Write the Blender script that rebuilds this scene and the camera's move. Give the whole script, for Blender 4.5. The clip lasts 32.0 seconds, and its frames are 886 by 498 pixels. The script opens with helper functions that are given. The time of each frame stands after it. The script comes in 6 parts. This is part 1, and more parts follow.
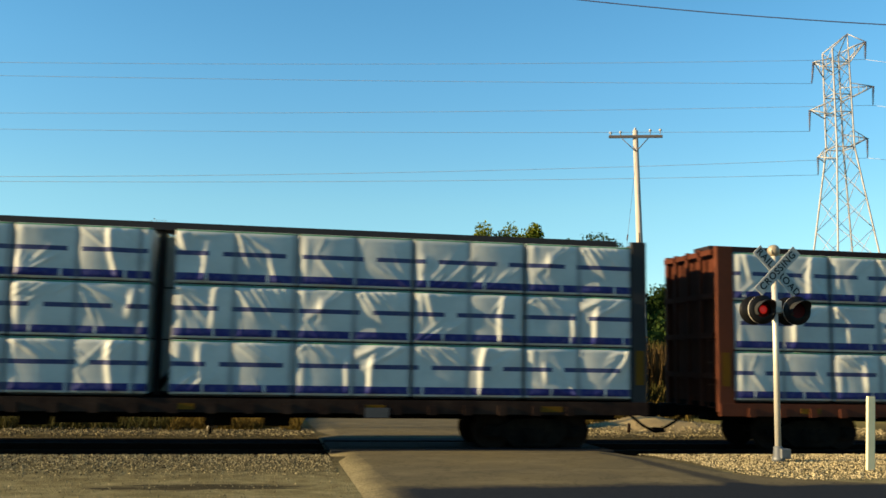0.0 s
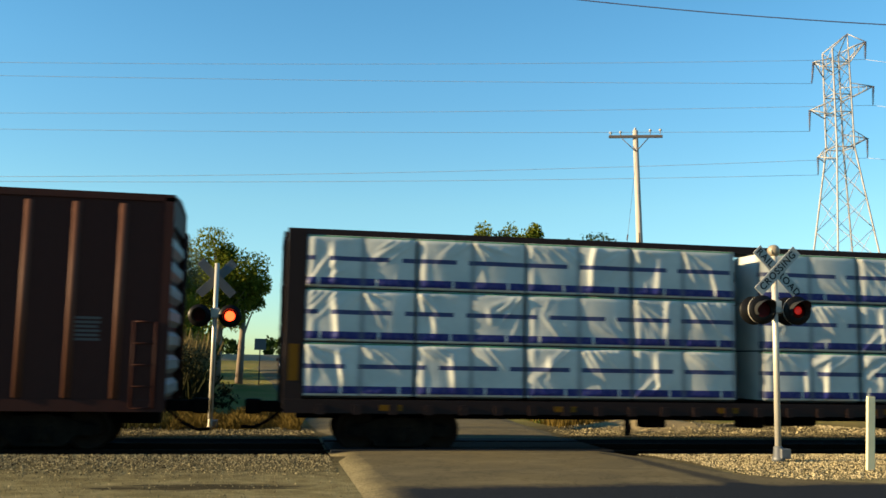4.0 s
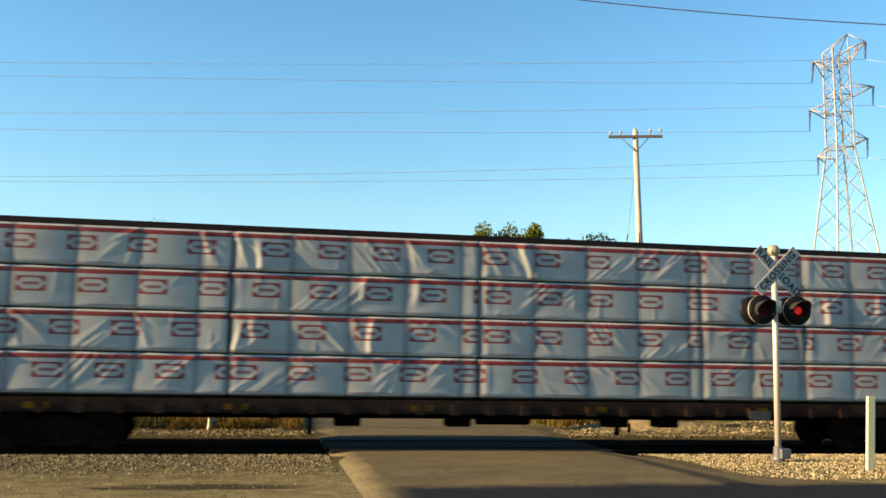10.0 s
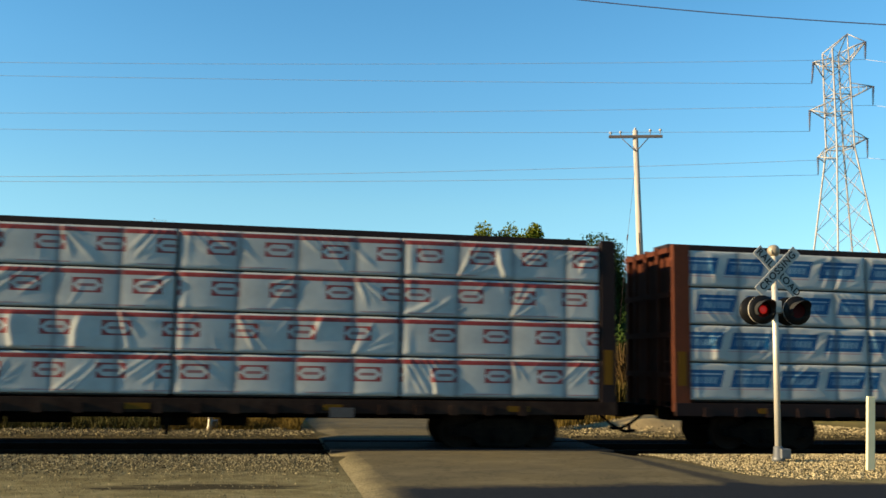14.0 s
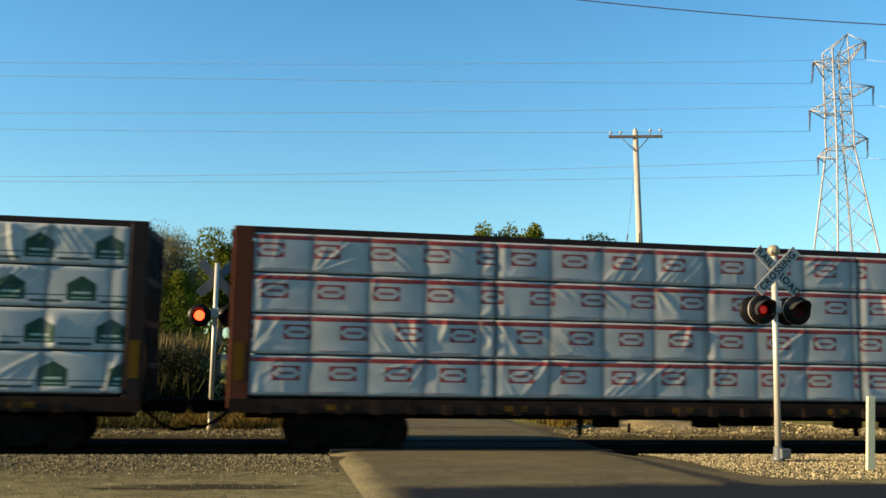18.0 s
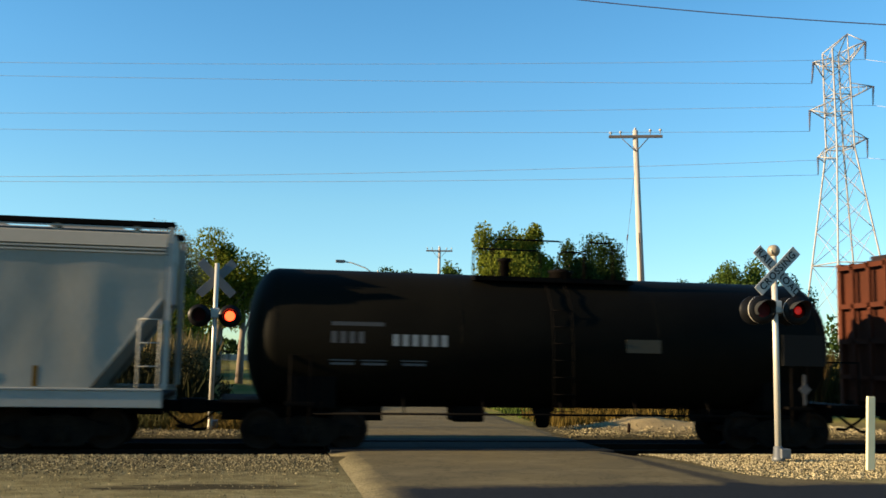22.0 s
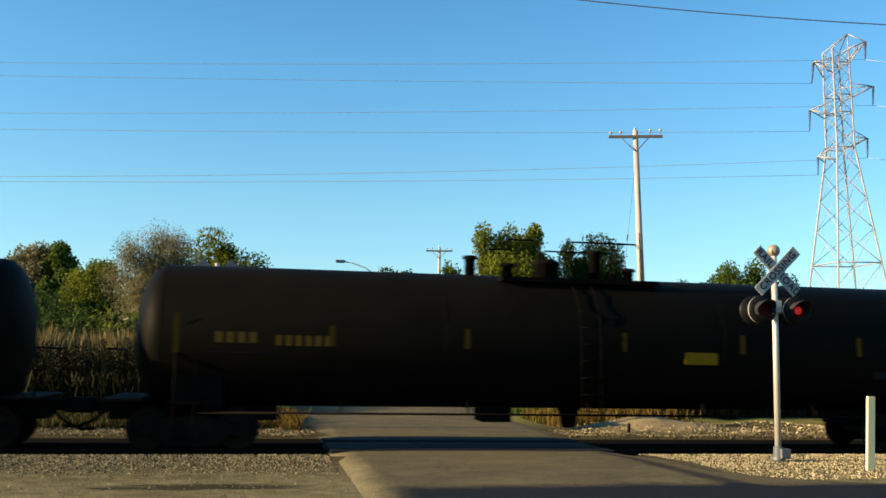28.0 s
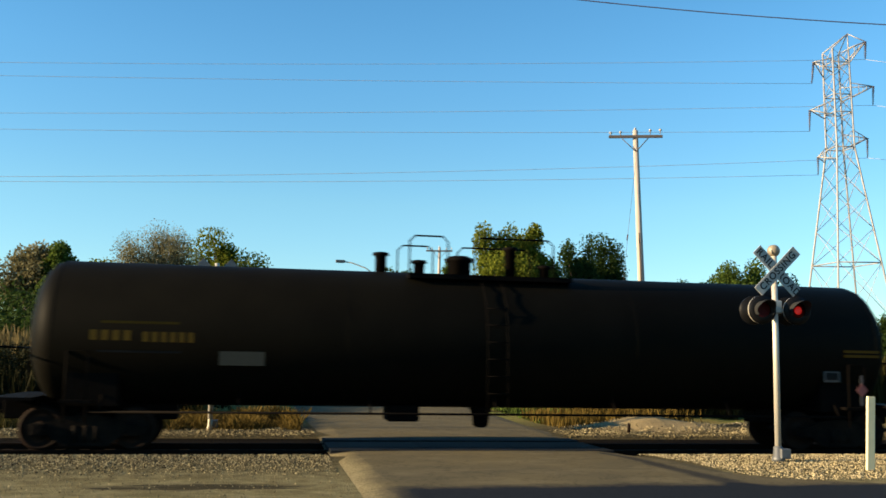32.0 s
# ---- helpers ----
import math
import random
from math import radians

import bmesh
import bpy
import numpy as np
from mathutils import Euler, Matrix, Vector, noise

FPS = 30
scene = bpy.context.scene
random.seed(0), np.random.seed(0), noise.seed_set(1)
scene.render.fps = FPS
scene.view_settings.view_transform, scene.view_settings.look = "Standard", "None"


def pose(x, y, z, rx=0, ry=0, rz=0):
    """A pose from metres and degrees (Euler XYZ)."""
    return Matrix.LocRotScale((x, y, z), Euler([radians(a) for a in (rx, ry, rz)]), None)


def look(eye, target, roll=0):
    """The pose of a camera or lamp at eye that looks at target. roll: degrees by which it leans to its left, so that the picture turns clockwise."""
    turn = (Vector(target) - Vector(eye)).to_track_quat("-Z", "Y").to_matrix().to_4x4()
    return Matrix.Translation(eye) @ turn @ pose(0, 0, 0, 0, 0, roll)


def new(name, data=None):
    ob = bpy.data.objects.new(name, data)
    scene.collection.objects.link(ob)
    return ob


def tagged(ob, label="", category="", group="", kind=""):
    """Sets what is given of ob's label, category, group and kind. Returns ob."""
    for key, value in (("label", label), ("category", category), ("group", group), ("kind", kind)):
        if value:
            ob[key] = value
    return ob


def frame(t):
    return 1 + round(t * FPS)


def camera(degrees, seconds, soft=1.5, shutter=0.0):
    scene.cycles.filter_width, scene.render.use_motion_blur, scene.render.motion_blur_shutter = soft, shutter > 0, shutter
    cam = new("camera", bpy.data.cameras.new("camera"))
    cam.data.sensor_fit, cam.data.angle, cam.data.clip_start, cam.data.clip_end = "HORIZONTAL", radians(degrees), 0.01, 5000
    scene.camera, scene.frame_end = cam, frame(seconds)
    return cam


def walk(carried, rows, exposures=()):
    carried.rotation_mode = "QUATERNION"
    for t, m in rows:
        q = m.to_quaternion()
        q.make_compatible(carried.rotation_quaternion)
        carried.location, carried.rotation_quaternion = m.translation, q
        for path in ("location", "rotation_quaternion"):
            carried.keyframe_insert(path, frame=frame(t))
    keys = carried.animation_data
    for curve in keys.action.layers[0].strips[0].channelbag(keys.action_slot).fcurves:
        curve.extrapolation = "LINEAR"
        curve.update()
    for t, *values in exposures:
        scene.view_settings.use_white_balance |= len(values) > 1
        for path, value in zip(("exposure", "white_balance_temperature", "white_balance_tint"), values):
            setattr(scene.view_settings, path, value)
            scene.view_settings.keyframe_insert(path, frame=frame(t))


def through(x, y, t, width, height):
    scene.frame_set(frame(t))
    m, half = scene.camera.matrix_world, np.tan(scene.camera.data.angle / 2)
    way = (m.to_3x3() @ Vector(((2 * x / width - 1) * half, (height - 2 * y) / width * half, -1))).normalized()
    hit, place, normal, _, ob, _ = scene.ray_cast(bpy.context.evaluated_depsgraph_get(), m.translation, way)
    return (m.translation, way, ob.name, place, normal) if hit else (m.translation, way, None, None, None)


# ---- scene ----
EYE = Vector((0.0, -20.945, 1.871))
AIM = EYE + Vector((math.sin(radians(10.62)) * math.cos(radians(6.69)), math.cos(radians(10.62)) * math.cos(radians(6.69)), math.sin(radians(6.69))))
cam = camera(50.67, 32.0, soft=1.6, shutter=0.28)
VIEW = look(EYE, AIM, 1.05)
EXPO = [(0.0, 0.0, 6850, 6), (3.5, 0.0, 6850, 6), (5.3, 0.33, 6740, 11), (5.8, 0.4, 6860, 12), (7.2, 0.5, 7350, 15), (8.2, 0.62, 7900, 17), (8.8, 0.55, 7900, 17), (10.0, 0.28, 7400, 15),
        (11.0, 0.08, 6800, 10), (12.0, 0.0, 6650, 8), (20.0, 0.0, 6600, 8), (22.0, 0.03, 6500, 10), (32.0, 0.03, 6500, 10)]
walk(cam, [(0.0, VIEW), (32.0, VIEW)], [(t, e + 1.6, k, g) for t, e, k, g in EXPO])

# sun low beyond the end of the train, a little to the camera's side of the track
SUN_E, SUN_A = radians(15.0), radians(2.5)
SUN_WAY = Vector((math.cos(SUN_E) * math.cos(SUN_A), math.cos(SUN_E) * math.sin(SUN_A), -math.sin(SUN_E)))
world = bpy.data.worlds.new("sky")
scene.world = world
world.use_nodes = True
wn = world.node_tree
sky = wn.nodes.new("ShaderNodeTexSky")
sky.sky_type, sky.sun_disc = "NISHITA", False
sky.sun_elevation, sky.sun_rotation = SUN_E, radians(267.5)
sky.air_density, sky.dust_density, sky.ozone_density, sky.altitude = 1.3, 0.0, 2.6, 1800.0
deep = wn.nodes.new("ShaderNodeHueSaturation")   # a clear, deep blue sky
deep.inputs["Saturation"].default_value = 1.25
wn.links.new(sky.outputs[0], deep.inputs["Color"])
tint = wn.nodes.new("ShaderNodeMix")
tint.data_type, tint.blend_type = "RGBA", "MULTIPLY"
tint.inputs[0].default_value, tint.inputs[7].default_value = 1.0, (0.91, 1.0, 0.955, 1)
wn.links.new(deep.outputs[0], tint.inputs[6])
up = wn.nodes.new("ShaderNodeSeparateXYZ")
wn.links.new(wn.nodes.new("ShaderNodeTexCoord").outputs["Generated"], up.inputs[0])
deeper = wn.nodes.new("ShaderNodeMapRange")   # clear dry air: the sky pales little towards the horizon
deeper.inputs[1].default_value, deeper.inputs[2].default_value, deeper.inputs[3].default_value, deeper.inputs[4].default_value = 0.0, 0.3, 0.78, 1.0
wn.links.new(up.outputs[2], deeper.inputs[0])
dim = wn.nodes.new("ShaderNodeVectorMath")
dim.operation = "SCALE"
wn.links.new(tint.outputs[2], dim.inputs[0])
wn.links.new(deeper.outputs[0], dim.inputs["Scale"])
low = wn.nodes.new("ShaderNodeMapRange")   # and stays blue down to it
low.inputs[1].default_value, low.inputs[2].default_value, low.inputs[3].default_value, low.inputs[4].default_value = 0.0, 0.16, 1.0, 0.0
wn.links.new(up.outputs[2], low.inputs[0])
blue = wn.nodes.new("ShaderNodeMix")
blue.data_type, blue.blend_type = "RGBA", "MULTIPLY"
blue.inputs[7].default_value = (0.62, 0.84, 1.18, 1)
wn.links.new(low.outputs[0], blue.inputs[0])
wn.links.new(dim.outputs[0], blue.inputs[6])
wn.links.new(blue.outputs[2], wn.nodes["Background"].inputs[0])
wn.nodes["Background"].inputs[1].default_value = 0.081
sun = new("sun", bpy.data.lights.new("sun", "SUN"))
sun.data.energy, sun.data.angle, sun.data.color = 4.8, radians(0.53), (1.0, 0.77, 0.46)
sun.matrix_world = look((-60, -10, 40), Vector((-60, -10, 40)) + SUN_WAY)


# ---- materials ----
def mth(nt, op, a, b=0.0, c=0.0):
    n = nt.nodes.new("ShaderNodeMath")
    n.operation = op
    for i, v in enumerate((a, b, c)):
        if isinstance(v, (int, float)):
            n.inputs[i].default_value = v
        else:
            nt.links.new(v, n.inputs[i])
    return n.outputs[0]


def mixc(nt, f, a, b):
    n = nt.nodes.new("ShaderNodeMix")
    n.data_type = "RGBA"
    for i, v in ((0, f), (6, a), (7, b)):
        if isinstance(v, (int, float)):
            n.inputs[i].default_value = v
        elif isinstance(v, tuple):
            n.inputs[i].default_value = (*v, 1) if len(v) == 3 else v
        else:
            nt.links.new(v, n.inputs[i])
    return n.outputs[2]


def noise_out(nt, co, scale, detail=4.0, rough=0.6, stretch=None):
    n = nt.nodes.new("ShaderNodeTexNoise")
    n.inputs["Scale"].default_value, n.inputs["Detail"].default_value, n.inputs["Roughness"].default_value = scale, detail, rough
    if stretch:
        mp = nt.nodes.new("ShaderNodeMapping")
        mp.inputs["Scale"].default_value = stretch
        nt.links.new(co, mp.inputs[0])
        co = mp.outputs[0]
    nt.links.new(co, n.inputs["Vector"])
    return n.outputs[0]


def ramp(nt, f, lo, hi):
    n = nt.nodes.new("ShaderNodeMapRange")
    n.inputs[1].default_value, n.inputs[2].default_value = lo, hi
    n.clamp = True
    nt.links.new(f, n.inputs[0])
    return n.outputs[0]


def mat(name, col, rough=0.7, metal=0.0, big=0.6, fine=14.0, vary=0.35, dirt=None, dirt_amount=0.5, bump=0.15, stretch=None, spread=0.0, gloss=0.5):
    """Base colour with stains at a large and grain at a small scale."""
    m = bpy.data.materials.new(name)
    m.use_nodes = True
    nt = m.node_tree
    b = nt.nodes["Principled BSDF"]
    co = nt.nodes.new("ShaderNodeTexCoord").outputs["Object"]
    n1 = noise_out(nt, co, big, 5, 0.65, stretch)
    n2 = noise_out(nt, co, fine, 4, 0.6, stretch)
    k = mth(nt, "ADD", mth(nt, "MULTIPLY", n1, vary * 1.2), mth(nt, "MULTIPLY", n2, vary * 0.8))
    k = mth(nt, "ADD", k, 1.0 - vary)
    if spread:
        oi = nt.nodes.new("ShaderNodeObjectInfo").outputs["Random"]
        k = mth(nt, "MULTIPLY", k, mth(nt, "ADD", mth(nt, "MULTIPLY", oi, spread), 1.0 - spread / 2))
    hs = nt.nodes.new("ShaderNodeHueSaturation")
    hs.inputs["Color"].default_value = (*col, 1)
    nt.links.new(k, hs.inputs["Value"])
    out = hs.outputs[0]
    if dirt:
        out = mixc(nt, mth(nt, "MULTIPLY", ramp(nt, n1, 0.42, 0.72), dirt_amount), out, dirt)
    nt.links.new(out, b.inputs["Base Color"])
    b.inputs["Roughness"].default_value, b.inputs["Metallic"].default_value = rough, metal
    b.inputs["Specular IOR Level"].default_value = gloss
    if bump:
        bp = nt.nodes.new("ShaderNodeBump")
        bp.inputs["Strength"].default_value, bp.inputs["Distance"].default_value = bump, 0.02
        nt.links.new(n2, bp.inputs["Height"])
        nt.links.new(bp.outputs[0], b.inputs["Normal"])
    return m


def glow(name, col, power):
    m = mat(name, col, 0.4, vary=0.05, bump=0)
    b = m.node_tree.nodes["Principled BSDF"]
    b.inputs["Emission Color"].default_value, b.inputs["Emission Strength"].default_value = (*col, 1), power
    return m


def foliage(name, col, col2, through=0.35):
    m = bpy.data.materials.new(name)
    m.use_nodes = True
    nt = m.node_tree
    b = nt.nodes["Principled BSDF"]
    g = nt.nodes.new("ShaderNodeNewGeometry").outputs["Random Per Island"]
    nt.links.new(mixc(nt, g, col, col2), b.inputs["Base Color"])
    b.inputs["Roughness"].default_value, b.inputs["Specular IOR Level"].default_value = 0.8, 0.06
    tr = nt.nodes.new("ShaderNodeBsdfTranslucent")
    nt.links.new(mixc(nt, g, col, col2), tr.inputs[0])
    mx = nt.nodes.new("ShaderNodeMixShader")
    mx.inputs[0].default_value = through
    nt.links.new(b.outputs[0], mx.inputs[1])
    nt.links.new(tr.outputs[0], mx.inputs[2])
    nt.links.new(mx.outputs[0], nt.nodes["Material Output"].inputs[0])
    return m


STEEL_DARK = mat("grimy_black_steel", (0.0027, 0.0023, 0.0021), 0.75, vary=0.5, dirt=(0.009, 0.0055, 0.0032), dirt_amount=0.35, gloss=0.03)
WHEEL = mat("worn_wheel_steel", (0.008, 0.0055, 0.0043), 0.7, vary=0.5, dirt=(0.026, 0.014, 0.009), dirt_amount=0.6, gloss=0.05)
TRUCK_STEEL = mat("dusty_truck_casting", (0.0045, 0.0037, 0.0032), 0.8, big=2.2, vary=0.5, dirt=(0.026, 0.018, 0.012), dirt_amount=0.6, gloss=0.04)
RUST = mat("oxide_red_paint", (0.085, 0.024, 0.011), 0.75, big=1.1, vary=0.45, dirt=(0.022, 0.0095, 0.0055), gloss=0.12)
# oxide red darkened for the shade between the cars
RUST_SHADED = mat("shaded_oxide_red_paint", (0.06, 0.018, 0.0095), 0.8, big=1.1, vary=0.45, dirt=(0.018, 0.008, 0.005), gloss=0.05)
SILL_BROWN = mat("dusty_brown_sill_paint", (0.02, 0.0115, 0.0085), 0.8, big=1.6, vary=0.5, dirt=(0.05, 0.03, 0.02), dirt_amount=0.6, gloss=0.05)
BROWN = mat("faded_brown_paint", (0.036, 0.0112, 0.0085), 0.6, big=0.7, vary=0.4, dirt=(0.024, 0.0095, 0.0078), dirt_amount=0.6, stretch=(1, 1, 0.35), gloss=0.1)
# brown and green rib paints: body colours lightened for sun on the ribs
BROWN_RIB = mat("sunlit_brown_rib_paint", (0.08, 0.031, 0.0185), 0.65, big=0.9, vary=0.35, stretch=(1, 1, 0.35), gloss=0.15)
GREEN = mat("dark_green_paint", (0.0043, 0.0384, 0.0207), 0.5, big=0.6, vary=0.35, dirt=(0.0075, 0.0350, 0.0222), dirt_amount=0.6, stretch=(1, 1, 0.35), gloss=0.1)
GREEN_RIB = mat("sunlit_green_rib_paint", (0.0175, 0.0518, 0.0189), 0.55, big=0.9, vary=0.3, stretch=(1, 1, 0.35), gloss=0.3)
DARK_END = mat("dark_grey_paint", (0.0210, 0.0192, 0.0192), 0.65, vary=0.4, gloss=0.2)
DARK_RED = mat("dark_red_brown_paint", (0.0098, 0.0033, 0.0026), 0.65, vary=0.4, gloss=0.2)
END_SHEET = mat("weathered_end_sheet", (0.26, 0.26, 0.25), 0.6, 0.1, vary=0.3)
GALV = mat("galvanised_sheet", (0.4960, 0.4800, 0.4560), 0.5, 0.15, vary=0.2)
TANK = mat("sooty_black_tank_paint", (0.0038, 0.0034, 0.0024), 0.55, big=0.35, vary=0.45, dirt=(0.0075, 0.0066, 0.0043), dirt_amount=0.5, bump=0.05, gloss=0.025)
HOP_GREY = mat("pale_grey_hopper_paint", (0.235, 0.222, 0.19), 0.65, big=0.4, vary=0.25, dirt=(0.15, 0.13, 0.1), dirt_amount=0.5, stretch=(1, 1, 0.5), gloss=0.1)
HOP_TAN = mat("rust_streaked_tan_paint", (0.0683, 0.0507, 0.0325), 0.75, big=0.35, vary=0.4, dirt=(0.0325, 0.0169, 0.0091), dirt_amount=0.9, stretch=(1, 1, 0.6), gloss=0.06)
ROOF_TAN = mat("pale_tan_roof_paint", (0.115, 0.073, 0.036), 0.7, vary=0.3, dirt=(0.05, 0.027, 0.0135), dirt_amount=0.6, gloss=0.1)
SILL_TAN = mat("cream_sill_paint", (0.115, 0.088, 0.05), 0.7, vary=0.3, dirt=(0.045, 0.025, 0.011), gloss=0.1)
# rusty tan lightened for the sun on the sill lip and left-hand posts
LIP_TAN = mat("sunlit_rusty_sill_lip", (0.14, 0.075, 0.026), 0.7, vary=0.35, dirt=(0.06, 0.024, 0.008), gloss=0.1)
SILL_GREY = mat("off_white_sill_paint", (0.26, 0.25, 0.225), 0.65, vary=0.2, dirt=(0.17, 0.145, 0.115), gloss=0.1)
HOP_BOT = mat("rusty_hopper_bottom", (0.017, 0.0095, 0.006), 0.8, vary=0.4, dirt=(0.034, 0.016, 0.008), gloss=0.08)
YELLOW = mat("yellow_reflector", (0.1008, 0.0480, 0.0048), 0.5, vary=0.25, gloss=0.06)
# reflector yellow dimmed for the shaded sides of the tanks
YELLOW_DIM = mat("shaded_yellow_reflector", (0.0432, 0.0270, 0.0028), 0.6, vary=0.3, gloss=0.06)
LABEL_TAN = mat("grimy_tan_label", (0.045, 0.042, 0.032), 0.6, vary=0.4, gloss=0.06)
LABEL_YEL = mat("yellow_notice", (0.1, 0.07, 0.004), 0.6, vary=0.3, gloss=0.06)
# plate grey dimmed for the same shade
PLATE_DIM = mat("shaded_grey_plate", (0.0076, 0.0077, 0.0077), 0.6, vary=0.4, gloss=0.06)
WHITE = mat("white_stencil_paint", (0.55, 0.55, 0.53), 0.6, vary=0.3, gloss=0.06)
STENCIL_DIM = mat("worn_stencil_paint", (0.0714, 0.0663, 0.0638), 0.7, vary=0.5, gloss=0.06)
STENCIL_PALE = mat("chalky_stencil_paint", (0.2, 0.2, 0.195), 0.7, vary=0.4, gloss=0.06)
STENCIL_GREY = mat("worn_grey_stencil", (0.055, 0.055, 0.052), 0.7, big=4.0, vary=0.6, gloss=0.03)
STENCIL_YEL = mat("yellow_stencil_paint", (0.0923, 0.0513, 0.0076), 0.6, vary=0.4, gloss=0.06)
STENCIL_BLK = mat("black_stencil_paint", (0.012, 0.0115, 0.011), 0.7, vary=0.4, gloss=0.03)
RED_SIGN = mat("faded_red_placard", (0.15, 0.06, 0.058), 0.5, gloss=0.06)
SPRAY = [mat("spray_" + n, c, 0.6, big=2.5, vary=0.4) for n, c in (("pale_blue", (0.0750, 0.1350, 0.1800)), ("grey_blue", (0.0675, 0.0825, 0.1125)), ("brown", (0.0450, 0.0263, 0.0195)), ("white", (0.2250, 0.2400, 0.2400)), ("teal", (0.0150, 0.0450, 0.0525)))]
SPRAY_FADED = mat("washed_out_spray", (0.2, 0.15, 0.16), 0.7, vary=0.5, gloss=0.06)
SPRAY_LINE = mat("spray_black", (0.0175, 0.0175, 0.0192), 0.6, vary=0.5)
# batten wood darkened for the shade between the rows
TIMBER = mat("shaded_batten", (0.0210, 0.0156, 0.0108), 0.85, vary=0.4)
POLE_WOOD = mat("bleached_pole_wood", (0.3201, 0.2776, 0.2411), 0.85, big=1.0, fine=9, vary=0.35, stretch=(4, 4, 0.4))
POLE_DARK = mat("weathered_crossarm_wood", (0.05, 0.042, 0.04), 0.85, vary=0.35)
PORCELAIN = mat("grey_porcelain", (0.3, 0.28, 0.27), 0.3, vary=0.2)
INSUL = mat("brown_insulator", (0.06, 0.035, 0.035), 0.35, vary=0.2)
TOWER = mat("galvanised_lattice_steel", (0.31, 0.295, 0.29), 0.6, 0.2, vary=0.2)
WIRE = mat("weathered_cable", (0.32, 0.32, 0.35), 0.6, vary=0.2)
WIRE_DARK = mat("black_cable", (0.035, 0.02, 0.025), 0.6, vary=0.2)
SIG_POLE = mat("aluminium_paint", (0.4500, 0.4200, 0.3600), 0.45, 0.3, big=2, vary=0.2)
BELL = mat("weathered_bronze_paint", (0.26, 0.215, 0.15), 0.5, 0.2, big=3, vary=0.3)
SIG_BLACK = mat("black_signal_enamel", (0.0060, 0.0060, 0.0065), 0.4, vary=0.3, gloss=0.12)
SIGN_WHITE = mat("white_sign_sheet", (0.3162, 0.3111, 0.2856), 0.5, big=3, vary=0.2, dirt=(0.1785, 0.1683, 0.1428), dirt_amount=0.4)
SIGN_BACK = mat("bare_sign_back", (0.0990, 0.1035, 0.1080), 0.5, 0.3, vary=0.25)
# signal black lightened to stand for sunlight inside the hoods
SIG_GREY = mat("sunlit_black_enamel", (0.022, 0.022, 0.022), 0.6, vary=0.3, gloss=0.1)
LENS = mat("red_lens", (0.06, 0.004, 0.004), 0.5, vary=0.15, bump=0, gloss=0.1)
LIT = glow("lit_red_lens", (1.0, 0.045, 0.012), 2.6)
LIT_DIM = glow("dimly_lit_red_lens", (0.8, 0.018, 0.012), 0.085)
CREAM = mat("cream_painted_post", (0.6560, 0.5760, 0.3360), 0.6, big=2, vary=0.15, dirt=(0.4000, 0.3360, 0.2080), dirt_amount=0.3)
RAIL = mat("brown_rail_steel", (0.0110, 0.0066, 0.0046), 0.8, 0.0, vary=0.4, gloss=0.04)
TIE = mat("creosoted_tie", (0.0120, 0.0096, 0.0080), 0.9, vary=0.4, spread=0.4, gloss=0.04)
ASPHALT = mat("worn_asphalt", (0.09, 0.077, 0.048), 0.9, big=0.3, fine=26, vary=0.55, dirt=(0.12, 0.094, 0.046), dirt_amount=0.8, bump=0.5, gloss=0.03)
RUBBER = mat("dark_crossing_panel", (0.0150, 0.0156, 0.0168), 0.8, vary=0.3, gloss=0.06)
KERB = mat("concrete_kerb", (0.2940, 0.2660, 0.2170), 0.85, vary=0.25, spread=0.15)
BARK = mat("grey_bark", (0.16, 0.12, 0.09), 0.9, vary=0.4, stretch=(3, 3, 0.6))
BIRCH = mat("pale_bark", (0.5, 0.47, 0.42), 0.8, vary=0.4)
BRICK = mat("red_brick", (0.24, 0.1, 0.06), 0.85, vary=0.3, spread=0.3)
MORTAR = mat("grey_mortar", (0.3, 0.26, 0.22), 0.9)
CAR_WHITE = mat("white_car_paint", (0.42, 0.41, 0.38), 0.25, vary=0.06, bump=0)
CAR_DARK = mat("black_car_paint", (0.015, 0.016, 0.02), 0.2, vary=0.1, bump=0)
CAR_RED = mat("dark_maroon_car_paint", (0.05, 0.012, 0.012), 0.2, vary=0.1, bump=0)
CAR_GLASS = mat("dark_car_glass", (0.012, 0.013, 0.015), 0.2, vary=0.1, bump=0, gloss=0.12)
CHROME = mat("dull_chrome", (0.5, 0.5, 0.5), 0.2, 0.9, vary=0.1, bump=0)
TYRE = mat("tyre_rubber", (0.015, 0.015, 0.015), 0.9)
HEADLIGHT = glow("lit_headlight", (1.0, 0.95, 0.85), 1.3)
LAMP_CLEAR = mat("clear_lamp_glass", (0.5, 0.5, 0.48), 0.1, vary=0.1, bump=0)
LEAF_A = foliage("fresh_leaf", (0.0913, 0.1285, 0.0206), (0.0377, 0.0645, 0.0125))
LEAF_B = foliage("dark_leaf", (0.0360, 0.0586, 0.0114), (0.0144, 0.0288, 0.0075))
LEAF_C = foliage("yellowing_leaf", (0.1452, 0.1563, 0.0172), (0.0688, 0.0920, 0.0114))
LEAF_D = foliage("dry_grey_leaf", (0.19, 0.165, 0.085), (0.105, 0.1, 0.05))
WEED_Y = foliage("dry_weed", (0.1147, 0.0765, 0.0172), (0.0650, 0.0459, 0.0115), 0.25)
WEED_G = foliage("green_weed", (0.03, 0.03, 0.0065), (0.06, 0.042, 0.011), 0.2)
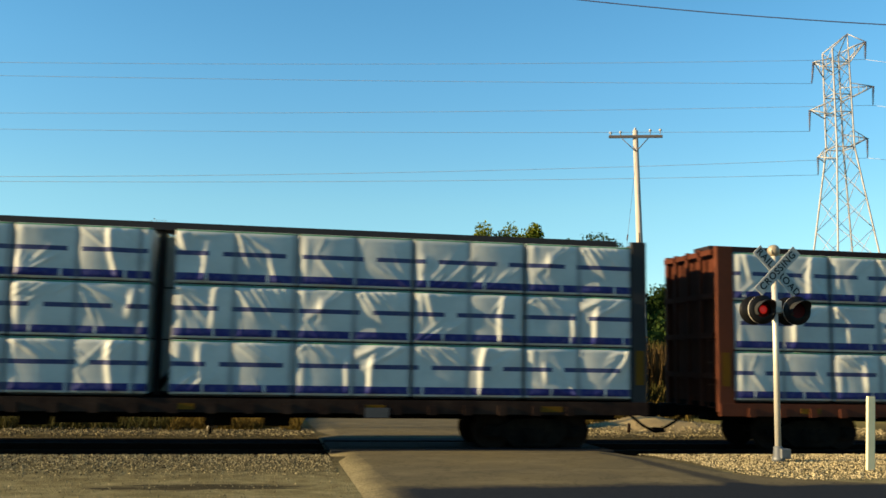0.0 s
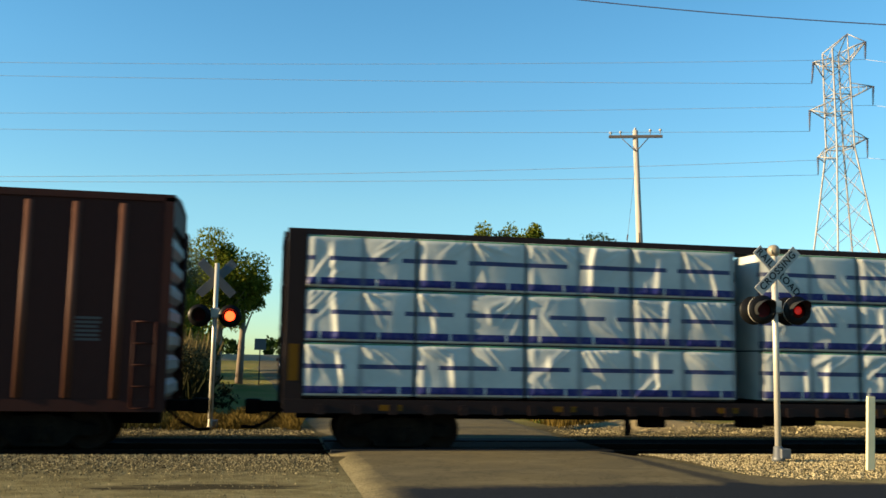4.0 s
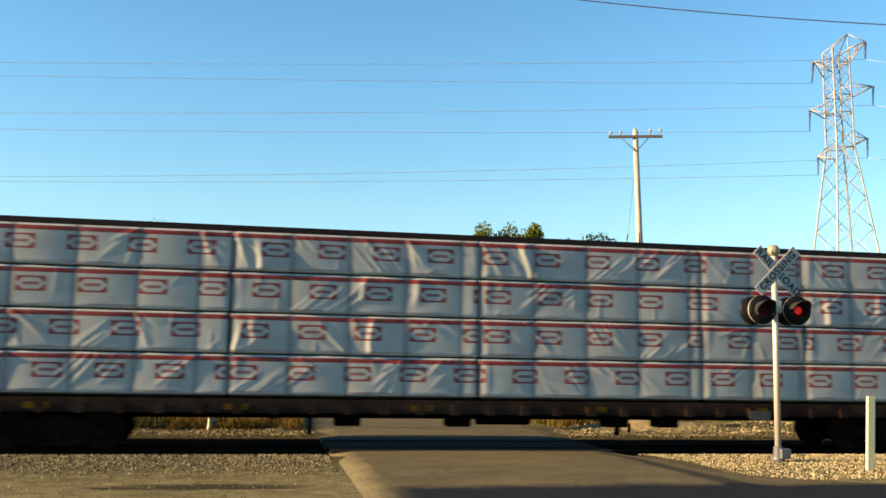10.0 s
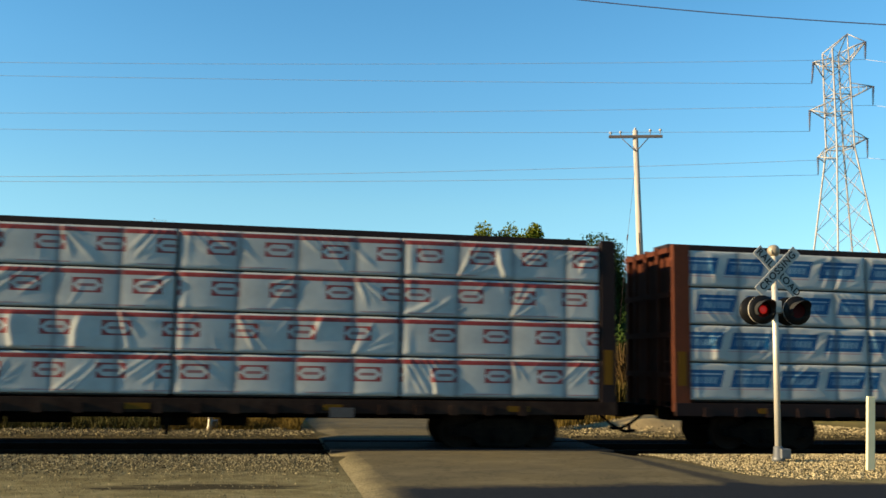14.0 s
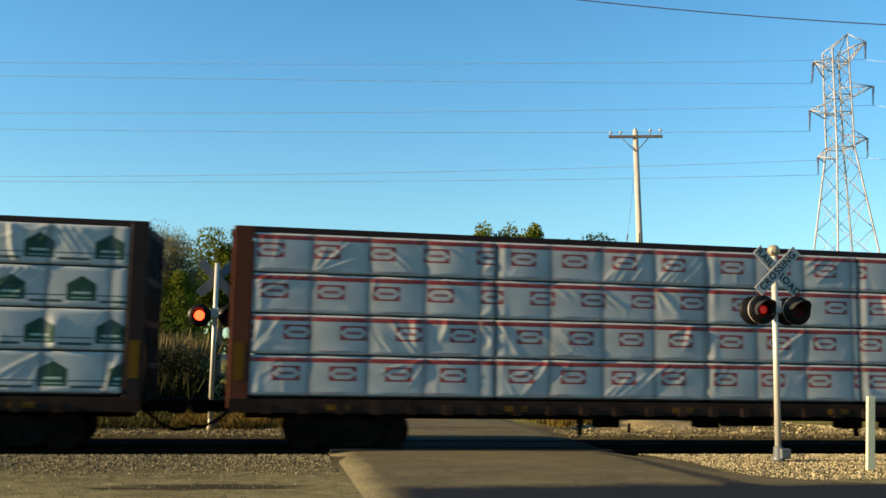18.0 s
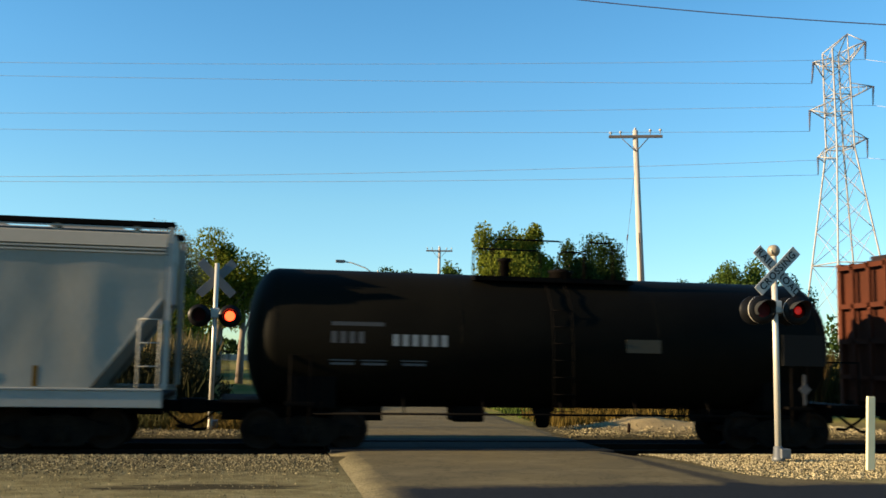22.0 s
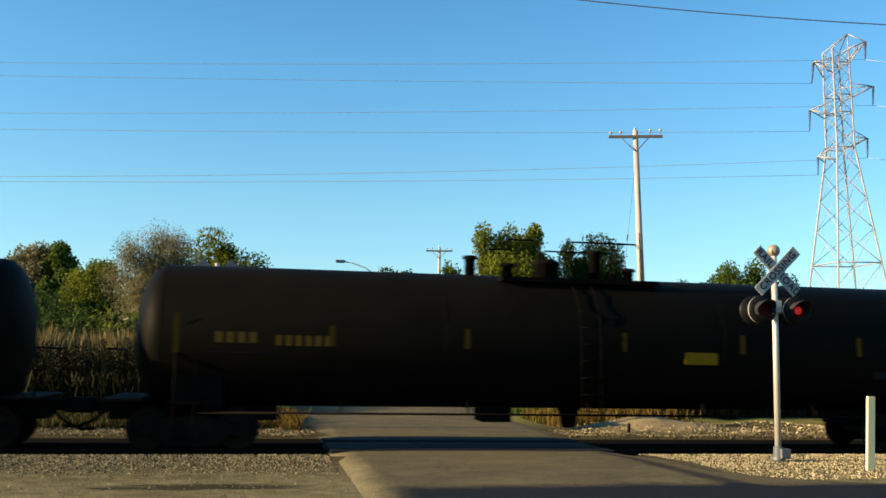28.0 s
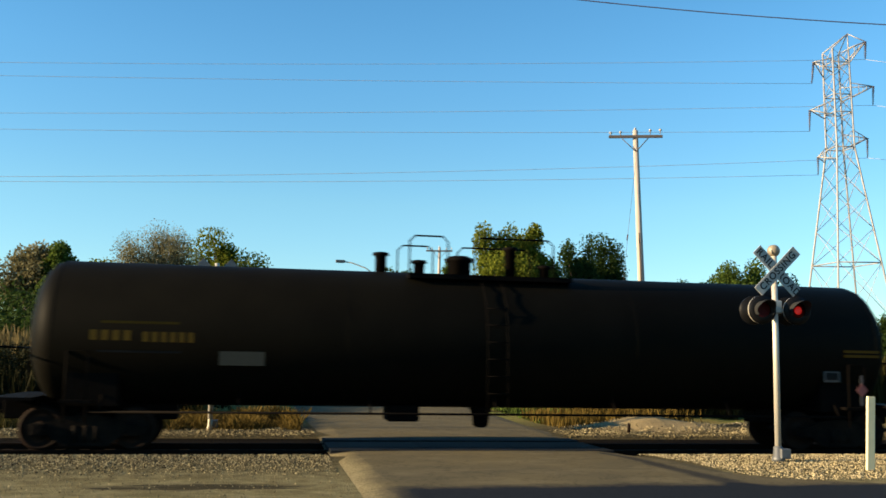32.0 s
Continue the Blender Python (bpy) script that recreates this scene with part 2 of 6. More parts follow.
# ditch leaves coloured near black for the shade over the ditch
DITCH_SHADED = foliage("shaded_ditch_leaf", (0.011, 0.013, 0.0035), (0.019, 0.017, 0.0058), 0.15)
WEED_BROWN = foliage("dead_brown_weed", (0.07, 0.043, 0.015), (0.032, 0.021, 0.008), 0.2)
REED = foliage("pale_reed", (0.1573, 0.1211, 0.0529), (0.1018, 0.0762, 0.0297), 0.25)
# weed colour darkened for the shade past the track
WEED_SHADED = foliage("shaded_weed", (0.026, 0.028, 0.007), (0.046, 0.038, 0.012), 0.2)
TALL_GRASS = foliage("sunlit_tall_grass", (0.24, 0.21, 0.055), (0.12, 0.125, 0.03), 0.3)
GRASS = foliage("lawn_grass", (0.0700, 0.0980, 0.0175), (0.0420, 0.0630, 0.0140), 0.25)


def rusting(m, low, high, z0, z1):
    """Weathering that has run down from a car's roof: rust above, road film below."""
    nt = m.node_tree
    co = nt.nodes.new("ShaderNodeTexCoord").outputs["Object"]
    sp = nt.nodes.new("ShaderNodeSeparateXYZ")
    nt.links.new(co, sp.inputs[0])
    run = noise_out(nt, co, 1.6, 5, 0.65, (0.3, 1, 1.1))
    blot = noise_out(nt, co, 0.7, 5, 0.6)
    f = mth(nt, "ADD", ramp(nt, sp.outputs[2], z0, z1), mth(nt, "MULTIPLY", mth(nt, "SUBTRACT", mth(nt, "ADD", run, blot), 1.0), 1.3))
    c = mixc(nt, ramp(nt, f, 0.1, 0.9), low, high)
    c = mixc(nt, mth(nt, "MULTIPLY", ramp(nt, run, 0.55, 0.72), 0.55), c, (0.1, 0.068, 0.03))
    film = mth(nt, "ADD", sp.outputs[0], mth(nt, "MULTIPLY", mth(nt, "SUBTRACT", blot, 0.5), 5.0))
    c = mixc(nt, mth(nt, "MULTIPLY", ramp(nt, film, 3.5, 7.5), 0.75), c, (0.014, 0.009, 0.004))   # sooty end
    nt.links.new(c, nt.nodes["Principled BSDF"].inputs["Base Color"])


rusting(HOP_TAN, (0.1, 0.08, 0.045), (0.062, 0.034, 0.0155), 1.9, 2.9)


def resurface(m):
    """Newer dark asphalt of the near street over the old road, thin and worn at its edge, with a darker line beside the
    verge.
    """
    nt = m.node_tree
    b = nt.nodes["Principled BSDF"]
    old = b.inputs["Base Color"].links[0].from_socket
    co = nt.nodes.new("ShaderNodeTexCoord").outputs["Object"]
    sp = nt.nodes.new("ShaderNodeSeparateXYZ")
    nt.links.new(co, sp.inputs[0])
    X, Y = sp.outputs[0], sp.outputs[1]
    w1, w2 = noise_out(nt, co, 0.8, 4), noise_out(nt, co, 7.0, 4)
    wob = mth(nt, "ADD", mth(nt, "MULTIPLY", mth(nt, "SUBTRACT", w1, 0.5), 0.7), mth(nt, "MULTIPLY", mth(nt, "SUBTRACT", w2, 0.5), 0.35))
    edge = mth(nt, "ADD", mth(nt, "ADD", Y, wob), 7.2)
    corner = mth(nt, "SUBTRACT", mth(nt, "ADD", X, wob), 1.6)
    street = mth(nt, "MULTIPLY", mth(nt, "SUBTRACT", 1.0, ramp(nt, edge, -0.35, 0.12)), ramp(nt, corner, -0.3, 0.5))
    line = mth(nt, "ADD", 7.02, mth(nt, "MULTIPLY", mth(nt, "SUBTRACT", -2.2, Y), 0.05))
    off = mth(nt, "ABSOLUTE", mth(nt, "SUBTRACT", mth(nt, "ADD", X, mth(nt, "MULTIPLY", wob, 0.4)), line))
    width = mth(nt, "ADD", 0.08, mth(nt, "MULTIPLY", mth(nt, "SUBTRACT", -1.9, Y), 0.028))
    verge_line = mth(nt, "MULTIPLY", mth(nt, "SUBTRACT", 1.0, ramp(nt, mth(nt, "DIVIDE", off, width), 0.5, 1.5)), mth(nt, "LESS_THAN", Y, -1.9))
    new_col = mixc(nt, w2, (0.01, 0.0125, 0.0165), (0.019, 0.0225, 0.028))
    f = mth(nt, "MINIMUM", mth(nt, "ADD", street, mth(nt, "MULTIPLY", verge_line, 0.75)), 1.0)
    patch = ramp(nt, noise_out(nt, co, 0.7, 6, 0.7, (1.0, 2.2, 1)), 0.48, 0.66)
    old = mixc(nt, mth(nt, "MULTIPLY", patch, 0.6), old, (0.15, 0.123, 0.072))
    chip = ramp(nt, noise_out(nt, co, 38.0, 2, 0.6), 0.6, 0.72)
    old = mixc(nt, mth(nt, "MULTIPLY", chip, 0.5), old, (0.2, 0.165, 0.1))
    crack = noise_out(nt, co, 0.9, 6, 0.7)
    crack = mth(nt, "LESS_THAN", mth(nt, "ABSOLUTE", mth(nt, "SUBTRACT", crack, 0.5)), 0.006)
    old = mixc(nt, mth(nt, "MULTIPLY", crack, 0.55), old, (0.02, 0.017, 0.011))
    sand = mth(nt, "MULTIPLY", mth(nt, "SUBTRACT", 1.0, ramp(nt, mth(nt, "ADD", X, mth(nt, "MULTIPLY", wob, 0.9)), 1.5, 1.85)), mth(nt, "LESS_THAN", Y, -1.7))
    grit = mixc(nt, ramp(nt, noise_out(nt, co, 30.0, 3), 0.35, 0.65), (0.14, 0.11, 0.055), (0.3, 0.25, 0.135))
    old = mixc(nt, mth(nt, "MULTIPLY", sand, 0.9), old, grit)   # sand washed over the edge
    nt.links.new(mixc(nt, f, old, new_col), b.inputs["Base Color"])


resurface(ASPHALT)


def wrap_material(name, kind):
    """White plastic lumber wrap, printed. Each bundle's corner is the origin; x along it, z up its side."""
    m = bpy.data.materials.new(name)
    m.use_nodes = True
    nt = m.node_tree
    b = nt.nodes["Principled BSDF"]
    co = nt.nodes.new("ShaderNodeTexCoord").outputs["Object"]
    sp = nt.nodes.new("ShaderNodeSeparateXYZ")
    nt.links.new(co, sp.inputs[0])
    X, Y, Z = sp.outputs
    rnd = nt.nodes.new("ShaderNodeObjectInfo").outputs["Random"]
    rnd = mth(nt, "FRACT", mth(nt, "MULTIPLY", rnd, 7.31))
    front = mth(nt, "LESS_THAN", Y, 0.25)

    def band(v, lo, hi):
        return mth(nt, "MULTIPLY", mth(nt, "GREATER_THAN", v, lo), mth(nt, "LESS_THAN", v, hi))

    def cell(pitch, lean=0.0):
        q = mth(nt, "ADD", mth(nt, "DIVIDE", mth(nt, "ADD", X, mth(nt, "MULTIPLY", Z, -lean)), pitch), rnd)
        return mth(nt, "MULTIPLY", mth(nt, "SUBTRACT", mth(nt, "FRACT", q), 0.5), pitch)

    n1 = noise_out(nt, co, 1.3, 4)
    n2 = noise_out(nt, co, 9.0, 4)
    col = mixc(nt, ramp(nt, n1, 0.3, 0.75), *(((0.47, 0.475, 0.44), (0.33, 0.345, 0.325)) if kind == "stripe" else ((0.38, 0.386, 0.366), (0.265, 0.276, 0.267))))
    ink = mth(nt, "ADD", mth(nt, "MULTIPLY", n2, 0.3), 0.84)

    def put(mask, c):
        nonlocal col
        col = mixc(nt, mth(nt, "MULTIPLY", mth(nt, "MULTIPLY", mask, front), ink), col, c)

    if kind == "red":
        put(band(Z, 0.675, 0.765), (0.2, 0.022, 0.02))
        d = mth(nt, "ABSOLUTE", cell(1.16))
        e = mth(nt, "ABSOLUTE", mth(nt, "SUBTRACT", Z, 0.45))
        box = mth(nt, "MULTIPLY", mth(nt, "LESS_THAN", d, 0.285), mth(nt, "LESS_THAN", e, 0.15))
        hexa = mth(nt, "MULTIPLY", mth(nt, "LESS_THAN", mth(nt, "ADD", d, mth(nt, "MULTIPLY", e, 1.2)), 0.285), mth(nt, "LESS_THAN", e, 0.112))
        put(mth(nt, "MULTIPLY", box, mth(nt, "SUBTRACT", 1.0, hexa)), (0.19, 0.032, 0.032))
        put(mth(nt, "MULTIPLY", mth(nt, "LESS_THAN", d, 0.16), mth(nt, "LESS_THAN", e, 0.03)), (0.2, 0.09, 0.09))
        put(mth(nt, "MULTIPLY", band(Z, 0.05, 0.075), mth(nt, "LESS_THAN", mth(nt, "ABSOLUTE", cell(2.3)), 0.5)), (0.3, 0.2, 0.2))
    elif kind == "blue":
        c = cell(1.17, 0.28)
        d = mth(nt, "ABSOLUTE", c)
        e = mth(nt, "ABSOLUTE", mth(nt, "SUBTRACT", Z, 0.47))
        put(mth(nt, "MULTIPLY", mth(nt, "LESS_THAN", d, 0.47), mth(nt, "LESS_THAN", e, 0.19)), (0.004, 0.058, 0.155))
        put(mth(nt, "MULTIPLY", mth(nt, "LESS_THAN", d, 0.4), band(Z, 0.555, 0.585)), (0.2, 0.28, 0.34))
        letters = mth(nt, "GREATER_THAN", mth(nt, "FRACT", mth(nt, "MULTIPLY", c, 9.0)), 0.32)
        put(mth(nt, "MULTIPLY", letters, mth(nt, "MULTIPLY", mth(nt, "LESS_THAN", d, 0.36), band(Z, 0.36, 0.5))), (0.1, 0.19, 0.27))
        put(mth(nt, "MULTIPLY", mth(nt, "LESS_THAN", d, 0.47), band(Z, 0.225, 0.245)), (0.3, 0.17, 0.19))
    elif kind == "green":
        d = mth(nt, "ABSOLUTE", cell(1.33))
        put(mth(nt, "MULTIPLY", band(Z, 0.09, 0.145), mth(nt, "GREATER_THAN", d, 0.35)), (0.03, 0.05, 0.045))
        put(mth(nt, "MULTIPLY", band(Z, 0.22, 0.25), mth(nt, "GREATER_THAN", d, 0.3)), (0.07, 0.1, 0.095))
        roof = mth(nt, "LESS_THAN", mth(nt, "ADD", Z, mth(nt, "MULTIPLY", d, 0.6)), 0.63)
        house = mth(nt, "MULTIPLY", mth(nt, "MULTIPLY", roof, mth(nt, "LESS_THAN", d, 0.285)), mth(nt, "GREATER_THAN", Z, 0.13))
        put(house, (0.007, 0.04, 0.022))
        put(mth(nt, "MULTIPLY", band(Z, 0.26, 0.31), mth(nt, "LESS_THAN", d, 0.17)), (0.25, 0.34, 0.28))
        put(mth(nt, "MULTIPLY", band(Z, 0.17, 0.2), mth(nt, "LESS_THAN", d, 0.2)), (0.16, 0.25, 0.2))
    else:
        d = mth(nt, "ABSOLUTE", cell(1.22))
        put(mth(nt, "MULTIPLY", band(Z, 0.045, 0.2), mth(nt, "LESS_THAN", d, 0.585)), (0.01, 0.013, 0.105))
        put(band(Z, 1.05, 1.08), (0.03, 0.14, 0.06))
        put(mth(nt, "MULTIPLY", band(Z, 0.555, 0.65), mth(nt, "LESS_THAN", mth(nt, "ABSOLUTE", cell(1.55)), 0.64)), (0.03, 0.036, 0.1))
    # straps, with the soft shade beside them painted as dark bands
    strap_shade = mth(nt, "ABSOLUTE", mth(nt, "SUBTRACT", mth(nt, "FRACT", mth(nt, "ADD", mth(nt, "DIVIDE", X, 1.2), 0.5)), 0.5))
    put(mth(nt, "MULTIPLY", mth(nt, "SUBTRACT", 1.0, ramp(nt, strap_shade, 0.01, 0.085)), 0.55), (0.085, 0.09, 0.1))
    nt.links.new(col, b.inputs["Base Color"])
    b.inputs["Roughness"].default_value, b.inputs["Specular IOR Level"].default_value = 0.5, 0.22
    # faint fine creasing of the film
    mp = nt.nodes.new("ShaderNodeMapping")
    mp.inputs["Rotation"].default_value = (0, radians(38), 0)
    nt.links.new(co, mp.inputs[0])
    h = noise_out(nt, mp.outputs[0], 1.0, 3, 0.5, (14.0, 1, 1.2))
    bp = nt.nodes.new("ShaderNodeBump")
    bp.inputs["Strength"].default_value, bp.inputs["Distance"].default_value = 0.25, 0.01
    nt.links.new(h, bp.inputs["Height"])
    nt.links.new(bp.outputs[0], b.inputs["Normal"])
    return m


WRAPS = {k: wrap_material("lumber_wrap_" + k + "_print", k) for k in ("red", "blue", "green", "stripe")}


# ---- mesh helpers ----
def box(bm, x0, x1, y0, y1, z0, z1, bevel=0.0):
    vs = [bm.verts.new(p) for p in ((x0, y0, z0), (x1, y0, z0), (x1, y1, z0), (x0, y1, z0), (x0, y0, z1), (x1, y0, z1), (x1, y1, z1), (x0, y1, z1))]
    fs = [bm.faces.new([vs[i] for i in f]) for f in ((3, 2, 1, 0), (4, 5, 6, 7), (0, 1, 5, 4), (1, 2, 6, 5), (2, 3, 7, 6), (3, 0, 4, 7))]
    if bevel:
        es = list({e for f in fs for e in f.edges})
        bmesh.ops.bevel(bm, geom=es, offset=bevel, segments=2, affect="EDGES", profile=0.5)
    return bm


def tube(bm, a, b, r0, r1=None, seg=10, caps=True):
    a, b = Vector(a), Vector(b)
    r1 = r0 if r1 is None else r1
    q = (b - a).to_track_quat("Z", "Y")
    rings = []
    for p, r in ((a, r0), (b, r1)):
        rings.append([bm.verts.new(p + q @ Vector((r * math.cos(2 * math.pi * i / seg), r * math.sin(2 * math.pi * i / seg), 0))) for i in range(seg)])
    for i in range(seg):
        f = bm.faces.new((rings[0][i], rings[0][(i + 1) % seg], rings[1][(i + 1) % seg], rings[1][i]))
        f.smooth = True
    if caps:
        bm.faces.new(rings[0][::-1])
        bm.faces.new(rings[1])
    return bm


def pipe(bm, pts, r, seg=8):
    """One bent tube through the points."""
    pts = [Vector(p) for p in pts]
    rings = []
    for i, p in enumerate(pts):
        d = (pts[min(i + 1, len(pts) - 1)] - pts[max(i - 1, 0)]).normalized()
        q = d.to_track_quat("Z", "Y")
        rings.append([bm.verts.new(p + q @ Vector((r * math.cos(2 * math.pi * k / seg), r * math.sin(2 * math.pi * k / seg), 0))) for k in range(seg)])
    for a, b in zip(rings, rings[1:]):
        off = min(range(seg), key=lambda o: sum((a[k].co - b[(k + o) % seg].co).length for k in range(seg)))
        for k in range(seg):
            f = bm.faces.new((a[k], a[(k + 1) % seg], b[(k + 1 + off) % seg], b[(k + off) % seg]))
            f.smooth = True
    bm.faces.new(rings[0][::-1])
    bm.faces.new(rings[-1])
    return bm


def ribbon(bm, pts, half, y):
    """A flat painted line through points (x, z)."""
    side = []
    for i, p in enumerate(pts):
        a, b = pts[max(i - 1, 0)], pts[min(i + 1, len(pts) - 1)]
        d = Vector((b[0] - a[0], b[1] - a[1])).normalized() * half
        side.append((bm.verts.new((p[0] + d.y, y, p[1] - d.x)), bm.verts.new((p[0] - d.y, y, p[1] + d.x))))
    for a, b in zip(side, side[1:]):
        bm.faces.new((a[0], b[0], b[1], a[1]))
    return bm


def prism(bm, pts, y0, y1):
    """A plate whose outline is drawn in x and z, from y0 to y1."""
    a = [bm.verts.new((x, y0, z)) for x, z in pts]
    b = [bm.verts.new((x, y1, z)) for x, z in pts]
    bm.faces.new(a[::-1])
    bm.faces.new(b)
    for i in range(len(pts)):
        j = (i + 1) % len(pts)
        bm.faces.new((a[i], a[j], b[j], b[i]))
    return bm


def lathe(bm, prof, seg=24, axis="Y", at=(0, 0, 0)):
    """Turn a profile of (distance along the axis, radius)."""
    rings = []
    for d, r in prof:
        ring = []
        for i in range(seg):
            a = 2 * math.pi * i / seg
            c, s = r * math.cos(a), r * math.sin(a)
            p = {"X": (d, c, s), "Y": (c, d, s), "Z": (c, s, d)}[axis]
            ring.append(bm.verts.new(Vector(p) + Vector(at)))
        rings.append(ring)
    for r0, r1 in zip(rings, rings[1:]):
        for i in range(seg):
            f = bm.faces.new((r0[i], r0[(i + 1) % seg], r1[(i + 1) % seg], r1[i]))
            f.smooth = True
    bm.faces.new(rings[0])
    bm.faces.new(rings[-1])
    bmesh.ops.recalc_face_normals(bm, faces=bm.faces[:])
    return bm


def to_mesh(name, bm, material):
    if not isinstance(bm, bmesh.types.BMesh):
        return bm
    me = bpy.data.meshes.new(name)
    bmesh.ops.recalc_face_normals(bm, faces=bm.faces[:])
    bm.to_mesh(me)
    bm.free()
    me.materials.append(material)
    return me


def part(name, bm, material, parent=None, label="", at=None):
    ob = new(name, to_mesh(name, bm, material))
    if parent is not None:
        ob.parent = parent
    if at is not None:
        ob.matrix_basis = at
    if label:
        tagged(ob, label)
    return ob


def thing(name, at, label, category, group="", kind=""):
    ob = new(name)
    ob.empty_display_size = 0.2
    ob.matrix_basis = at if isinstance(at, Matrix) else Matrix.Translation(at)
    return tagged(ob, label, category, group, kind)


def B():
    return bmesh.new()


def quads(name, verts, material):
    """A mesh of loose four-cornered leaves from an array of corners (n, 4, 3)."""
    v = np.asarray(verts).reshape(-1, 3)
    me = bpy.data.meshes.new(name)
    me.from_pydata(v.tolist(), [], np.arange(len(v)).reshape(-1, 4).tolist())
    me.materials.append(material)
    return me


# ---- the ground ----
def gz(x, y):
    z = -0.03
    if y > 6:
        z += min(0.95, 0.0145 * (y - 6))
    if abs(y) < 2.3:
        z -= 0.2 * min(1.0, (2.3 - abs(y)) / 0.5)
    z += 0.4 * math.exp(-((x - 10.8) / 1.5) ** 2 - ((y - 4.7) / 1.0) ** 2) + 0.2 * math.exp(-((x - 14.5) / 1.8) ** 2 - ((y - 4.8) / 0.9) ** 2)
    if 2.4 < y < 14 and x > 8.5:
        z += 0.1 * noise.noise((x * 0.8, y * 0.8, 0))
    if y > 2.4 and x < 0.6:
        z += 0.05 * noise.noise((x, y, 4))
    if y > 18 and x > 8.4:
        z += 0.35 * min(1.0, (y - 18) / 25) * min(1.0, (x - 8.4) / 2.5)
    return z


def axis(dense, lo, hi, step, ends):
    a = [e for e in ends if e < lo] + list(np.arange(lo, hi, step)) + [hi] + [e for e in ends if e > hi]
    return a


gx = axis(1, -26, 44, 0.5, [-4000, -1500, -600, -250, -120, -70, -45, -34, 55, 75, 120, 250, 600, 1500, 4000])
gy = axis(1, -12, 16, 0.35, [-4000, -1000, -300, -100, -50, -28, -18, 18, 21, 25, 30, 37, 45, 55, 70, 90, 140, 250, 500, 1200, 4500])
gv = [(x, y, gz(x, y)) for y in gy for x in gx]
nx = len(gx)
gf = [(j * nx + i, j * nx + i + 1, (j + 1) * nx + i + 1, (j + 1) * nx + i) for j in range(len(gy) - 1) for i in range(nx - 1)]
gm = bpy.data.meshes.new("ground")
gm.from_pydata(gv, [], gf)
GROUND = bpy.data.materials.new("gravel_dirt_and_grass")
GROUND.use_nodes = True
nt = GROUND.node_tree
gb = nt.nodes["Principled BSDF"]
gco = nt.nodes.new("ShaderNodeTexCoord").outputs["Object"]
gs = nt.nodes.new("ShaderNodeSeparateXYZ")
nt.links.new(gco, gs.inputs[0])
g1, g2, g3 = noise_out(nt, gco, 0.35, 5), noise_out(nt, gco, 3.0, 5), noise_out(nt, gco, 30.0, 3)
wob = mth(nt, "ADD", gs.outputs[1], mth(nt, "MULTIPLY", mth(nt, "SUBTRACT", g2, 0.5), 1.6))
dirt = mixc(nt, ramp(nt, g2, 0.35, 0.7), (0.18, 0.158, 0.085), (0.088, 0.075, 0.038))
dirt = mixc(nt, mth(nt, "MULTIPLY", ramp(nt, g3, 0.45, 0.7), 0.5), dirt, (0.23, 0.18, 0.085))
gravel = mixc(nt, ramp(nt, g3, 0.35, 0.65), (0.03, 0.025, 0.013), (0.11, 0.09, 0.048))
grass = mixc(nt, ramp(nt, g1, 0.35, 0.65), (0.12, 0.13, 0.035), (0.2, 0.15, 0.055))
grass = mixc(nt, mth(nt, "MULTIPLY", ramp(nt, g3, 0.4, 0.7), 0.4), grass, (0.07, 0.09, 0.02))
damp = ramp(nt, noise_out(nt, gco, 0.9, 5, 0.65, (0.5, 1.6, 1)), 0.5, 0.66)
dirt = mixc(nt, mth(nt, "MULTIPLY", damp, 0.55), dirt, (0.075, 0.062, 0.028))
c0 = mixc(nt, ramp(nt, wob, -6.2, -2.7), dirt, gravel)
c0 = mixc(nt, ramp(nt, wob, 5.0, 8.5), c0, grass)
bed = mth(nt, "LESS_THAN", mth(nt, "ABSOLUTE", gs.outputs[1]), 2.15)   # track bed, its colour darkened for the shade under the train
sx = mth(nt, "DIVIDE", mth(nt, "ADD", gs.outputs[0], 0.9), 1.5)   # dark oil stain on the dirt
sy = mth(nt, "DIVIDE", mth(nt, "ADD", gs.outputs[1], 6.75), 0.36)
sr = mth(nt, "ADD", mth(nt, "MULTIPLY", sx, sx), mth(nt, "MULTIPLY", sy, sy))
sr = mth(nt, "ADD", sr, mth(nt, "MULTIPLY", mth(nt, "SUBTRACT", noise_out(nt, gco, 2.4, 5, 0.65, (0.45, 2.2, 1)), 0.5), 4.5))
c0 = mixc(nt, mth(nt, "MULTIPLY", mth(nt, "SUBTRACT", 1.0, ramp(nt, sr, 0.45, 1.1)), 0.85), c0, (0.022, 0.019, 0.014))
mx = mth(nt, "DIVIDE", mth(nt, "SUBTRACT", gs.outputs[0], 10.9), 2.3)   # bare dirt heap past the track
my = mth(nt, "DIVIDE", mth(nt, "SUBTRACT", gs.outputs[1], 4.6), 1.4)
heap = mth(nt, "ADD", mth(nt, "ADD", mth(nt, "MULTIPLY", mx, mx), mth(nt, "MULTIPLY", my, my)), mth(nt, "SUBTRACT", g2, 0.5))
c0 = mixc(nt, mth(nt, "SUBTRACT", 1.0, ramp(nt, heap, 0.6, 1.2)), c0, mixc(nt, g2, (0.33, 0.26, 0.14), (0.2, 0.15, 0.08)))
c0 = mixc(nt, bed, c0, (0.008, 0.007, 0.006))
nt.links.new(c0, gb.inputs["Base Color"])
gb.inputs["Roughness"].default_value, gb.inputs["Specular IOR Level"].default_value = 0.95, 0.02
gbp = nt.nodes.new("ShaderNodeBump")
gbp.inputs["Strength"].default_value, gbp.inputs["Distance"].default_value = 0.7, 0.05
nt.links.new(mth(nt, "ADD", g3, g2), gbp.inputs["Height"])
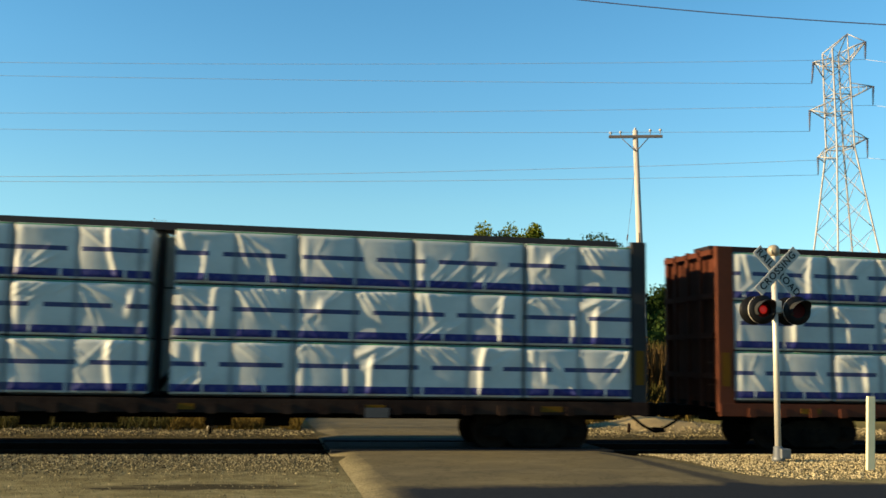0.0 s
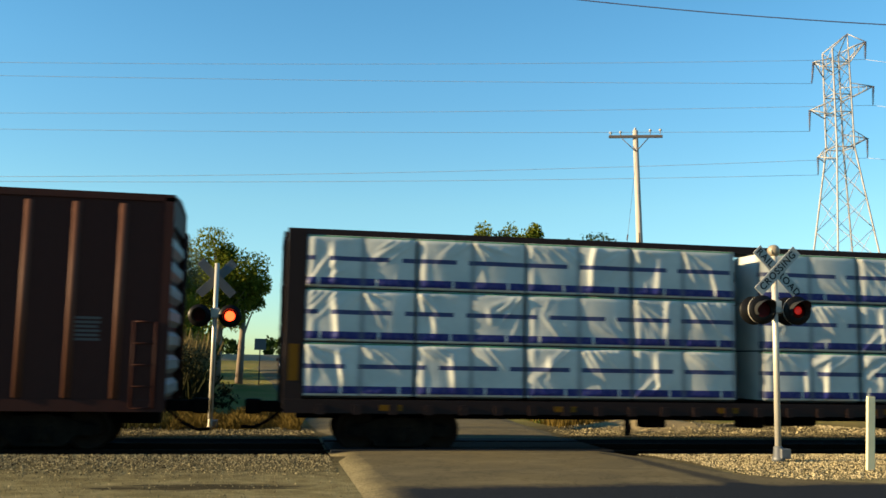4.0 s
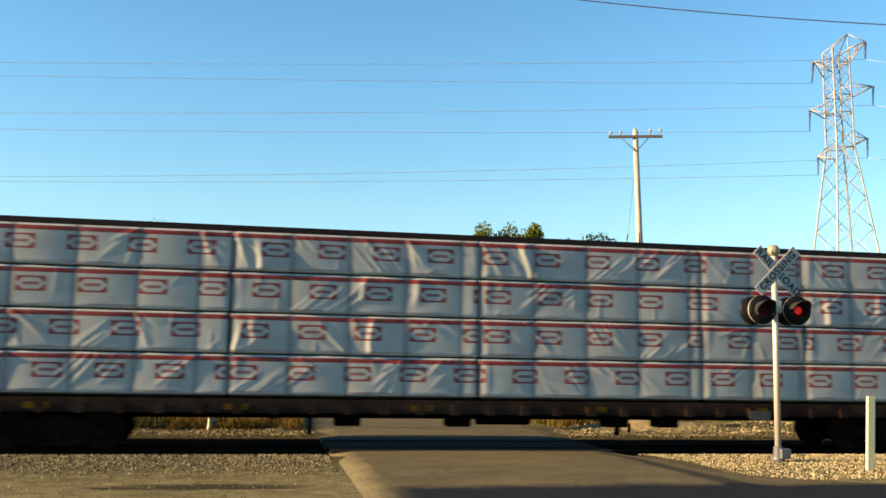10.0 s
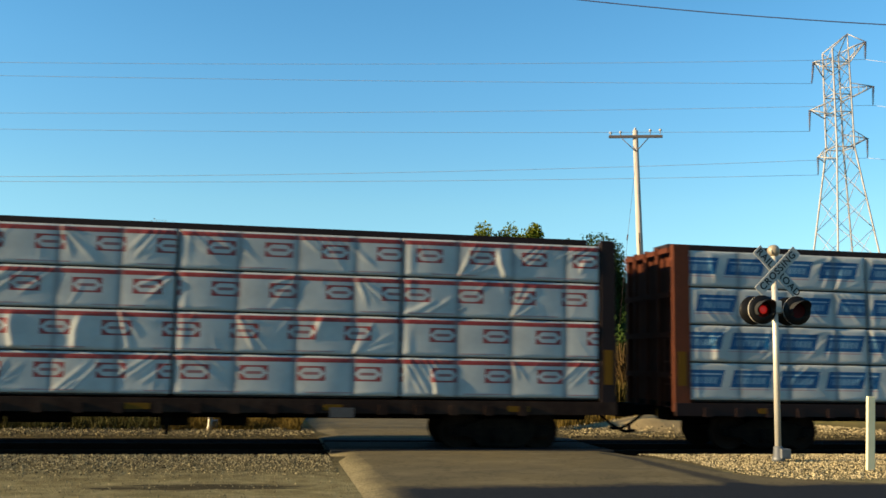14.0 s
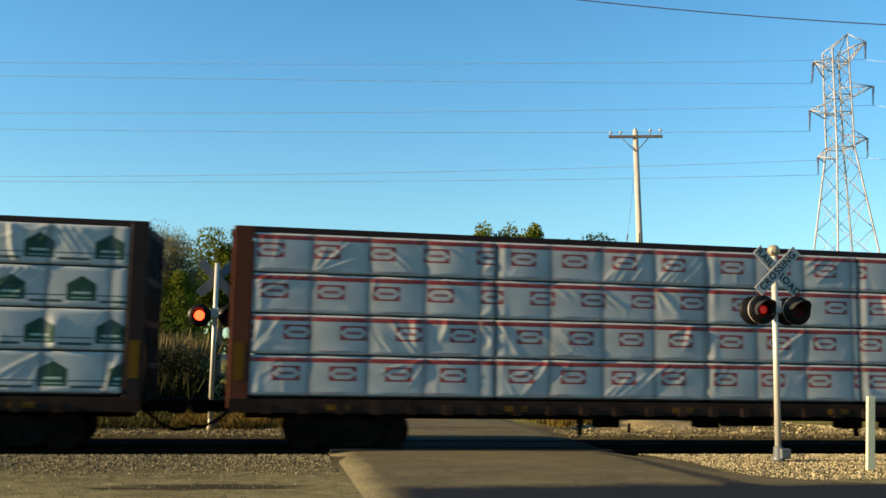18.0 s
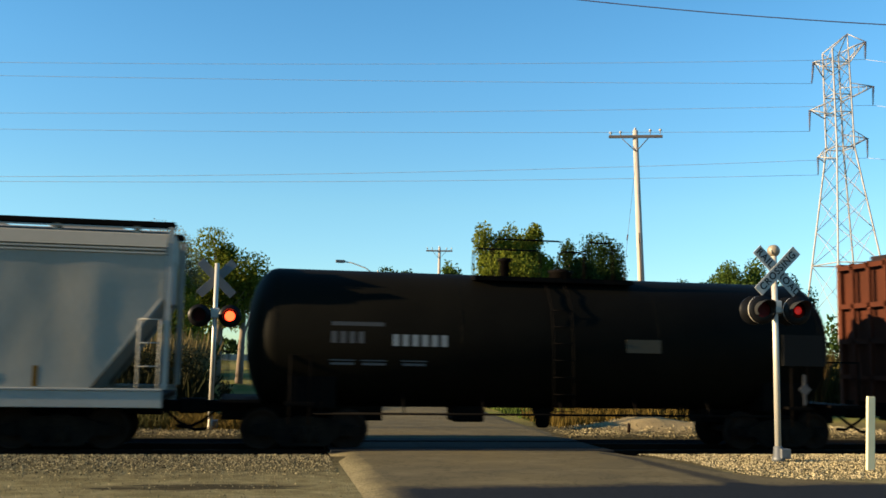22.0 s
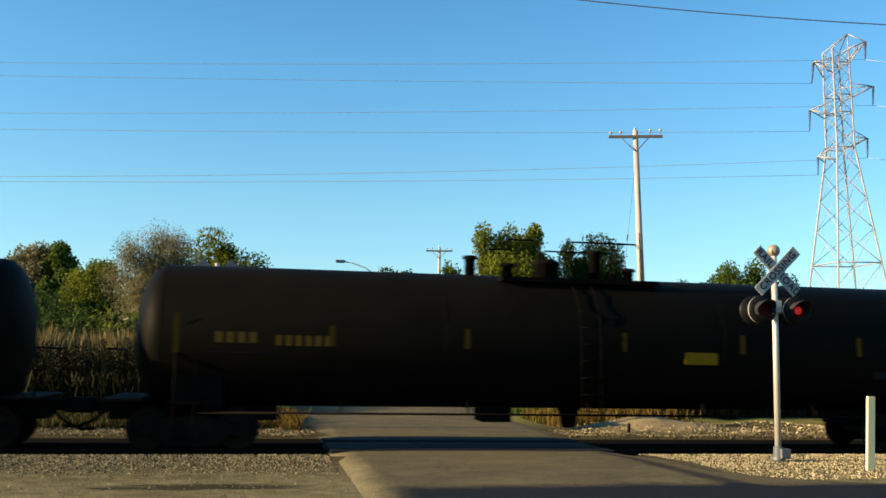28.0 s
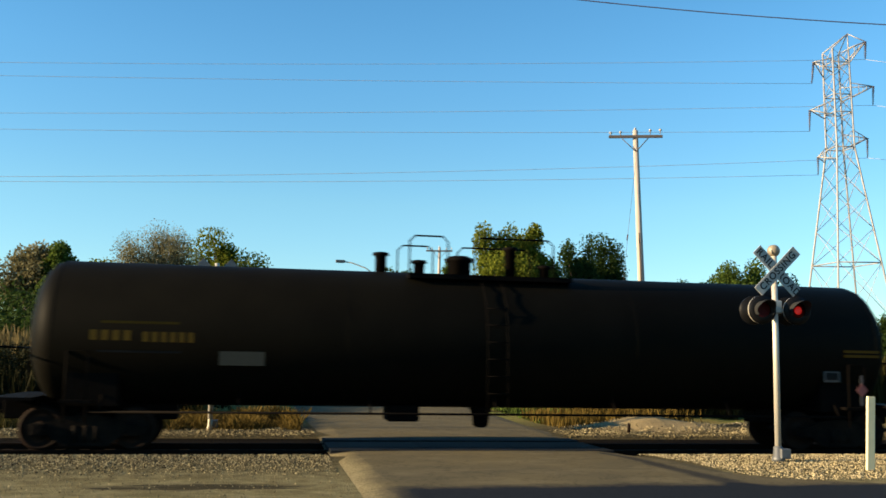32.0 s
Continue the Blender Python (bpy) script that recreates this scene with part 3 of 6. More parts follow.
nt.links.new(gbp.outputs[0], gb.inputs["Normal"])
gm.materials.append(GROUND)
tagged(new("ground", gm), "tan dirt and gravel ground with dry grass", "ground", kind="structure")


def road_edges(y):
    left = 1.36 if y < 4 else 1.36 - 0.036 * (min(y, 60) - 4)
    if y > -2.2:
        right = 7.58 + 0.012 * max(0, min(y, 60))
    else:
        right = 7.58 + 0.6 * (1 - math.exp(0.9 * (y + 2.2))) + 0.6 * max(0.0, -5.3 - y) ** 2
    return left, min(right, 34.0)


def road_z(x, y):
    a, b = road_edges(y)
    u = min(1.0, max(0.0, (x - a) / (b - a)))
    dip = 0.095 * max(0.0, 1 - abs(y) / 3.5)   # the road sinks to the rail heads
    rise = min(0.95, 0.0145 * (y - 6)) if y > 6 else 0.0
    crown = 0.025 * (1 - (2 * u - 1) ** 2) * min(1.0, abs(y) / 3)
    return 0.015 - dip + rise + crown - 0.05 * max(0.0, 1 - min(u, 1 - u) * (b - a) / 0.5)


ry = [-60, -40, -25, -16, -12] + list(np.arange(-10, -1.7, 0.25)) + [-1.45, -1.0, 0.0, 1.0, 1.45, 1.8, 2.4, 3.2, 3.5, 4, 6, 9, 13, 18, 24, 30, 40, 52, 66, 90, 140, 250, 420]
rv, rf, cols = [], [], 13
for y in ry:
    a, b = road_edges(y)
    for i in range(cols):
        u = (0, 0.02, 0.045, 0.075, 0.2, 0.35, 0.5, 0.65, 0.8, 0.925, 0.955, 0.98, 1)[i]
        x = a + (b - a) * u
        z = road_z(x, y)
        rv.append((x, y, z))
for j in range(len(ry) - 1):
    for i in range(cols - 1):
        rf.append((j * cols + i, j * cols + i + 1, (j + 1) * cols + i + 1, (j + 1) * cols + i))
rm = bpy.data.meshes.new("road")
rm.from_pydata(rv, [], rf)
rm.materials.append(ASPHALT)
tagged(new("road", rm), "worn grey asphalt road crossing the track", "road", kind="structure")

# kerb stones along the far road
kerb = thing("kerb", (0, 0, 0), "pale concrete kerb along the far road", "kerb", kind="structure")
bm = box(B(), 0, 0.16, 0, 1.9, -0.1, 0.14, 0.015)
kerb_mesh = to_mesh("kerb_stone", bm, KERB)
for i in range(22):
    y = 20.5 + 2.0 * i
    part("kerb_stone", kerb_mesh, KERB, kerb, at=pose(road_edges(y)[1] + 0.02, y, gz(7, y) + 0.06))


# ---- gravel stones ----
def stones(name, spots, smin, smax, label, material=None):
    base = np.array([(1, 0, 0), (0, 1, 0), (-1, 0, 0), (0, -1, 0), (0, 0, 1), (0, 0, -1)], float)
    tri = np.array([(0, 1, 4), (1, 2, 4), (2, 3, 4), (3, 0, 4), (1, 0, 5), (2, 1, 5), (3, 2, 5), (0, 3, 5)])
    rng = np.random.default_rng(len(spots))
    n = len(spots)
    s = rng.uniform(smin, smax, (n, 1, 1)) * rng.uniform(0.6, 1.3, (n, 1, 3))
    v = base[None] * (1 + rng.uniform(-0.3, 0.3, (n, 6, 3))) * s
    v = v + rng.uniform(-0.35, 0.35, (n, 6, 3)) * s
    a = rng.uniform(0, 6.28, n)
    c, d = np.cos(a)[:, None], np.sin(a)[:, None]
    v = np.stack([v[..., 0] * c - v[..., 1] * d, v[..., 0] * d + v[..., 1] * c, v[..., 2] * 0.75], -1)
    v = v + np.array(spots)[:, None]
    me = bpy.data.meshes.new(name)
    me.from_pydata(v.reshape(-1, 3).tolist(), [], (tri[None] + 6 * np.arange(n)[:, None, None]).reshape(-1, 3).tolist())
    me.materials.append(material or STONE_LOOSE)
    tagged(new(name, me), label, "gravel", kind="stuff")


STONE_LOOSE = foliage("loose_limestone", (0.5, 0.41, 0.235), (0.03, 0.024, 0.013), 0.0)
STONE_GRIMY = foliage("grimy_ballast", (0.3, 0.25, 0.14), (0.01, 0.008, 0.005), 0.0)
rng = random.Random(5)


def scatter(n, x0, x1, y0, y1, far_thin=0.0):
    out = []
    while len(out) < n:
        x, y = rng.uniform(x0, x1), rng.uniform(y0, y1)
        a, b = road_edges(y)
        mound = math.exp(-((x - 10.8) / 1.7) ** 2 - ((y - 4.6) / 1.1) ** 2)
        if a - 0.08 < x < b + 0.08 or rng.random() < 1.6 * mound or rng.random() < far_thin * abs(y - y1) / (y1 - y0):
            continue
        out.append((x, y, gz(x, y) + 0.01))
    return out


stones("ballast_gravel", scatter(13000, -7.5, 1.6, -5.6, -2.2, 1.0), 0.007, 0.02, "grimy limestone ballast beside the track", STONE_GRIMY)
stones("ballast_gravel", scatter(21000, 7.0, 17.5, -6.4, -2.2, 0.5), 0.007, 0.022, "loose pale limestone ballast beside the track")
stones("ballast_gravel", scatter(9000, -8, 20, 2.2, 4.2, 0.0), 0.01, 0.026, "grey ballast on the far side of the track", STONE_GRIMY)
stones("rubble_gravel", scatter(2600, 8.4, 18, 3.2, 6.5, 0.0), 0.012, 0.04, "heaps of pale rubble and dirt past the track")
stones("road_edge_grit", scatter(900, -6, 2.2, -9.0, -5.0, 0.0), 0.005, 0.015, "scattered grit on the dirt shoulder", STONE_GRIMY)

# ---- the track ----
track = thing("track", (0, 0, 0), "single railway track on timber ties", "track", kind="structure")
for y in (-0.755, 0.755):
    bm = B()
    for w, z0, z1 in ((0.075, -0.24, -0.225), (0.009, -0.225, -0.115), (0.036, -0.115, -0.08)):
        box(bm, -380, 420, y - w, y + w, z0, z1)
    part("rail", bm, RAIL, track)
tie_mesh = to_mesh("tie", box(B(), -0.115, 0.115, -1.3, 1.3, -0.36, -0.215, 0.012), TIE)
for i in range(62):
    x = -11 + 0.52 * i
    if not 1.0 < x < 7.9:
        part("tie", tie_mesh, TIE, track, at=pose(x, 0, 0.01 * rng.random(), 0, 0, rng.uniform(-1, 1)))
for y0, y1 in ((-0.62, 0.62), (-1.5, -0.84), (0.84, 1.5)):
    for i in range(3):
        part("crossing_panel", box(B(), 1.4 + 2.03 * i, 3.42 + 2.03 * i, y0, y1, -0.2, -0.035 + 0.015 * (abs(y0) > 0.7 or y1 > 0.7), 0.01), RUBBER, track)


# ---- plants ----
def leaf_cloud(r, centres, radii, counts, size, flat=1.0):
    out = []
    for c, rad, n in zip(centres, radii, counts):
        p = r.normal(0, 1, (n, 3))
        p *= (r.uniform(0.02, 1, (n, 1)) ** 0.55) * r.uniform(0.85, 1.12, (n, 1)) / np.linalg.norm(p, axis=1)[:, None]
        p = p * np.array(rad) + np.array(c)
        a = r.normal(0, 1, (n, 3))
        a /= np.linalg.norm(a, axis=1)[:, None]
        b = np.cross(a, r.normal(0, 1, (n, 3)))
        b /= np.linalg.norm(b, axis=1)[:, None]
        s = r.uniform(0.55, 1.3, (n, 1)) * size
        out.append(np.stack([p - a * s, p + b * s * 0.55, p + a * s, p - b * s * 0.55], 1))
    return np.concatenate(out)


def tree(x, y, top, half, leaf, bark, label, low=0.3, n=4200, size=0.17, seed=1, lumps=30, name="tree", flat=0.8):
    """A tapered trunk with limbs, and a crown of clumped leaves with an uneven outline."""
    r = np.random.default_rng(seed)
    n, size, half, lumps = int(n * 4.2), size * 0.66, half * 1.12, int(lumps * 1.7)
    z0 = gz(x, y) - 0.05
    h = top - z0
    t = thing(name, (x, y, z0), label, "tree")
    zc, rz = h * (low + (1 - low) / 2), h * (1 - low) / 2
    cs, rads, ns = [], [], []
    for i in range(lumps):
        u = r.normal(0, 1, 3)
        u /= np.linalg.norm(u)
        k = r.uniform(0.2, 0.86)
        wz = u[2] * k
        taper = 1.0 - 0.35 * max(0.0, wz)
        cs.append((u[0] * half * k * taper, u[1] * half * k * flat * taper, zc + wz * rz))
        q = r.uniform(0.24, 0.46)
        rads.append((half * q, half * q, rz * q * 0.8))
        ns.append(int(n / lumps * r.uniform(0.5, 1.5)))
    crown = leaf_cloud(r, cs, rads, ns, size)
    crown[..., 2] = np.minimum(np.maximum(crown[..., 2], 0.15 * h * low + 0.1), h)
    part("crown", quads("crown", crown, leaf), leaf, t)
    bm = B()
    rt = 0.035 * h
    tube(bm, (0, 0, 0), (0.1, 0, zc * 0.7), rt, rt * 0.65, 9)
    tube(bm, (0.1, 0, zc * 0.7), (0, 0.1, zc + rz * 0.5), rt * 0.65, rt * 0.15, 8)
    for c in cs[:: 2]:
        s = Vector((0.08, 0, zc * r.uniform(0.45, 0.9)))
        m = s.lerp(Vector(c), 0.55) + Vector((0, 0, 0.15))
        tube(bm, s, m, rt * 0.33, rt * 0.2, 6)
        tube(bm, m, c, rt * 0.2, rt * 0.06, 5)
    part("trunk", bm, bark, t)
    return t


tree(-17.5, 53.1, 10.6, 2.6, LEAF_D, BARK, "tree with thin dry leaves behind the track", 0.3, 4420, 0.2, 11)
tree(-15.2, 52.0, 10.2, 1.6, LEAF_A, BARK, "slim green tree behind the track", 0.3, 3060, 0.2, 12, 14)
tree(-10.8, 41.8, 8.0, 2.3, LEAF_C, BARK, "tree with yellowing autumn leaves", 0.15, 6800, 0.17, 13)
tree(-5.2, 25.3, 8.6, 2.25, LEAF_D, BIRCH, "tan half-bare tree with pale branches", 0.12, 20000, 0.065, 14, 34)
tree(-4.3, 24.0, 6.0, 1.5, LEAF_C, BARK, "young olive-green tree in the undergrowth", 0.1, 12000, 0.085, 15)
tree(-2.5, 29.9, 8.55, 2.2, LEAF_C, BARK, "leafy green tree beside the far road", 0.33, 6600, 0.13, 16, 26)
tree(-1.3, 31.0, 6.6, 1.5, LEAF_A, BARK, "low spreading green tree beside the far road", 0.55, 1700, 0.13, 17, 12)
tree(8.6, 89, 10.9, 2.6, LEAF_A, BARK, "tall slender tree beside the far road", 0.12, 4760, 0.24, 18)
tree(11.4, 92, 9.0, 2.2, LEAF_B, BARK, "dark green tree beside the far road", 0.1, 4080, 0.26, 19)
tree(10.3, 53, 9.5, 2.7, LEAF_B, BARK, "dark green tree behind a lawn", 0.08, 8840, 0.19, 20)
tree(13.0, 56.5, 8.8, 1.9, LEAF_B, BARK, "dark green tree behind a lawn", 0.08, 6120, 0.2, 21)
tree(16.4, 62, 10.8, 1.6, LEAF_A, BARK, "narrow green tree behind a lawn", 0.08, 4420, 0.2, 22)
tree(14.4, 36.9, 11.15, 1.75, LEAF_C, BARK, "tree with yellow-green leaves", 0.2, 9000, 0.15, 23, 22)
tree(14.8, 36.3, 9.7, 3.1, LEAF_C, BARK, "bushy green tree beside the lawn", 0.06, 9800, 0.15, 24, 26)
tree(16.5, 38.4, 11.45, 2.1, LEAF_C, BARK, "tall bushy green tree", 0.2, 11000, 0.15, 25, 26)
tree(18.5, 39.8, 9.6, 2.0, LEAF_A, BARK, "low bushy green tree", 0.05, 6000, 0.15, 35, 20)
tree(21.3, 40.6, 10.9, 1.9, LEAF_B, BARK, "dark green tree beyond the overgrown bank", 0.05, 7600, 0.16, 26, 24)
tree(23.9, 43.1, 11.1, 2.0, LEAF_B, BARK, "dark green tree beyond the overgrown bank", 0.05, 8000, 0.16, 27, 24)
tree(22.5, 42.0, 9.2, 2.4, LEAF_B, BARK, "broad dark green tree beyond the overgrown bank", 0.05, 7000, 0.16, 36, 22)
tree(19.2, 45.0, 8.6, 1.8, LEAF_B, BARK, "low dark green tree", 0.05, 5100, 0.17, 28)
tree(38.0, 63.1, 10.1, 2.6, LEAF_B, BARK, "round green tree in the distance", 0.05, 4420, 0.22, 29)
tree(34.6, 64.0, 9.6, 2.4, LEAF_B, BARK, "round green tree in the distance", 0.05, 3740, 0.22, 30)
tree(31.0, 38.8, 9.0, 2.5, LEAF_A, BARK, "spreading green tree beyond the overgrown bank", 0.1, 8840, 0.15, 31, 26)
tree(33.4, 38.8, 9.3, 2.0, LEAF_A, BARK, "spreading green tree beyond the overgrown bank", 0.1, 6120, 0.15, 32)
tree(36.6, 39.0, 8.6, 1.5, LEAF_B, BARK, "dark green tree beyond the overgrown bank", 0.1, 4420, 0.15, 33)
tree(39.6, 32.7, 6.1, 1.6, LEAF_B, BARK, "dark green bush beyond the bank", 0.05, 4420, 0.13, 34, name="bush")
def blades(name, n, x0, x1, y0, y1, h0, h1, material, label, lean=0.25, width=0.02, shape=None):
    r = np.random.default_rng(n)
    out = []
    for _ in range(n):
        x, y = r.uniform(x0, x1), r.uniform(y0, y1)
        k = 1.0 if shape is None else shape(x, y)
        if k <= 0:
            continue
        h = r.uniform(h0, h1) * k
        a = r.uniform(0, 6.28)
        w = width * r.uniform(0.6, 1.6)
        dx, dy = math.cos(a) * w, math.sin(a) * w
        lx, ly = r.normal(0, lean) * h, r.normal(0, lean) * h
        z = gz(x, y) - 0.02
        out.append(((x - dx, y - dy, z), (x + dx, y + dy, z), (x + dx * 0.3 + lx, y + dy * 0.3 + ly, z + h), (x - dx * 0.5 + lx, y - dy * 0.5 + ly, z + h * 0.93)))
    tagged(new(name, quads(name, np.array(out), material)), label, "weeds", kind="stuff")


blades("dry_weeds", 9000, -2.3, 1.0, 3.7, 8.4, 0.08, 0.36, WEED_Y, "sunlit dry yellow weeds beside the far road", lean=0.4, width=0.011, shape=lambda x, y: 0.35 + 1.3 * noise.noise((x * 1.4, y * 0.9, 1)) + 0.5 * min(1, y - 3.5))
blades("green_weeds", 7000, -14, -2.2, 3.9, 8.4, 0.08, 0.32, WEED_SHADED, "low weeds past the track, coloured as in shade", lean=0.4, width=0.02)
blades("green_weeds", 6500, -12, -2.0, 8.0, 13.5, 0.5, 1.4, DITCH_SHADED, "rank weeds in the ditch, shade in their colour", width=0.03)
blades("pale_reeds", 32000, -13, -2.5, 12.5, 18.5, 1.7, 2.9, REED, "tall pale reeds behind the track", 0.13, 0.006, shape=lambda x, y: 0.8 + 0.25 * noise.noise((x * 0.9, y * 0.6, 2)) + 0.25 * noise.noise((x * 3.0, y * 2, 5)))
blades("tall_grass", 9000, 9.9, 15.5, 19.5, 24, 1.0, 2.2, TALL_GRASS, "tall golden-green grass below the trees", 0.15, 0.014, shape=lambda x, y: 0.75 + 0.5 * noise.noise((x * 0.8, y * 0.8, 6)))
blades("lawn_grass", 6000, 8.2, 11.8, 6.5, 20, 0.06, 0.18, GRASS, "mown green lawn beside the far road", 0.3, 0.03)
blades("green_weeds", 4200, 10.8, 16, 9.0, 13.0, 0.5, 1.3, WEED_G, "green and yellow weeds on the bank", width=0.03)
blades("tall_weeds", 2100, 11.6, 22, 13.0, 18.0, 1.5, 2.8, WEED_G, "tall overgrown weeds on the bank", 0.12, 0.035)
blades("dry_weeds", 3000, 12.5, 20, 10.0, 13.0, 1.4, 2.6, WEED_BROWN, "tall dry brown weeds below the utility pole", 0.12, 0.03)
blades("dry_weeds", 1400, 8.2, 12.5, 4.6, 9.0, 0.2, 0.55, WEED_Y, "dry weeds among the rubble", width=0.018)
blades("lawn_grass", 9000, 8.4, 24, 20, 62, 0.08, 0.22, GRASS, "mown green lawn beside the far road", 0.3, 0.05)
blades("tall_weeds", 6000, 20, 42, 13.0, 20.0, 1.3, 2.4, WEED_G, "tall overgrown weeds on the bank", 0.12, 0.045)


def thicket(name, x0, x1, y0, y1, h0, h1, leaf, n, size, label, seed):
    r = np.random.default_rng(seed)
    cs, rads, ns = [], [], []
    for i in range(max(6, n // 160)):
        x, y = r.uniform(x0, x1), r.uniform(y0, y1)
        h = r.uniform(h0, h1)
        for f in (0.3, 0.62, 0.9):
            cs.append((x + r.normal(0, 0.2), y, gz(x, y) + h * f))
            rads.append((0.35 * h, 0.35 * h, 0.22 * h))
            ns.append(55)
    tagged(new(name, quads(name, leaf_cloud(r, cs, rads, ns, size), leaf)), label, "bushes", kind="stuff")


thicket("undergrowth", -12, -2.8, 17, 24, 1.6, 3.6, LEAF_B, 9000, 0.13, "dark green undergrowth behind the reeds", 61)
thicket("undergrowth", -14, -2.2, 9.0, 12.5, 1.4, 2.05, DITCH_SHADED, 40000, 0.05, "bushes in the ditch, shade in their colour", 62)
thicket("undergrowth", 10, 40, 28, 40, 2.0, 4.2, LEAF_B, 9000, 0.18, "dark green undergrowth below the trees", 63)
thicket("tall_weeds", 11.6, 22, 12.5, 18, 1.3, 2.7, WEED_G, 22000, 0.07, "thick green and yellow weeds on the bank", 68)
thicket("tall_weeds", 12.5, 20, 10.5, 12.5, 1.2, 2.4, WEED_BROWN, 7000, 0.06, "dry brown weeds below the utility pole", 69)
thicket("green_weeds", -12, -1.0, 8.5, 12.5, 0.5, 1.2, DITCH_SHADED, 9000, 0.05, "rank weeds in the ditch, shade in their colour", 70)
thicket("undergrowth", -30, -5, 36, 48, 3.0, 5.4, LEAF_B, 30000, 0.14, "dark green undergrowth behind the reeds", 71)
thicket("undergrowth", -9, -3.4, 24, 30, 1.8, 3.6, LEAF_C, 12000, 0.1, "olive bushes behind the reeds", 72)
thicket("far_woods", 9.5, 60, 120, 210, 7, 13, LEAF_B, 7000, 0.55, "distant line of woods", 64)
thicket("far_woods", -140, -9, 90, 200, 6, 12, LEAF_B, 12000, 0.6, "distant line of woods", 65)
thicket("far_woods", 60, 260, 120, 220, 5, 10, LEAF_B, 12000, 0.7, "distant line of woods", 66)
thicket("far_woods", -300, 300, 600, 700, 9, 14, LEAF_B, 12000, 1.6, "distant line of woods at the horizon", 67)


# ---- crossing signals ----
def lettering(text, size, at, parent):
    cu = bpy.data.curves.new("lettering", "FONT")
    cu.body, cu.size, cu.align_x, cu.align_y, cu.extrude, cu.space_character, cu.offset = text, size, "CENTER", "CENTER", 0.002, 1.12, 0.003
    cu.materials.append(SIG_BLACK)
    ob = new("lettering", cu)
    ob.parent, ob.matrix_basis = parent, at
    return ob


FLASH = []


def signal(x, y, z, buck, lamp, facing, label, lit):
    """A crossing signal whose crossbuck faces the camera (facing = 1) or the far road (-1)."""
    s = thing("crossing_signal", (x, y, z), label, "crossing signal")
    f = -facing
    bm = lathe(B(), [(0.0, 0.13), (0.08, 0.125), (0.1, 0.1), (0.28, 0.09), (0.3, 0.065)], 16, "Z")
    if facing < 0:
        bm.transform(Matrix.Diagonal((0.6, 0.6, 1, 1)))
    part("base", bm, SIGN_BACK if facing > 0 else BELL, s)
    part("junction_box", box(B(), -0.02, 0.19, f * 0.08 - 0.08, f * 0.08 + 0.08, 0.06, 0.26, 0.02), SIGN_BACK, s)
    part("pole", tube(B(), (0, 0, 0.3), (0, 0, buck + 0.38), 0.062, 0.058, 16), SIG_POLE, s)
    bell = lathe(B(), [(-0.11, 0.02), (-0.1, 0.085), (-0.035, 0.122), (0.045, 0.122), (0.07, 0.045), (0.1, 0.03)], 20, "Y", (0, 0, buck + 0.42))
    if facing > 0:
        part("bell", bell, BELL, s, "round silver warning bell")
    else:
        bell.free()
    for k, a in enumerate((45, -45)):
        m = pose(0, f * (0.1 + 0.03 * (k == 0)), buck, 0, 0, 0) @ pose(0, 0, 0, 0, -a, 0)
        bl = part("crossbuck_blade", box(B(), -0.61, 0.61, -0.01, 0.01, -0.114, 0.114, 0.004), SIGN_WHITE if facing > 0 else SIGN_BACK, s, "white board with black lettering" if facing > 0 else "bare grey back of a board", at=m)
        if facing > 0:
            for txt, off in ((("CROSSING", 0.0),) if k == 0 else (("RAIL", -0.36), ("ROAD", 0.36))):
                lettering(txt, 0.2, pose(off, -0.013, -0.002, 90), bl)
    part("lamp_arm", tube(B(), (-0.42, 0, lamp), (0.42, 0, lamp), 0.035), SIG_POLE, s)
    part("lamp_bracket", box(B(), -0.11, 0.11, -0.09, 0.09, lamp - 0.06, lamp + 0.2, 0.02), SIG_POLE, s)
    for i, dx in enumerate((-0.38, 0.38)):
        for side in (-1, 1):
            turn = (3 if side < 0 else -4) if facing > 0 else 0
            m = pose(dx, side * (0.19 if facing > 0 else 0.1), lamp, 0, 0, (0 if side < 0 else 180) + turn * side)
            plate = part("target_plate", lathe(B(), [(0.1, 0.06), (0.08, 0.14), (0.02, 0.19), (0.02, 0.29), (0.0, 0.29), (-0.01, 0.17)], 28, "Y"), SIG_BLACK, s, at=m)
            visor = B()
            seg = 22
            for j in range(seg):
                a0, a1 = (math.radians(-35 + 250 * q / seg) for q in (j, j + 1))
                l0, l1 = (0.16 + 0.2 * max(0.0, math.sin(a)) for a in (a0, a1))
                ps = [(0.168 * math.cos(a0), 0, 0.168 * math.sin(a0)), (0.168 * math.cos(a1), 0, 0.168 * math.sin(a1)), (0.18 * math.cos(a1), -l1, 0.18 * math.sin(a1)), (0.18 * math.cos(a0), -l0, 0.18 * math.sin(a0))]
                visor.faces.new([visor.verts.new(p) for p in ps])
                visor.faces.new([visor.verts.new((p[0] * 1.04, p[1], p[2] * 1.04)) for p in ps[::-1]])
            part("visor", visor, SIG_GREY, plate)
            if side < 0 and facing > 0:
                part("lamp_housing", lathe(B(), [(0.022, 0.2), (0.022, 0.286), (0.055, 0.286), (0.06, 0.2), (0.14, 0.13), (0.17, 0.05)], 24, "Y"), SIG_POLE, plate, "silver lamp housing")
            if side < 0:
                # the flash is imitated by an added disc that turns its glowing side out
                disc = part("flasher_disc", lathe(B(), [(0.006, 0.02), (0.004, 0.15), (0.002, 0.15)], 24, "Y"), LENS, s, "red lamp lens that turns to imitate flashing", at=m @ pose(0, -0.02, 0))
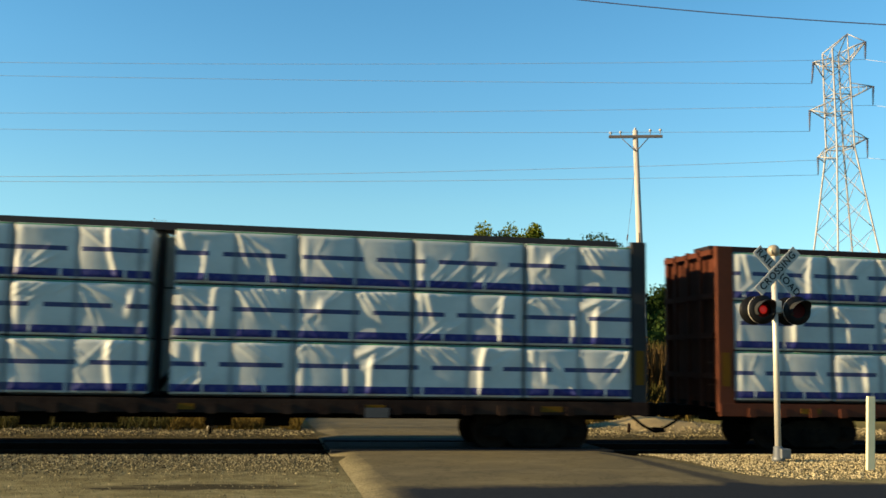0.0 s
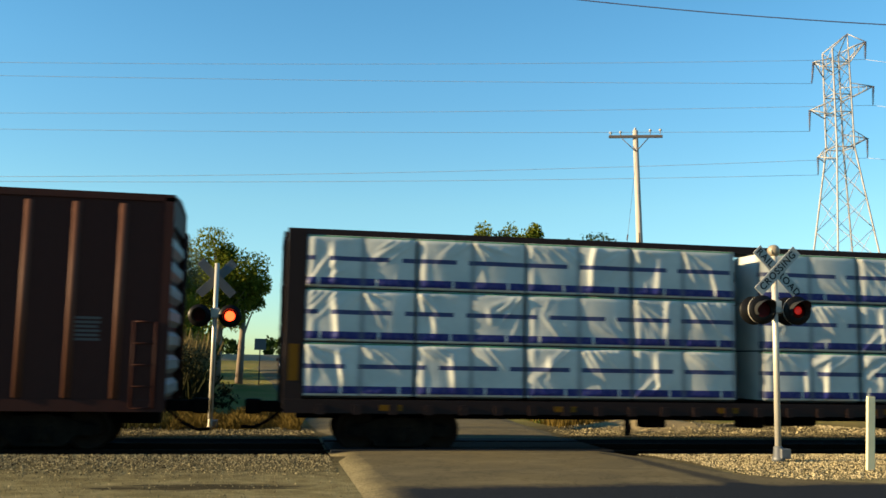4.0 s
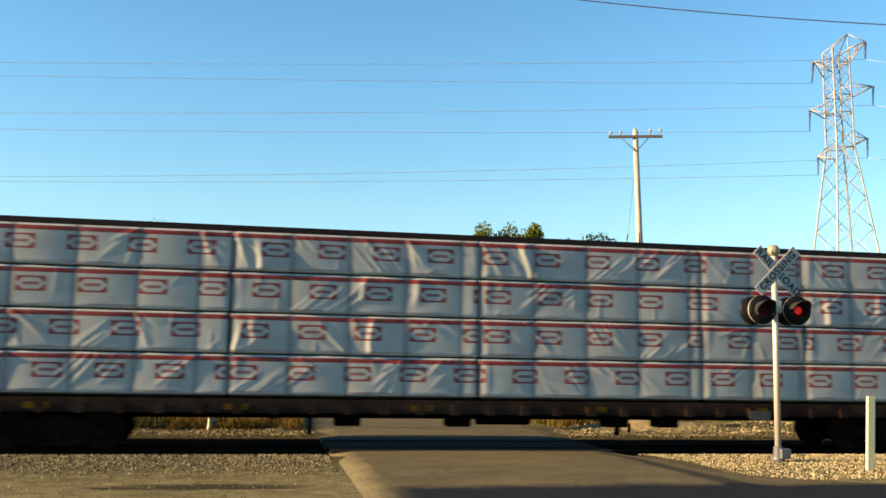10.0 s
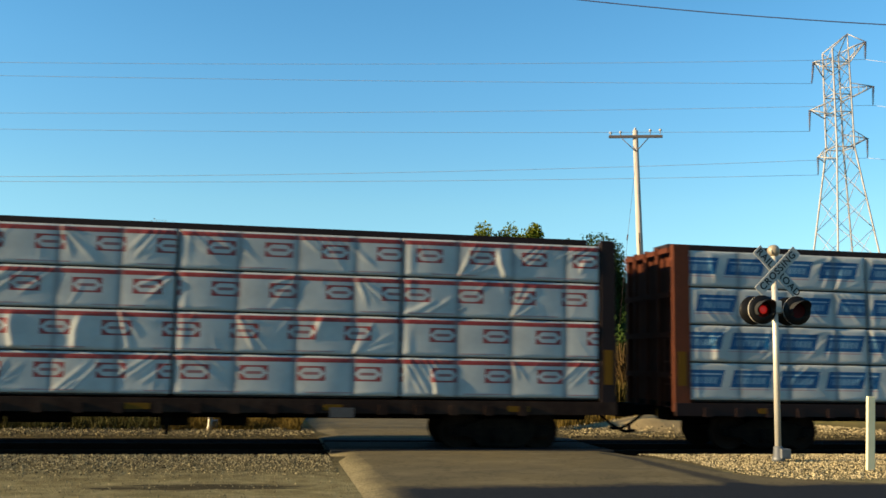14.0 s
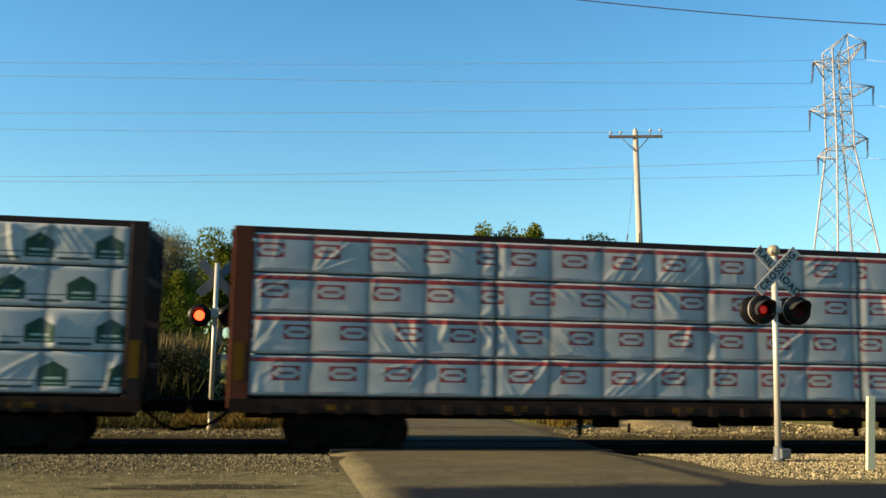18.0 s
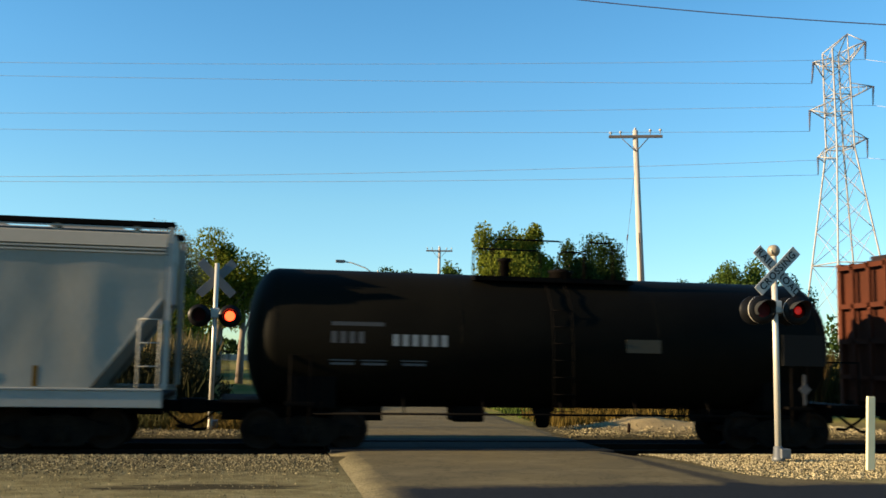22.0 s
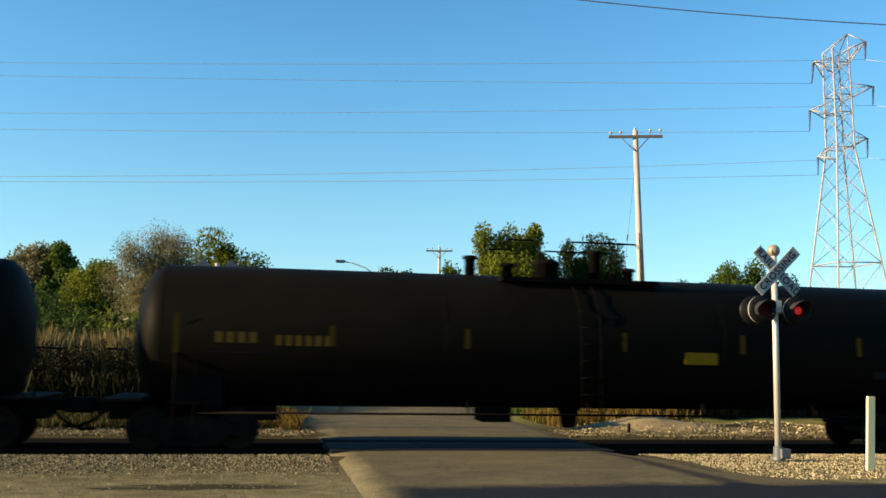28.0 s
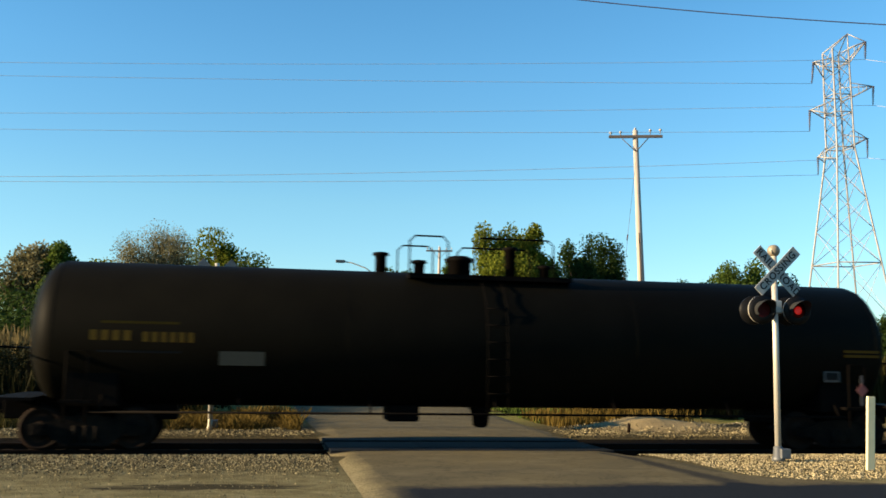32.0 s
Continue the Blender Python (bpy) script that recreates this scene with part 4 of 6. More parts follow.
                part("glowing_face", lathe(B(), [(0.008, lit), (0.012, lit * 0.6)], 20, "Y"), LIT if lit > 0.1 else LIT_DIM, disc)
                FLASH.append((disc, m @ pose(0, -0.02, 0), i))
            else:
                part("lens", lathe(B(), [(-0.012, 0.02), (-0.006, 0.15), (0.0, 0.15)], 24, "Y"), LENS, plate)
    return s


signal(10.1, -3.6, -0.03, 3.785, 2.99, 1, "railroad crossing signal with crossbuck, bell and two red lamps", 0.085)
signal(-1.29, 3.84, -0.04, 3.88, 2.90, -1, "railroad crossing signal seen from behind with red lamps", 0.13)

post = thing("marker_post", pose(11.07, -5.1, -0.05, 0, 2.6, 0), "cream painted wooden marker post in the gravel", "post")
part("board", box(B(), -0.078, 0.078, -0.03, 0.03, 0, 1.37, 0.012), CREAM, post)
stub = thing("marker_stub", (9.72, 3.3, gz(9.72, 3.3)), "short rusty stub in the rubble", "post")
part("stub", tube(B(), (0, 0, -0.05), (0.03, 0, 0.26), 0.05, 0.04, 8), RAIL, stub)


# ---- poles, wires and tower ----
def utility_pole(x, y, top, arm, turn, label, box_z=None, lean=0.0):
    p = thing("utility_pole", pose(x, y, gz(x, y) - 0.1, 0, lean, turn), label, "utility pole")
    h = top - gz(x, y) + 0.1
    part("pole", tube(B(), (0, 0, 0), (0, 0, h), 0.17, 0.11, 14), POLE_WOOD, p)
    part("crossarm", box(B(), -arm, arm, -0.19, -0.1, -0.06, 0.06, 0.01), POLE_DARK, p, at=pose(0, 0, h - 0.3, 0, -lean * 1.6, 0))
    for sx in (-1, 1):
        part("brace", pipe(B(), [(0, -0.13, h - 0.95), (sx * arm * 0.5, -0.15, h - 0.36)], 0.02, 6), POLE_DARK, p)
        for dx in (0.92, 0.55):
            ins = lathe(B(), [(h - 0.24, 0.02), (h - 0.12, 0.025), (h - 0.1, 0.06), (h - 0.05, 0.065), (h - 0.02, 0.03)], 10, "Z", (sx * arm * dx, -0.145, 0))
            part("insulator", ins, PORCELAIN, p)
    part("insulator", lathe(B(), [(h, 0.03), (h + 0.06, 0.06), (h + 0.12, 0.04)], 10, "Z"), PORCELAIN, p)
    if box_z:
        part("meter_box", box(B(), -0.2, 0.12, -0.34, -0.14, box_z - 0.28, box_z + 0.28, 0.02), SIGN_WHITE, p, "small white equipment box")
        part("conduit", tube(B(), (0.0, -0.2, box_z + 0.25), (0, -0.17, h * 0.62), 0.03, 0.03, 8), POLE_DARK, p)
    return p


utility_pole(15.6, 16.0, 11.75, 1.13, -22, "bleached wooden utility pole with one crossarm", 3.95, -1.85)
utility_pole(14.35, 57.2, 11.3, 1.12, -14, "wooden utility pole with a crossarm on the lawn")
guy = thing("guy_wire", (0, 0, 0), "thin guy wire beside the utility pole", "cable")
part("wire", pipe(B(), [(15.16, 15.9, 10.3), (14.78, 15.9, 7.05), (14.4, 15.9, 3.3)], 0.006, 6), WIRE_DARK, guy)
part("strain_insulator", tube(B(), (14.79, 15.9, 7.2), (14.76, 15.9, 6.95), 0.03, 0.03, 8), INSUL, guy)


def lattice(bm, a, b, w):
    """An angle bar from a to b, w wide."""
    tube(bm, a, b, w, w, 4)


TOWER_AT = pose(62.83, 71.6, 0.4, 0, -1.19, 0)
tower = thing("transmission_tower", TOWER_AT, "tall galvanised steel lattice transmission tower", "power tower")
TURN = Matrix.Rotation(radians(-1.5), 3, "Z")


def tower_corner(z, i):
    w = 1.06 - 0.008 * (z - 25.6) if z > 25.6 else 1.06 + (25.6 - z) * 0.115
    c = ((-w, -w), (w, -w), (w, w), (-w, w))[i % 4]
    return TURN @ Vector((c[0], c[1], z))


levels = [0, 6.2, 12.6, 16.4, 19.8, 22.9, 25.6, 27.6, 29.6, 31.6, 33.6, 35.3, 36.8]
for i in range(4):
    part("leg", pipe(B(), [tower_corner(z, i) for z in (0, 12.6, 25.6, 36.8)], 0.105, 4), TOWER, tower)
for z0, z1 in zip(levels, levels[1:]):
    for i in range(4):
        bm = B()
        lattice(bm, tower_corner(z0, i), tower_corner(z1, i + 1), 0.036)
        lattice(bm, tower_corner(z0, i + 1), tower_corner(z1, i), 0.036)
        part("cross_brace", bm, TOWER, tower)
        if z0 in (12.6, 25.6, 29.6, 31.6, 35.3):
            part("strut", tube(B(), tower_corner(z0, i), tower_corner(z0, i + 1), 0.07, 0.07, 4), TOWER, tower)
for tip, low, foot in (((59.24, 71.5, 35.7), (59.15, 71.8, 33.3), 34.4), ((64.9, 70.2, 38.1), (64.95, 70.4, 36.1), 35.6), ((59.0, 72.1, 30.3), (59.1, 72.4, 27.95), 29.6), ((65.9, 70.5, 33.1), (66.0, 70.8, 31.0), 31.6), ((60.1, 72.5, 25.1), (60.2, 72.7, 23.1), 24.6), ((65.5, 71.3, 27.3), (65.6, 71.5, 25.1), 26.2)):
    t = TOWER_AT.inverted() @ Vector(tip)
    side = sorted(range(4), key=lambda i: (tower_corner(foot, i) - t).length)[:2]
    bm = B()
    for i in side:
        lattice(bm, tower_corner(foot - 0.4, i), t, 0.075)
        lattice(bm, tower_corner(foot + 1.3, i), t, 0.06)
        for k in (0.35, 0.7):
            lattice(bm, tower_corner(foot - 0.4, i).lerp(t, k), tower_corner(foot + 1.3, i).lerp(t, k), 0.04)
    lattice(bm, tower_corner(foot - 0.4, side[0]).lerp(t, 0.5), tower_corner(foot - 0.4, side[1]).lerp(t, 0.25), 0.04)
    part("arm", bm, TOWER, tower)
    l = TOWER_AT.inverted() @ Vector(low)
    bm = B()
    for k in range(9):
        a = t.lerp(l, k / 9)
        tube(bm, a, a.lerp(l, 0.08), 0.17, 0.1, 8)
    tube(bm, t, l, 0.05, 0.05, 6)
    part("insulator_string", bm, INSUL, tower)
TOP = TOWER_AT.inverted() @ Vector((63.5, 71.4, 39.3))
bm = B()
for i in range(4):
    lattice(bm, tower_corner(36.8, i), TOP, 0.07)
lattice(bm, TOP, TOWER_AT.inverted() @ Vector((64.9, 70.2, 38.1)), 0.06)
part("peak", bm, TOWER, tower)


def cable(name, pts, r, material, label, n=14, back=0.35, on=1.0):
    """A hanging wire through three points."""
    a, b, c = (Vector(p) for p in pts)
    out = []
    for i in range(n + 1):
        t = -back + (on + back) * i / n
        out.append(a * (2 * (t - 0.5) * (t - 1)) + b * (-4 * t * (t - 1)) + c * (2 * t * (t - 0.5)))
    tagged(part(name, pipe(B(), out, r, 5), material), label, "cable")


for a, b, c in (((-32.55, 83.95, 32.44), 33.75, (64.95, 70.4, 36.1)), ((-32.5, 84.1, 31.06), 31.85, (59.15, 71.8, 33.3)), ((-32.3, 84.55, 27.04), 28.55, (66.0, 70.8, 31.0)), ((-32.3, 84.7, 25.36), 26.25, (59.1, 72.4, 27.95)), ((-32.06, 85.3, 20.27), 22.0, (65.6, 71.5, 25.1)), ((-32.05, 85.36, 19.79), 20.95, (60.2, 72.7, 23.1))):
    mid = ((a[0] + c[0]) / 2, (a[1] + c[1]) / 2, b + 0.15)
    cable("power_line", (a, mid, c), 0.022, WIRE, "thin high-voltage line crossing the sky")
for a, z in (((64.95, 70.4, 36.1), -1.9), ((66.0, 70.8, 31.0), -1.6), ((65.6, 71.5, 25.1), -1.2)):
    a = Vector(a)
    cable("power_line", (a, a + Vector((8, -4, z)), a + Vector((16, -8, 2 * z + 0.4))), 0.024, WIRE, "thin high-voltage line leaving the tower", 6, 0.0)
cable("overhead_cable", ((7.75, 5.0, 12.72), (12.5, 3.2, 11.93), (17.3, 1.3, 11.28)), 0.016, WIRE_DARK, "dark cable hanging across the sky", 40, 2.2, 2.3)
utility_pole(-13.26, 13.27, 17.85, 1.1, -20, "tall wooden utility pole that carries a dark cable")
utility_pole(29.7, -3.58, 10.22, 1.1, -20, "wooden utility pole beside the track that carries a dark cable")


def street_lamp(x, y, top, reach, label):
    z0 = gz(x, y)
    s = thing("street_lamp", (x, y, z0), label, "street lamp", "street lamps along the far road")
    h = top - z0
    part("pole", tube(B(), (0, 0, 0), (0, 0, h - 0.6), 0.1, 0.07, 10), SIG_POLE, s)
    part("arm", pipe(B(), [(0, 0, h - 1.1), (-reach * 0.35, 0.1, h - 0.45), (-reach * 0.75, 0.2, h - 0.08), (-reach, 0.3, h)], 0.045), SIG_POLE, s)
    part("luminaire", box(B(), -reach - 0.55, -reach + 0.15, 0.18, 0.45, h - 0.1, h + 0.12, 0.05), SIGN_BACK, s, "grey lamp head")


street_lamp(8.1, 48.5, 8.95, 2.6, "pale street lamp on a long curved arm")
street_lamp(7.6, 106, 8.65, 2.6, "pale street lamp on a long curved arm")
street_lamp(6.2, 197, 8.3, 2.2, "pale street lamp on a long curved arm")

sign = thing("road_sign", (-0.24, 30.2, gz(-0.2, 30.2)), "small square road sign seen from behind", "sign")
part("post", tube(B(), (0, 0, -0.1), (0, 0, 2.45), 0.03, 0.03, 8), POLE_DARK, sign)
part("plate", box(B(), -0.3, 0.3, -0.06, -0.035, 1.85, 2.45, 0.01), SIGN_BACK, sign)

wt = thing("water_tower", (6.6, 1205, 0.8), "distant white ball-shaped water tower", "water tower")
part("tank", lathe(B(), [(8.0, 1.2), (9.5, 4.5), (12, 7.4), (15, 8.0), (18.5, 6.5), (20.5, 3.0), (21, 0.5)], 20, "Z"), SIGN_WHITE, wt)
part("stem", tube(B(), (0, 0, -12), (0, 0, 9), 1.8, 1.4, 12), SIGN_WHITE, wt)

barrier = thing("concrete_barrier", (-14, 150, 0.7), "long pale concrete barrier in the distance", "barrier")
part("wall", box(B(), -40, 17, -0.3, 0.3, -0.3, 1.3, 0.05), KERB, barrier)

# brick entrance sign on the lawn
bw = thing("brick_sign_wall", (14.0, 58.2, gz(14.0, 58.2)), "low red brick sign wall on the lawn", "wall")
part("mortar", box(B(), -1.05, 1.05, -0.18, 0.18, -0.1, 1.75), MORTAR, bw)
brick_mesh = to_mesh("brick", box(B(), -0.145, 0.145, -0.02, 0.03, -0.062, 0.062), BRICK)
for r_ in range(12):
    for c_ in range(7):
        x = -0.9 + 0.3 * c_ + (0.15 if r_ % 2 else 0)
        if abs(x) < 0.95:
            part("brick", brick_mesh, BRICK, bw, at=pose(x, -0.19, 0.08 + 0.14 * r_))
part("cap", box(B(), -1.12, 1.12, -0.24, 0.24, 1.75, 1.86, 0.02), KERB, bw)
hyd = thing("white_marker_post", (12.6, 56.0, gz(12.6, 56)), "small white marker post on the lawn", "post")
part("post", box(B(), -0.1, 0.1, -0.05, 0.05, 0, 0.85, 0.02), SIGN_WHITE, hyd)
part("post", box(B(), 0.55, 0.62, -0.05, 0.05, 0, 1.7, 0.02), SIGN_WHITE, hyd)


# ---- waiting cars ----
def motor_car(x, y, w, h, length, paint, label, lit=False):
    c = thing("car", (x, y, gz(4, y) + 0.05), label, "car", "cars waiting at the crossing")
    hw, bl = w / 2, h * 0.6
    # side outline from the nose (towards the track) to the tail
    bm = prism(B(), [(0.0, 0.35), (0.02, bl - 0.18), (0.25, bl - 0.05), (1.15, bl + 0.02), (length, bl + 0.02), (length, 0.35)], -hw, hw)
    bm.transform(Matrix.Rotation(radians(90), 4, "Z"))
    bmesh.ops.bevel(bm, geom=bm.edges[:], offset=0.06, segments=2, affect="EDGES")
    part("body", bm, paint, c)
    v = [(1.05, bl), (1.75, h - 0.03), (2.1, h), (length - 0.5, h), (length - 0.1, bl)]
    bm = B()
    ring = []
    for px, pz in v:
        k = hw - 0.06 - 0.16 * (pz - bl) / (h - bl)
        ring.append([bm.verts.new((-k, px, pz)), bm.verts.new((k, px, pz))])
    for a, b in zip(ring, ring[1:]):
        bm.faces.new((a[0], a[1], b[1], b[0]))
    bm.faces.new([r[0] for r in ring])
    bm.faces.new([r[1] for r in ring][::-1])
    part("cabin", bm, paint, c)
    k0, k1 = hw - 0.14, hw - 0.26
    bm = B()
    off = Vector((0, -0.015, 0.012))
    bm.faces.new([bm.verts.new(Vector(p) + off) for p in ((-k0, 1.1, bl + 0.05), (k0, 1.1, bl + 0.05), (k1, 1.7, h - 0.1), (-k1, 1.7, h - 0.1))])
    part("windscreen", bm, CAR_GLASS, c)
    for sx in (-1, 1):
        bm = B()
        bm.faces.new([bm.verts.new((sx * (q + 0.012), py, pz)) for q, py, pz in ((hw - 0.07, 1.35, bl + 0.06), (hw - 0.19, 1.9, h - 0.1), (hw - 0.19, length - 0.8, h - 0.1), (hw - 0.07, length - 0.5, bl + 0.06))])
        part("side_window", bm, CAR_GLASS, c)
        part("headlight", box(B(), sx * (hw - 0.2) - 0.16, sx * (hw - 0.2) + 0.16, -0.03, 0.1, bl - 0.32, bl - 0.15, 0.03), HEADLIGHT if lit else LAMP_CLEAR, c, "lit headlight" if lit else "")
        part("mirror", box(B(), sx * (hw + 0.1) - 0.1, sx * (hw + 0.1) + 0.1, 1.15, 1.3, bl + 0.02, bl + 0.2, 0.03), paint, c)
        for py in (0.85, length - 0.9):
            wh = part("wheel", tube(B(), (sx * (hw - 0.22), py, 0.33), (sx * (hw + 0.01), py, 0.33), 0.34, 0.34, 20), TYRE, c)
            part("rim", tube(B(), (sx * (hw + 0.005), py, 0.33), (sx * (hw + 0.02), py, 0.33), 0.2, 0.18, 14), CHROME, wh)
    part("grille", box(B(), -hw * 0.5, hw * 0.5, -0.025, 0.05, bl - 0.34, bl - 0.14, 0.01), SIG_BLACK, c)
    part("bumper", box(B(), -hw, hw, -0.12, 0.1, 0.52, bl - 0.36, 0.05), paint, c)
    part("air_dam", box(B(), -hw + 0.06, hw - 0.06, -0.1, 0.1, 0.24, 0.515, 0.03), SIG_BLACK, c)
    part("number_plate", box(B(), -0.16, 0.16, -0.135, -0.115, 0.55, 0.65), STENCIL_DIM, c)
    part("undertray", box(B(), -hw + 0.15, hw - 0.15, 0.1, length - 0.2, 0.2, 0.4), SIG_BLACK, c)
    return c


motor_car(3.75, 23.6, 1.95, 1.72, 4.6, CAR_WHITE, "white sport utility car waiting at the crossing")
motor_car(2.75, 33.4, 1.95, 1.8, 4.7, CAR_DARK, "black sport utility car waiting behind a white one")
motor_car(1.95, 47.5, 1.8, 1.45, 4.5, CAR_RED, "dark maroon saloon with lit headlights", True)
# ---- the train ----
SPEED = 10.129
MOVERS = []   # (thing, place at the start)
SPINS = []    # (wheelset, pose in its truck, car's middle at the start)
RR = 0.425
WHEEL_Z = -0.08 + RR


def make_wheelset():
    bm = B()
    for s in (-1, 1):
        lathe(bm, [(s * 0.69, 0.1), (s * 0.7, RR + 0.025), (s * 0.72, RR + 0.025), (s * 0.735, RR), (s * 0.82, RR - 0.006), (s * 0.82, RR - 0.06), (s * 0.79, RR - 0.08), (s * 0.77, 0.16), (s * 0.83, 0.14), (s * 0.83, 0.06)], 28, "Y")
        for k in range(3):
            a = 2 * math.pi * k / 3
            tube(bm, (0.25 * math.cos(a), s * 0.78, 0.25 * math.sin(a)), (0.25 * math.cos(a), s * 0.8, 0.25 * math.sin(a)), 0.03, 0.03, 8)
    tube(bm, (0, -0.98, 0), (0, 0.98, 0), 0.075, 0.075, 10)
    return to_mesh("wheelset", bm, WHEEL)


def make_truck():
    bm = B()
    for s in (-1, 1):
        y0, y1 = s * 0.9, s * 1.04
        prism(bm, [(-1.12, 0.26), (-0.75, 0.26), (-0.45, 0.02), (0.45, 0.02), (0.75, 0.26), (1.12, 0.26), (1.12, 0.42), (0.8, 0.46), (0.42, 0.6), (-0.42, 0.6), (-0.8, 0.46), (-1.12, 0.42)], min(y0, y1), max(y0, y1))
        for x in (-0.2, 0.0, 0.2):
            tube(bm, (x, s * 1.0, 0.1), (x, s * 1.0, 0.42), 0.075, 0.075, 10)
        for x in (-0.89, 0.89):
            box(bm, x - 0.13, x + 0.13, s * 0.98 - 0.13, s * 0.98 + 0.13, 0.22, 0.46, 0.02)
            tube(bm, (x, s * 1.1, WHEEL_Z), (x, s * 1.14, WHEEL_Z), 0.09, 0.08, 12)
        box(bm, -0.55, -0.5, s * 0.7, s * 0.82, 0.1, 0.6)
        box(bm, 0.5, 0.55, s * 0.7, s * 0.82, 0.1, 0.6)
    box(bm, -0.22, 0.22, -1.0, 1.0, 0.4, 0.64, 0.03)
    return to_mesh("truck", bm, TRUCK_STEEL)


WHEELSET, TRUCK = make_wheelset(), make_truck()
coupler_bm = B()
box(coupler_bm, 0.0, 0.62, -0.1, 0.1, 0.66, 0.9, 0.02)
box(coupler_bm, 0.55, 0.92, -0.18, 0.16, 0.62, 0.94, 0.05)
pipe(coupler_bm, [(0.1, -0.35, 0.7), (0.4, -0.42, 0.45), (0.7, -0.4, 0.3), (0.98, -0.36, 0.32)], 0.035)
COUPLER = to_mesh("coupler", coupler_bm, STEEL_DARK)


def rail_car(name, left, right, label, category, inset, group=""):
    """The car's base, with trucks, wheels and couplers. Its origin is mid-length, on the track."""
    half = (right - left) / 2
    mid = (left + right) / 2
    car = thing(name, (mid, 0, 0), label, category, group)
    MOVERS.append((car, Matrix.Translation((mid, 0, 0))))
    for s in (-1, 1):
        tr = part("truck", TRUCK, TRUCK_STEEL, car, at=pose(s * (half - inset), 0, 0))
        for dx in (-0.89, 0.89):
            ws = part("wheelset", WHEELSET, WHEEL, tr, at=pose(dx, 0, WHEEL_Z))
            SPINS.append((ws, (dx, 0, WHEEL_Z), mid))
        part("coupler", COUPLER, STEEL_DARK, car, at=pose(s * (half - 0.12), 0, 0, 0, 0, 0 if s > 0 else 180))
    return car, half


def bars(parent, x, z, rows, material, y, label="", height=0.12):
    """A block of lettering too small to read, as plain bars of the given widths."""
    for i, w in enumerate(rows):
        zz = z - i * height * 1.7
        part("stencil", box(B(), x - w / 2, x + w / 2, y - 0.0015, y, zz - height / 2, zz + height / 2), material, parent, label)


def marks(parent, x, z, n, material, y, h=0.25, w=0.17, label=""):
    """Large characters that cannot be read, as plain bars."""
    for i in range(n):
        x0 = x + i * w * 1.25
        part("stencil", box(B(), x0, x0 + w * 0.8, y - 0.0015, y, z, z + h), material, parent, label)


def flag(parent, x, z, y, w=0.12, h=0.5, material=YELLOW):
    return part("reflector", box(B(), x - w / 2, x + w / 2, y - 0.003, y, z - h / 2, z + h / 2), material, parent, "yellow reflector strip")


def on_sheet(bm, dent, W):
    """Lay flat marks on a dented side sheet."""
    for v in bm.verts:
        v.co.y = -W + dent(v.co.x, v.co.z) - 0.0015
    return bm


def ladder(parent, x, y, z0, z1, material, w=0.42, along="x"):
    bm = B()
    d = Vector((w / 2, 0, 0)) if along == "x" else Vector((0, w / 2, 0))
    c0, c1 = Vector((x, y, z0)), Vector((x, y, z1))
    for s in (-1, 1):
        tube(bm, c0 + s * d, c1 + s * d, 0.02, 0.02, 6)
    n = int((z1 - z0) / 0.38)
    for i in range(n + 1):
        q = c0.lerp(c1, i / n)
        tube(bm, q - d, q + d, 0.014, 0.014, 6)
    return part("ladder", bm, material, parent)


# ---- lumber flat cars ----
BUNDLES = {}


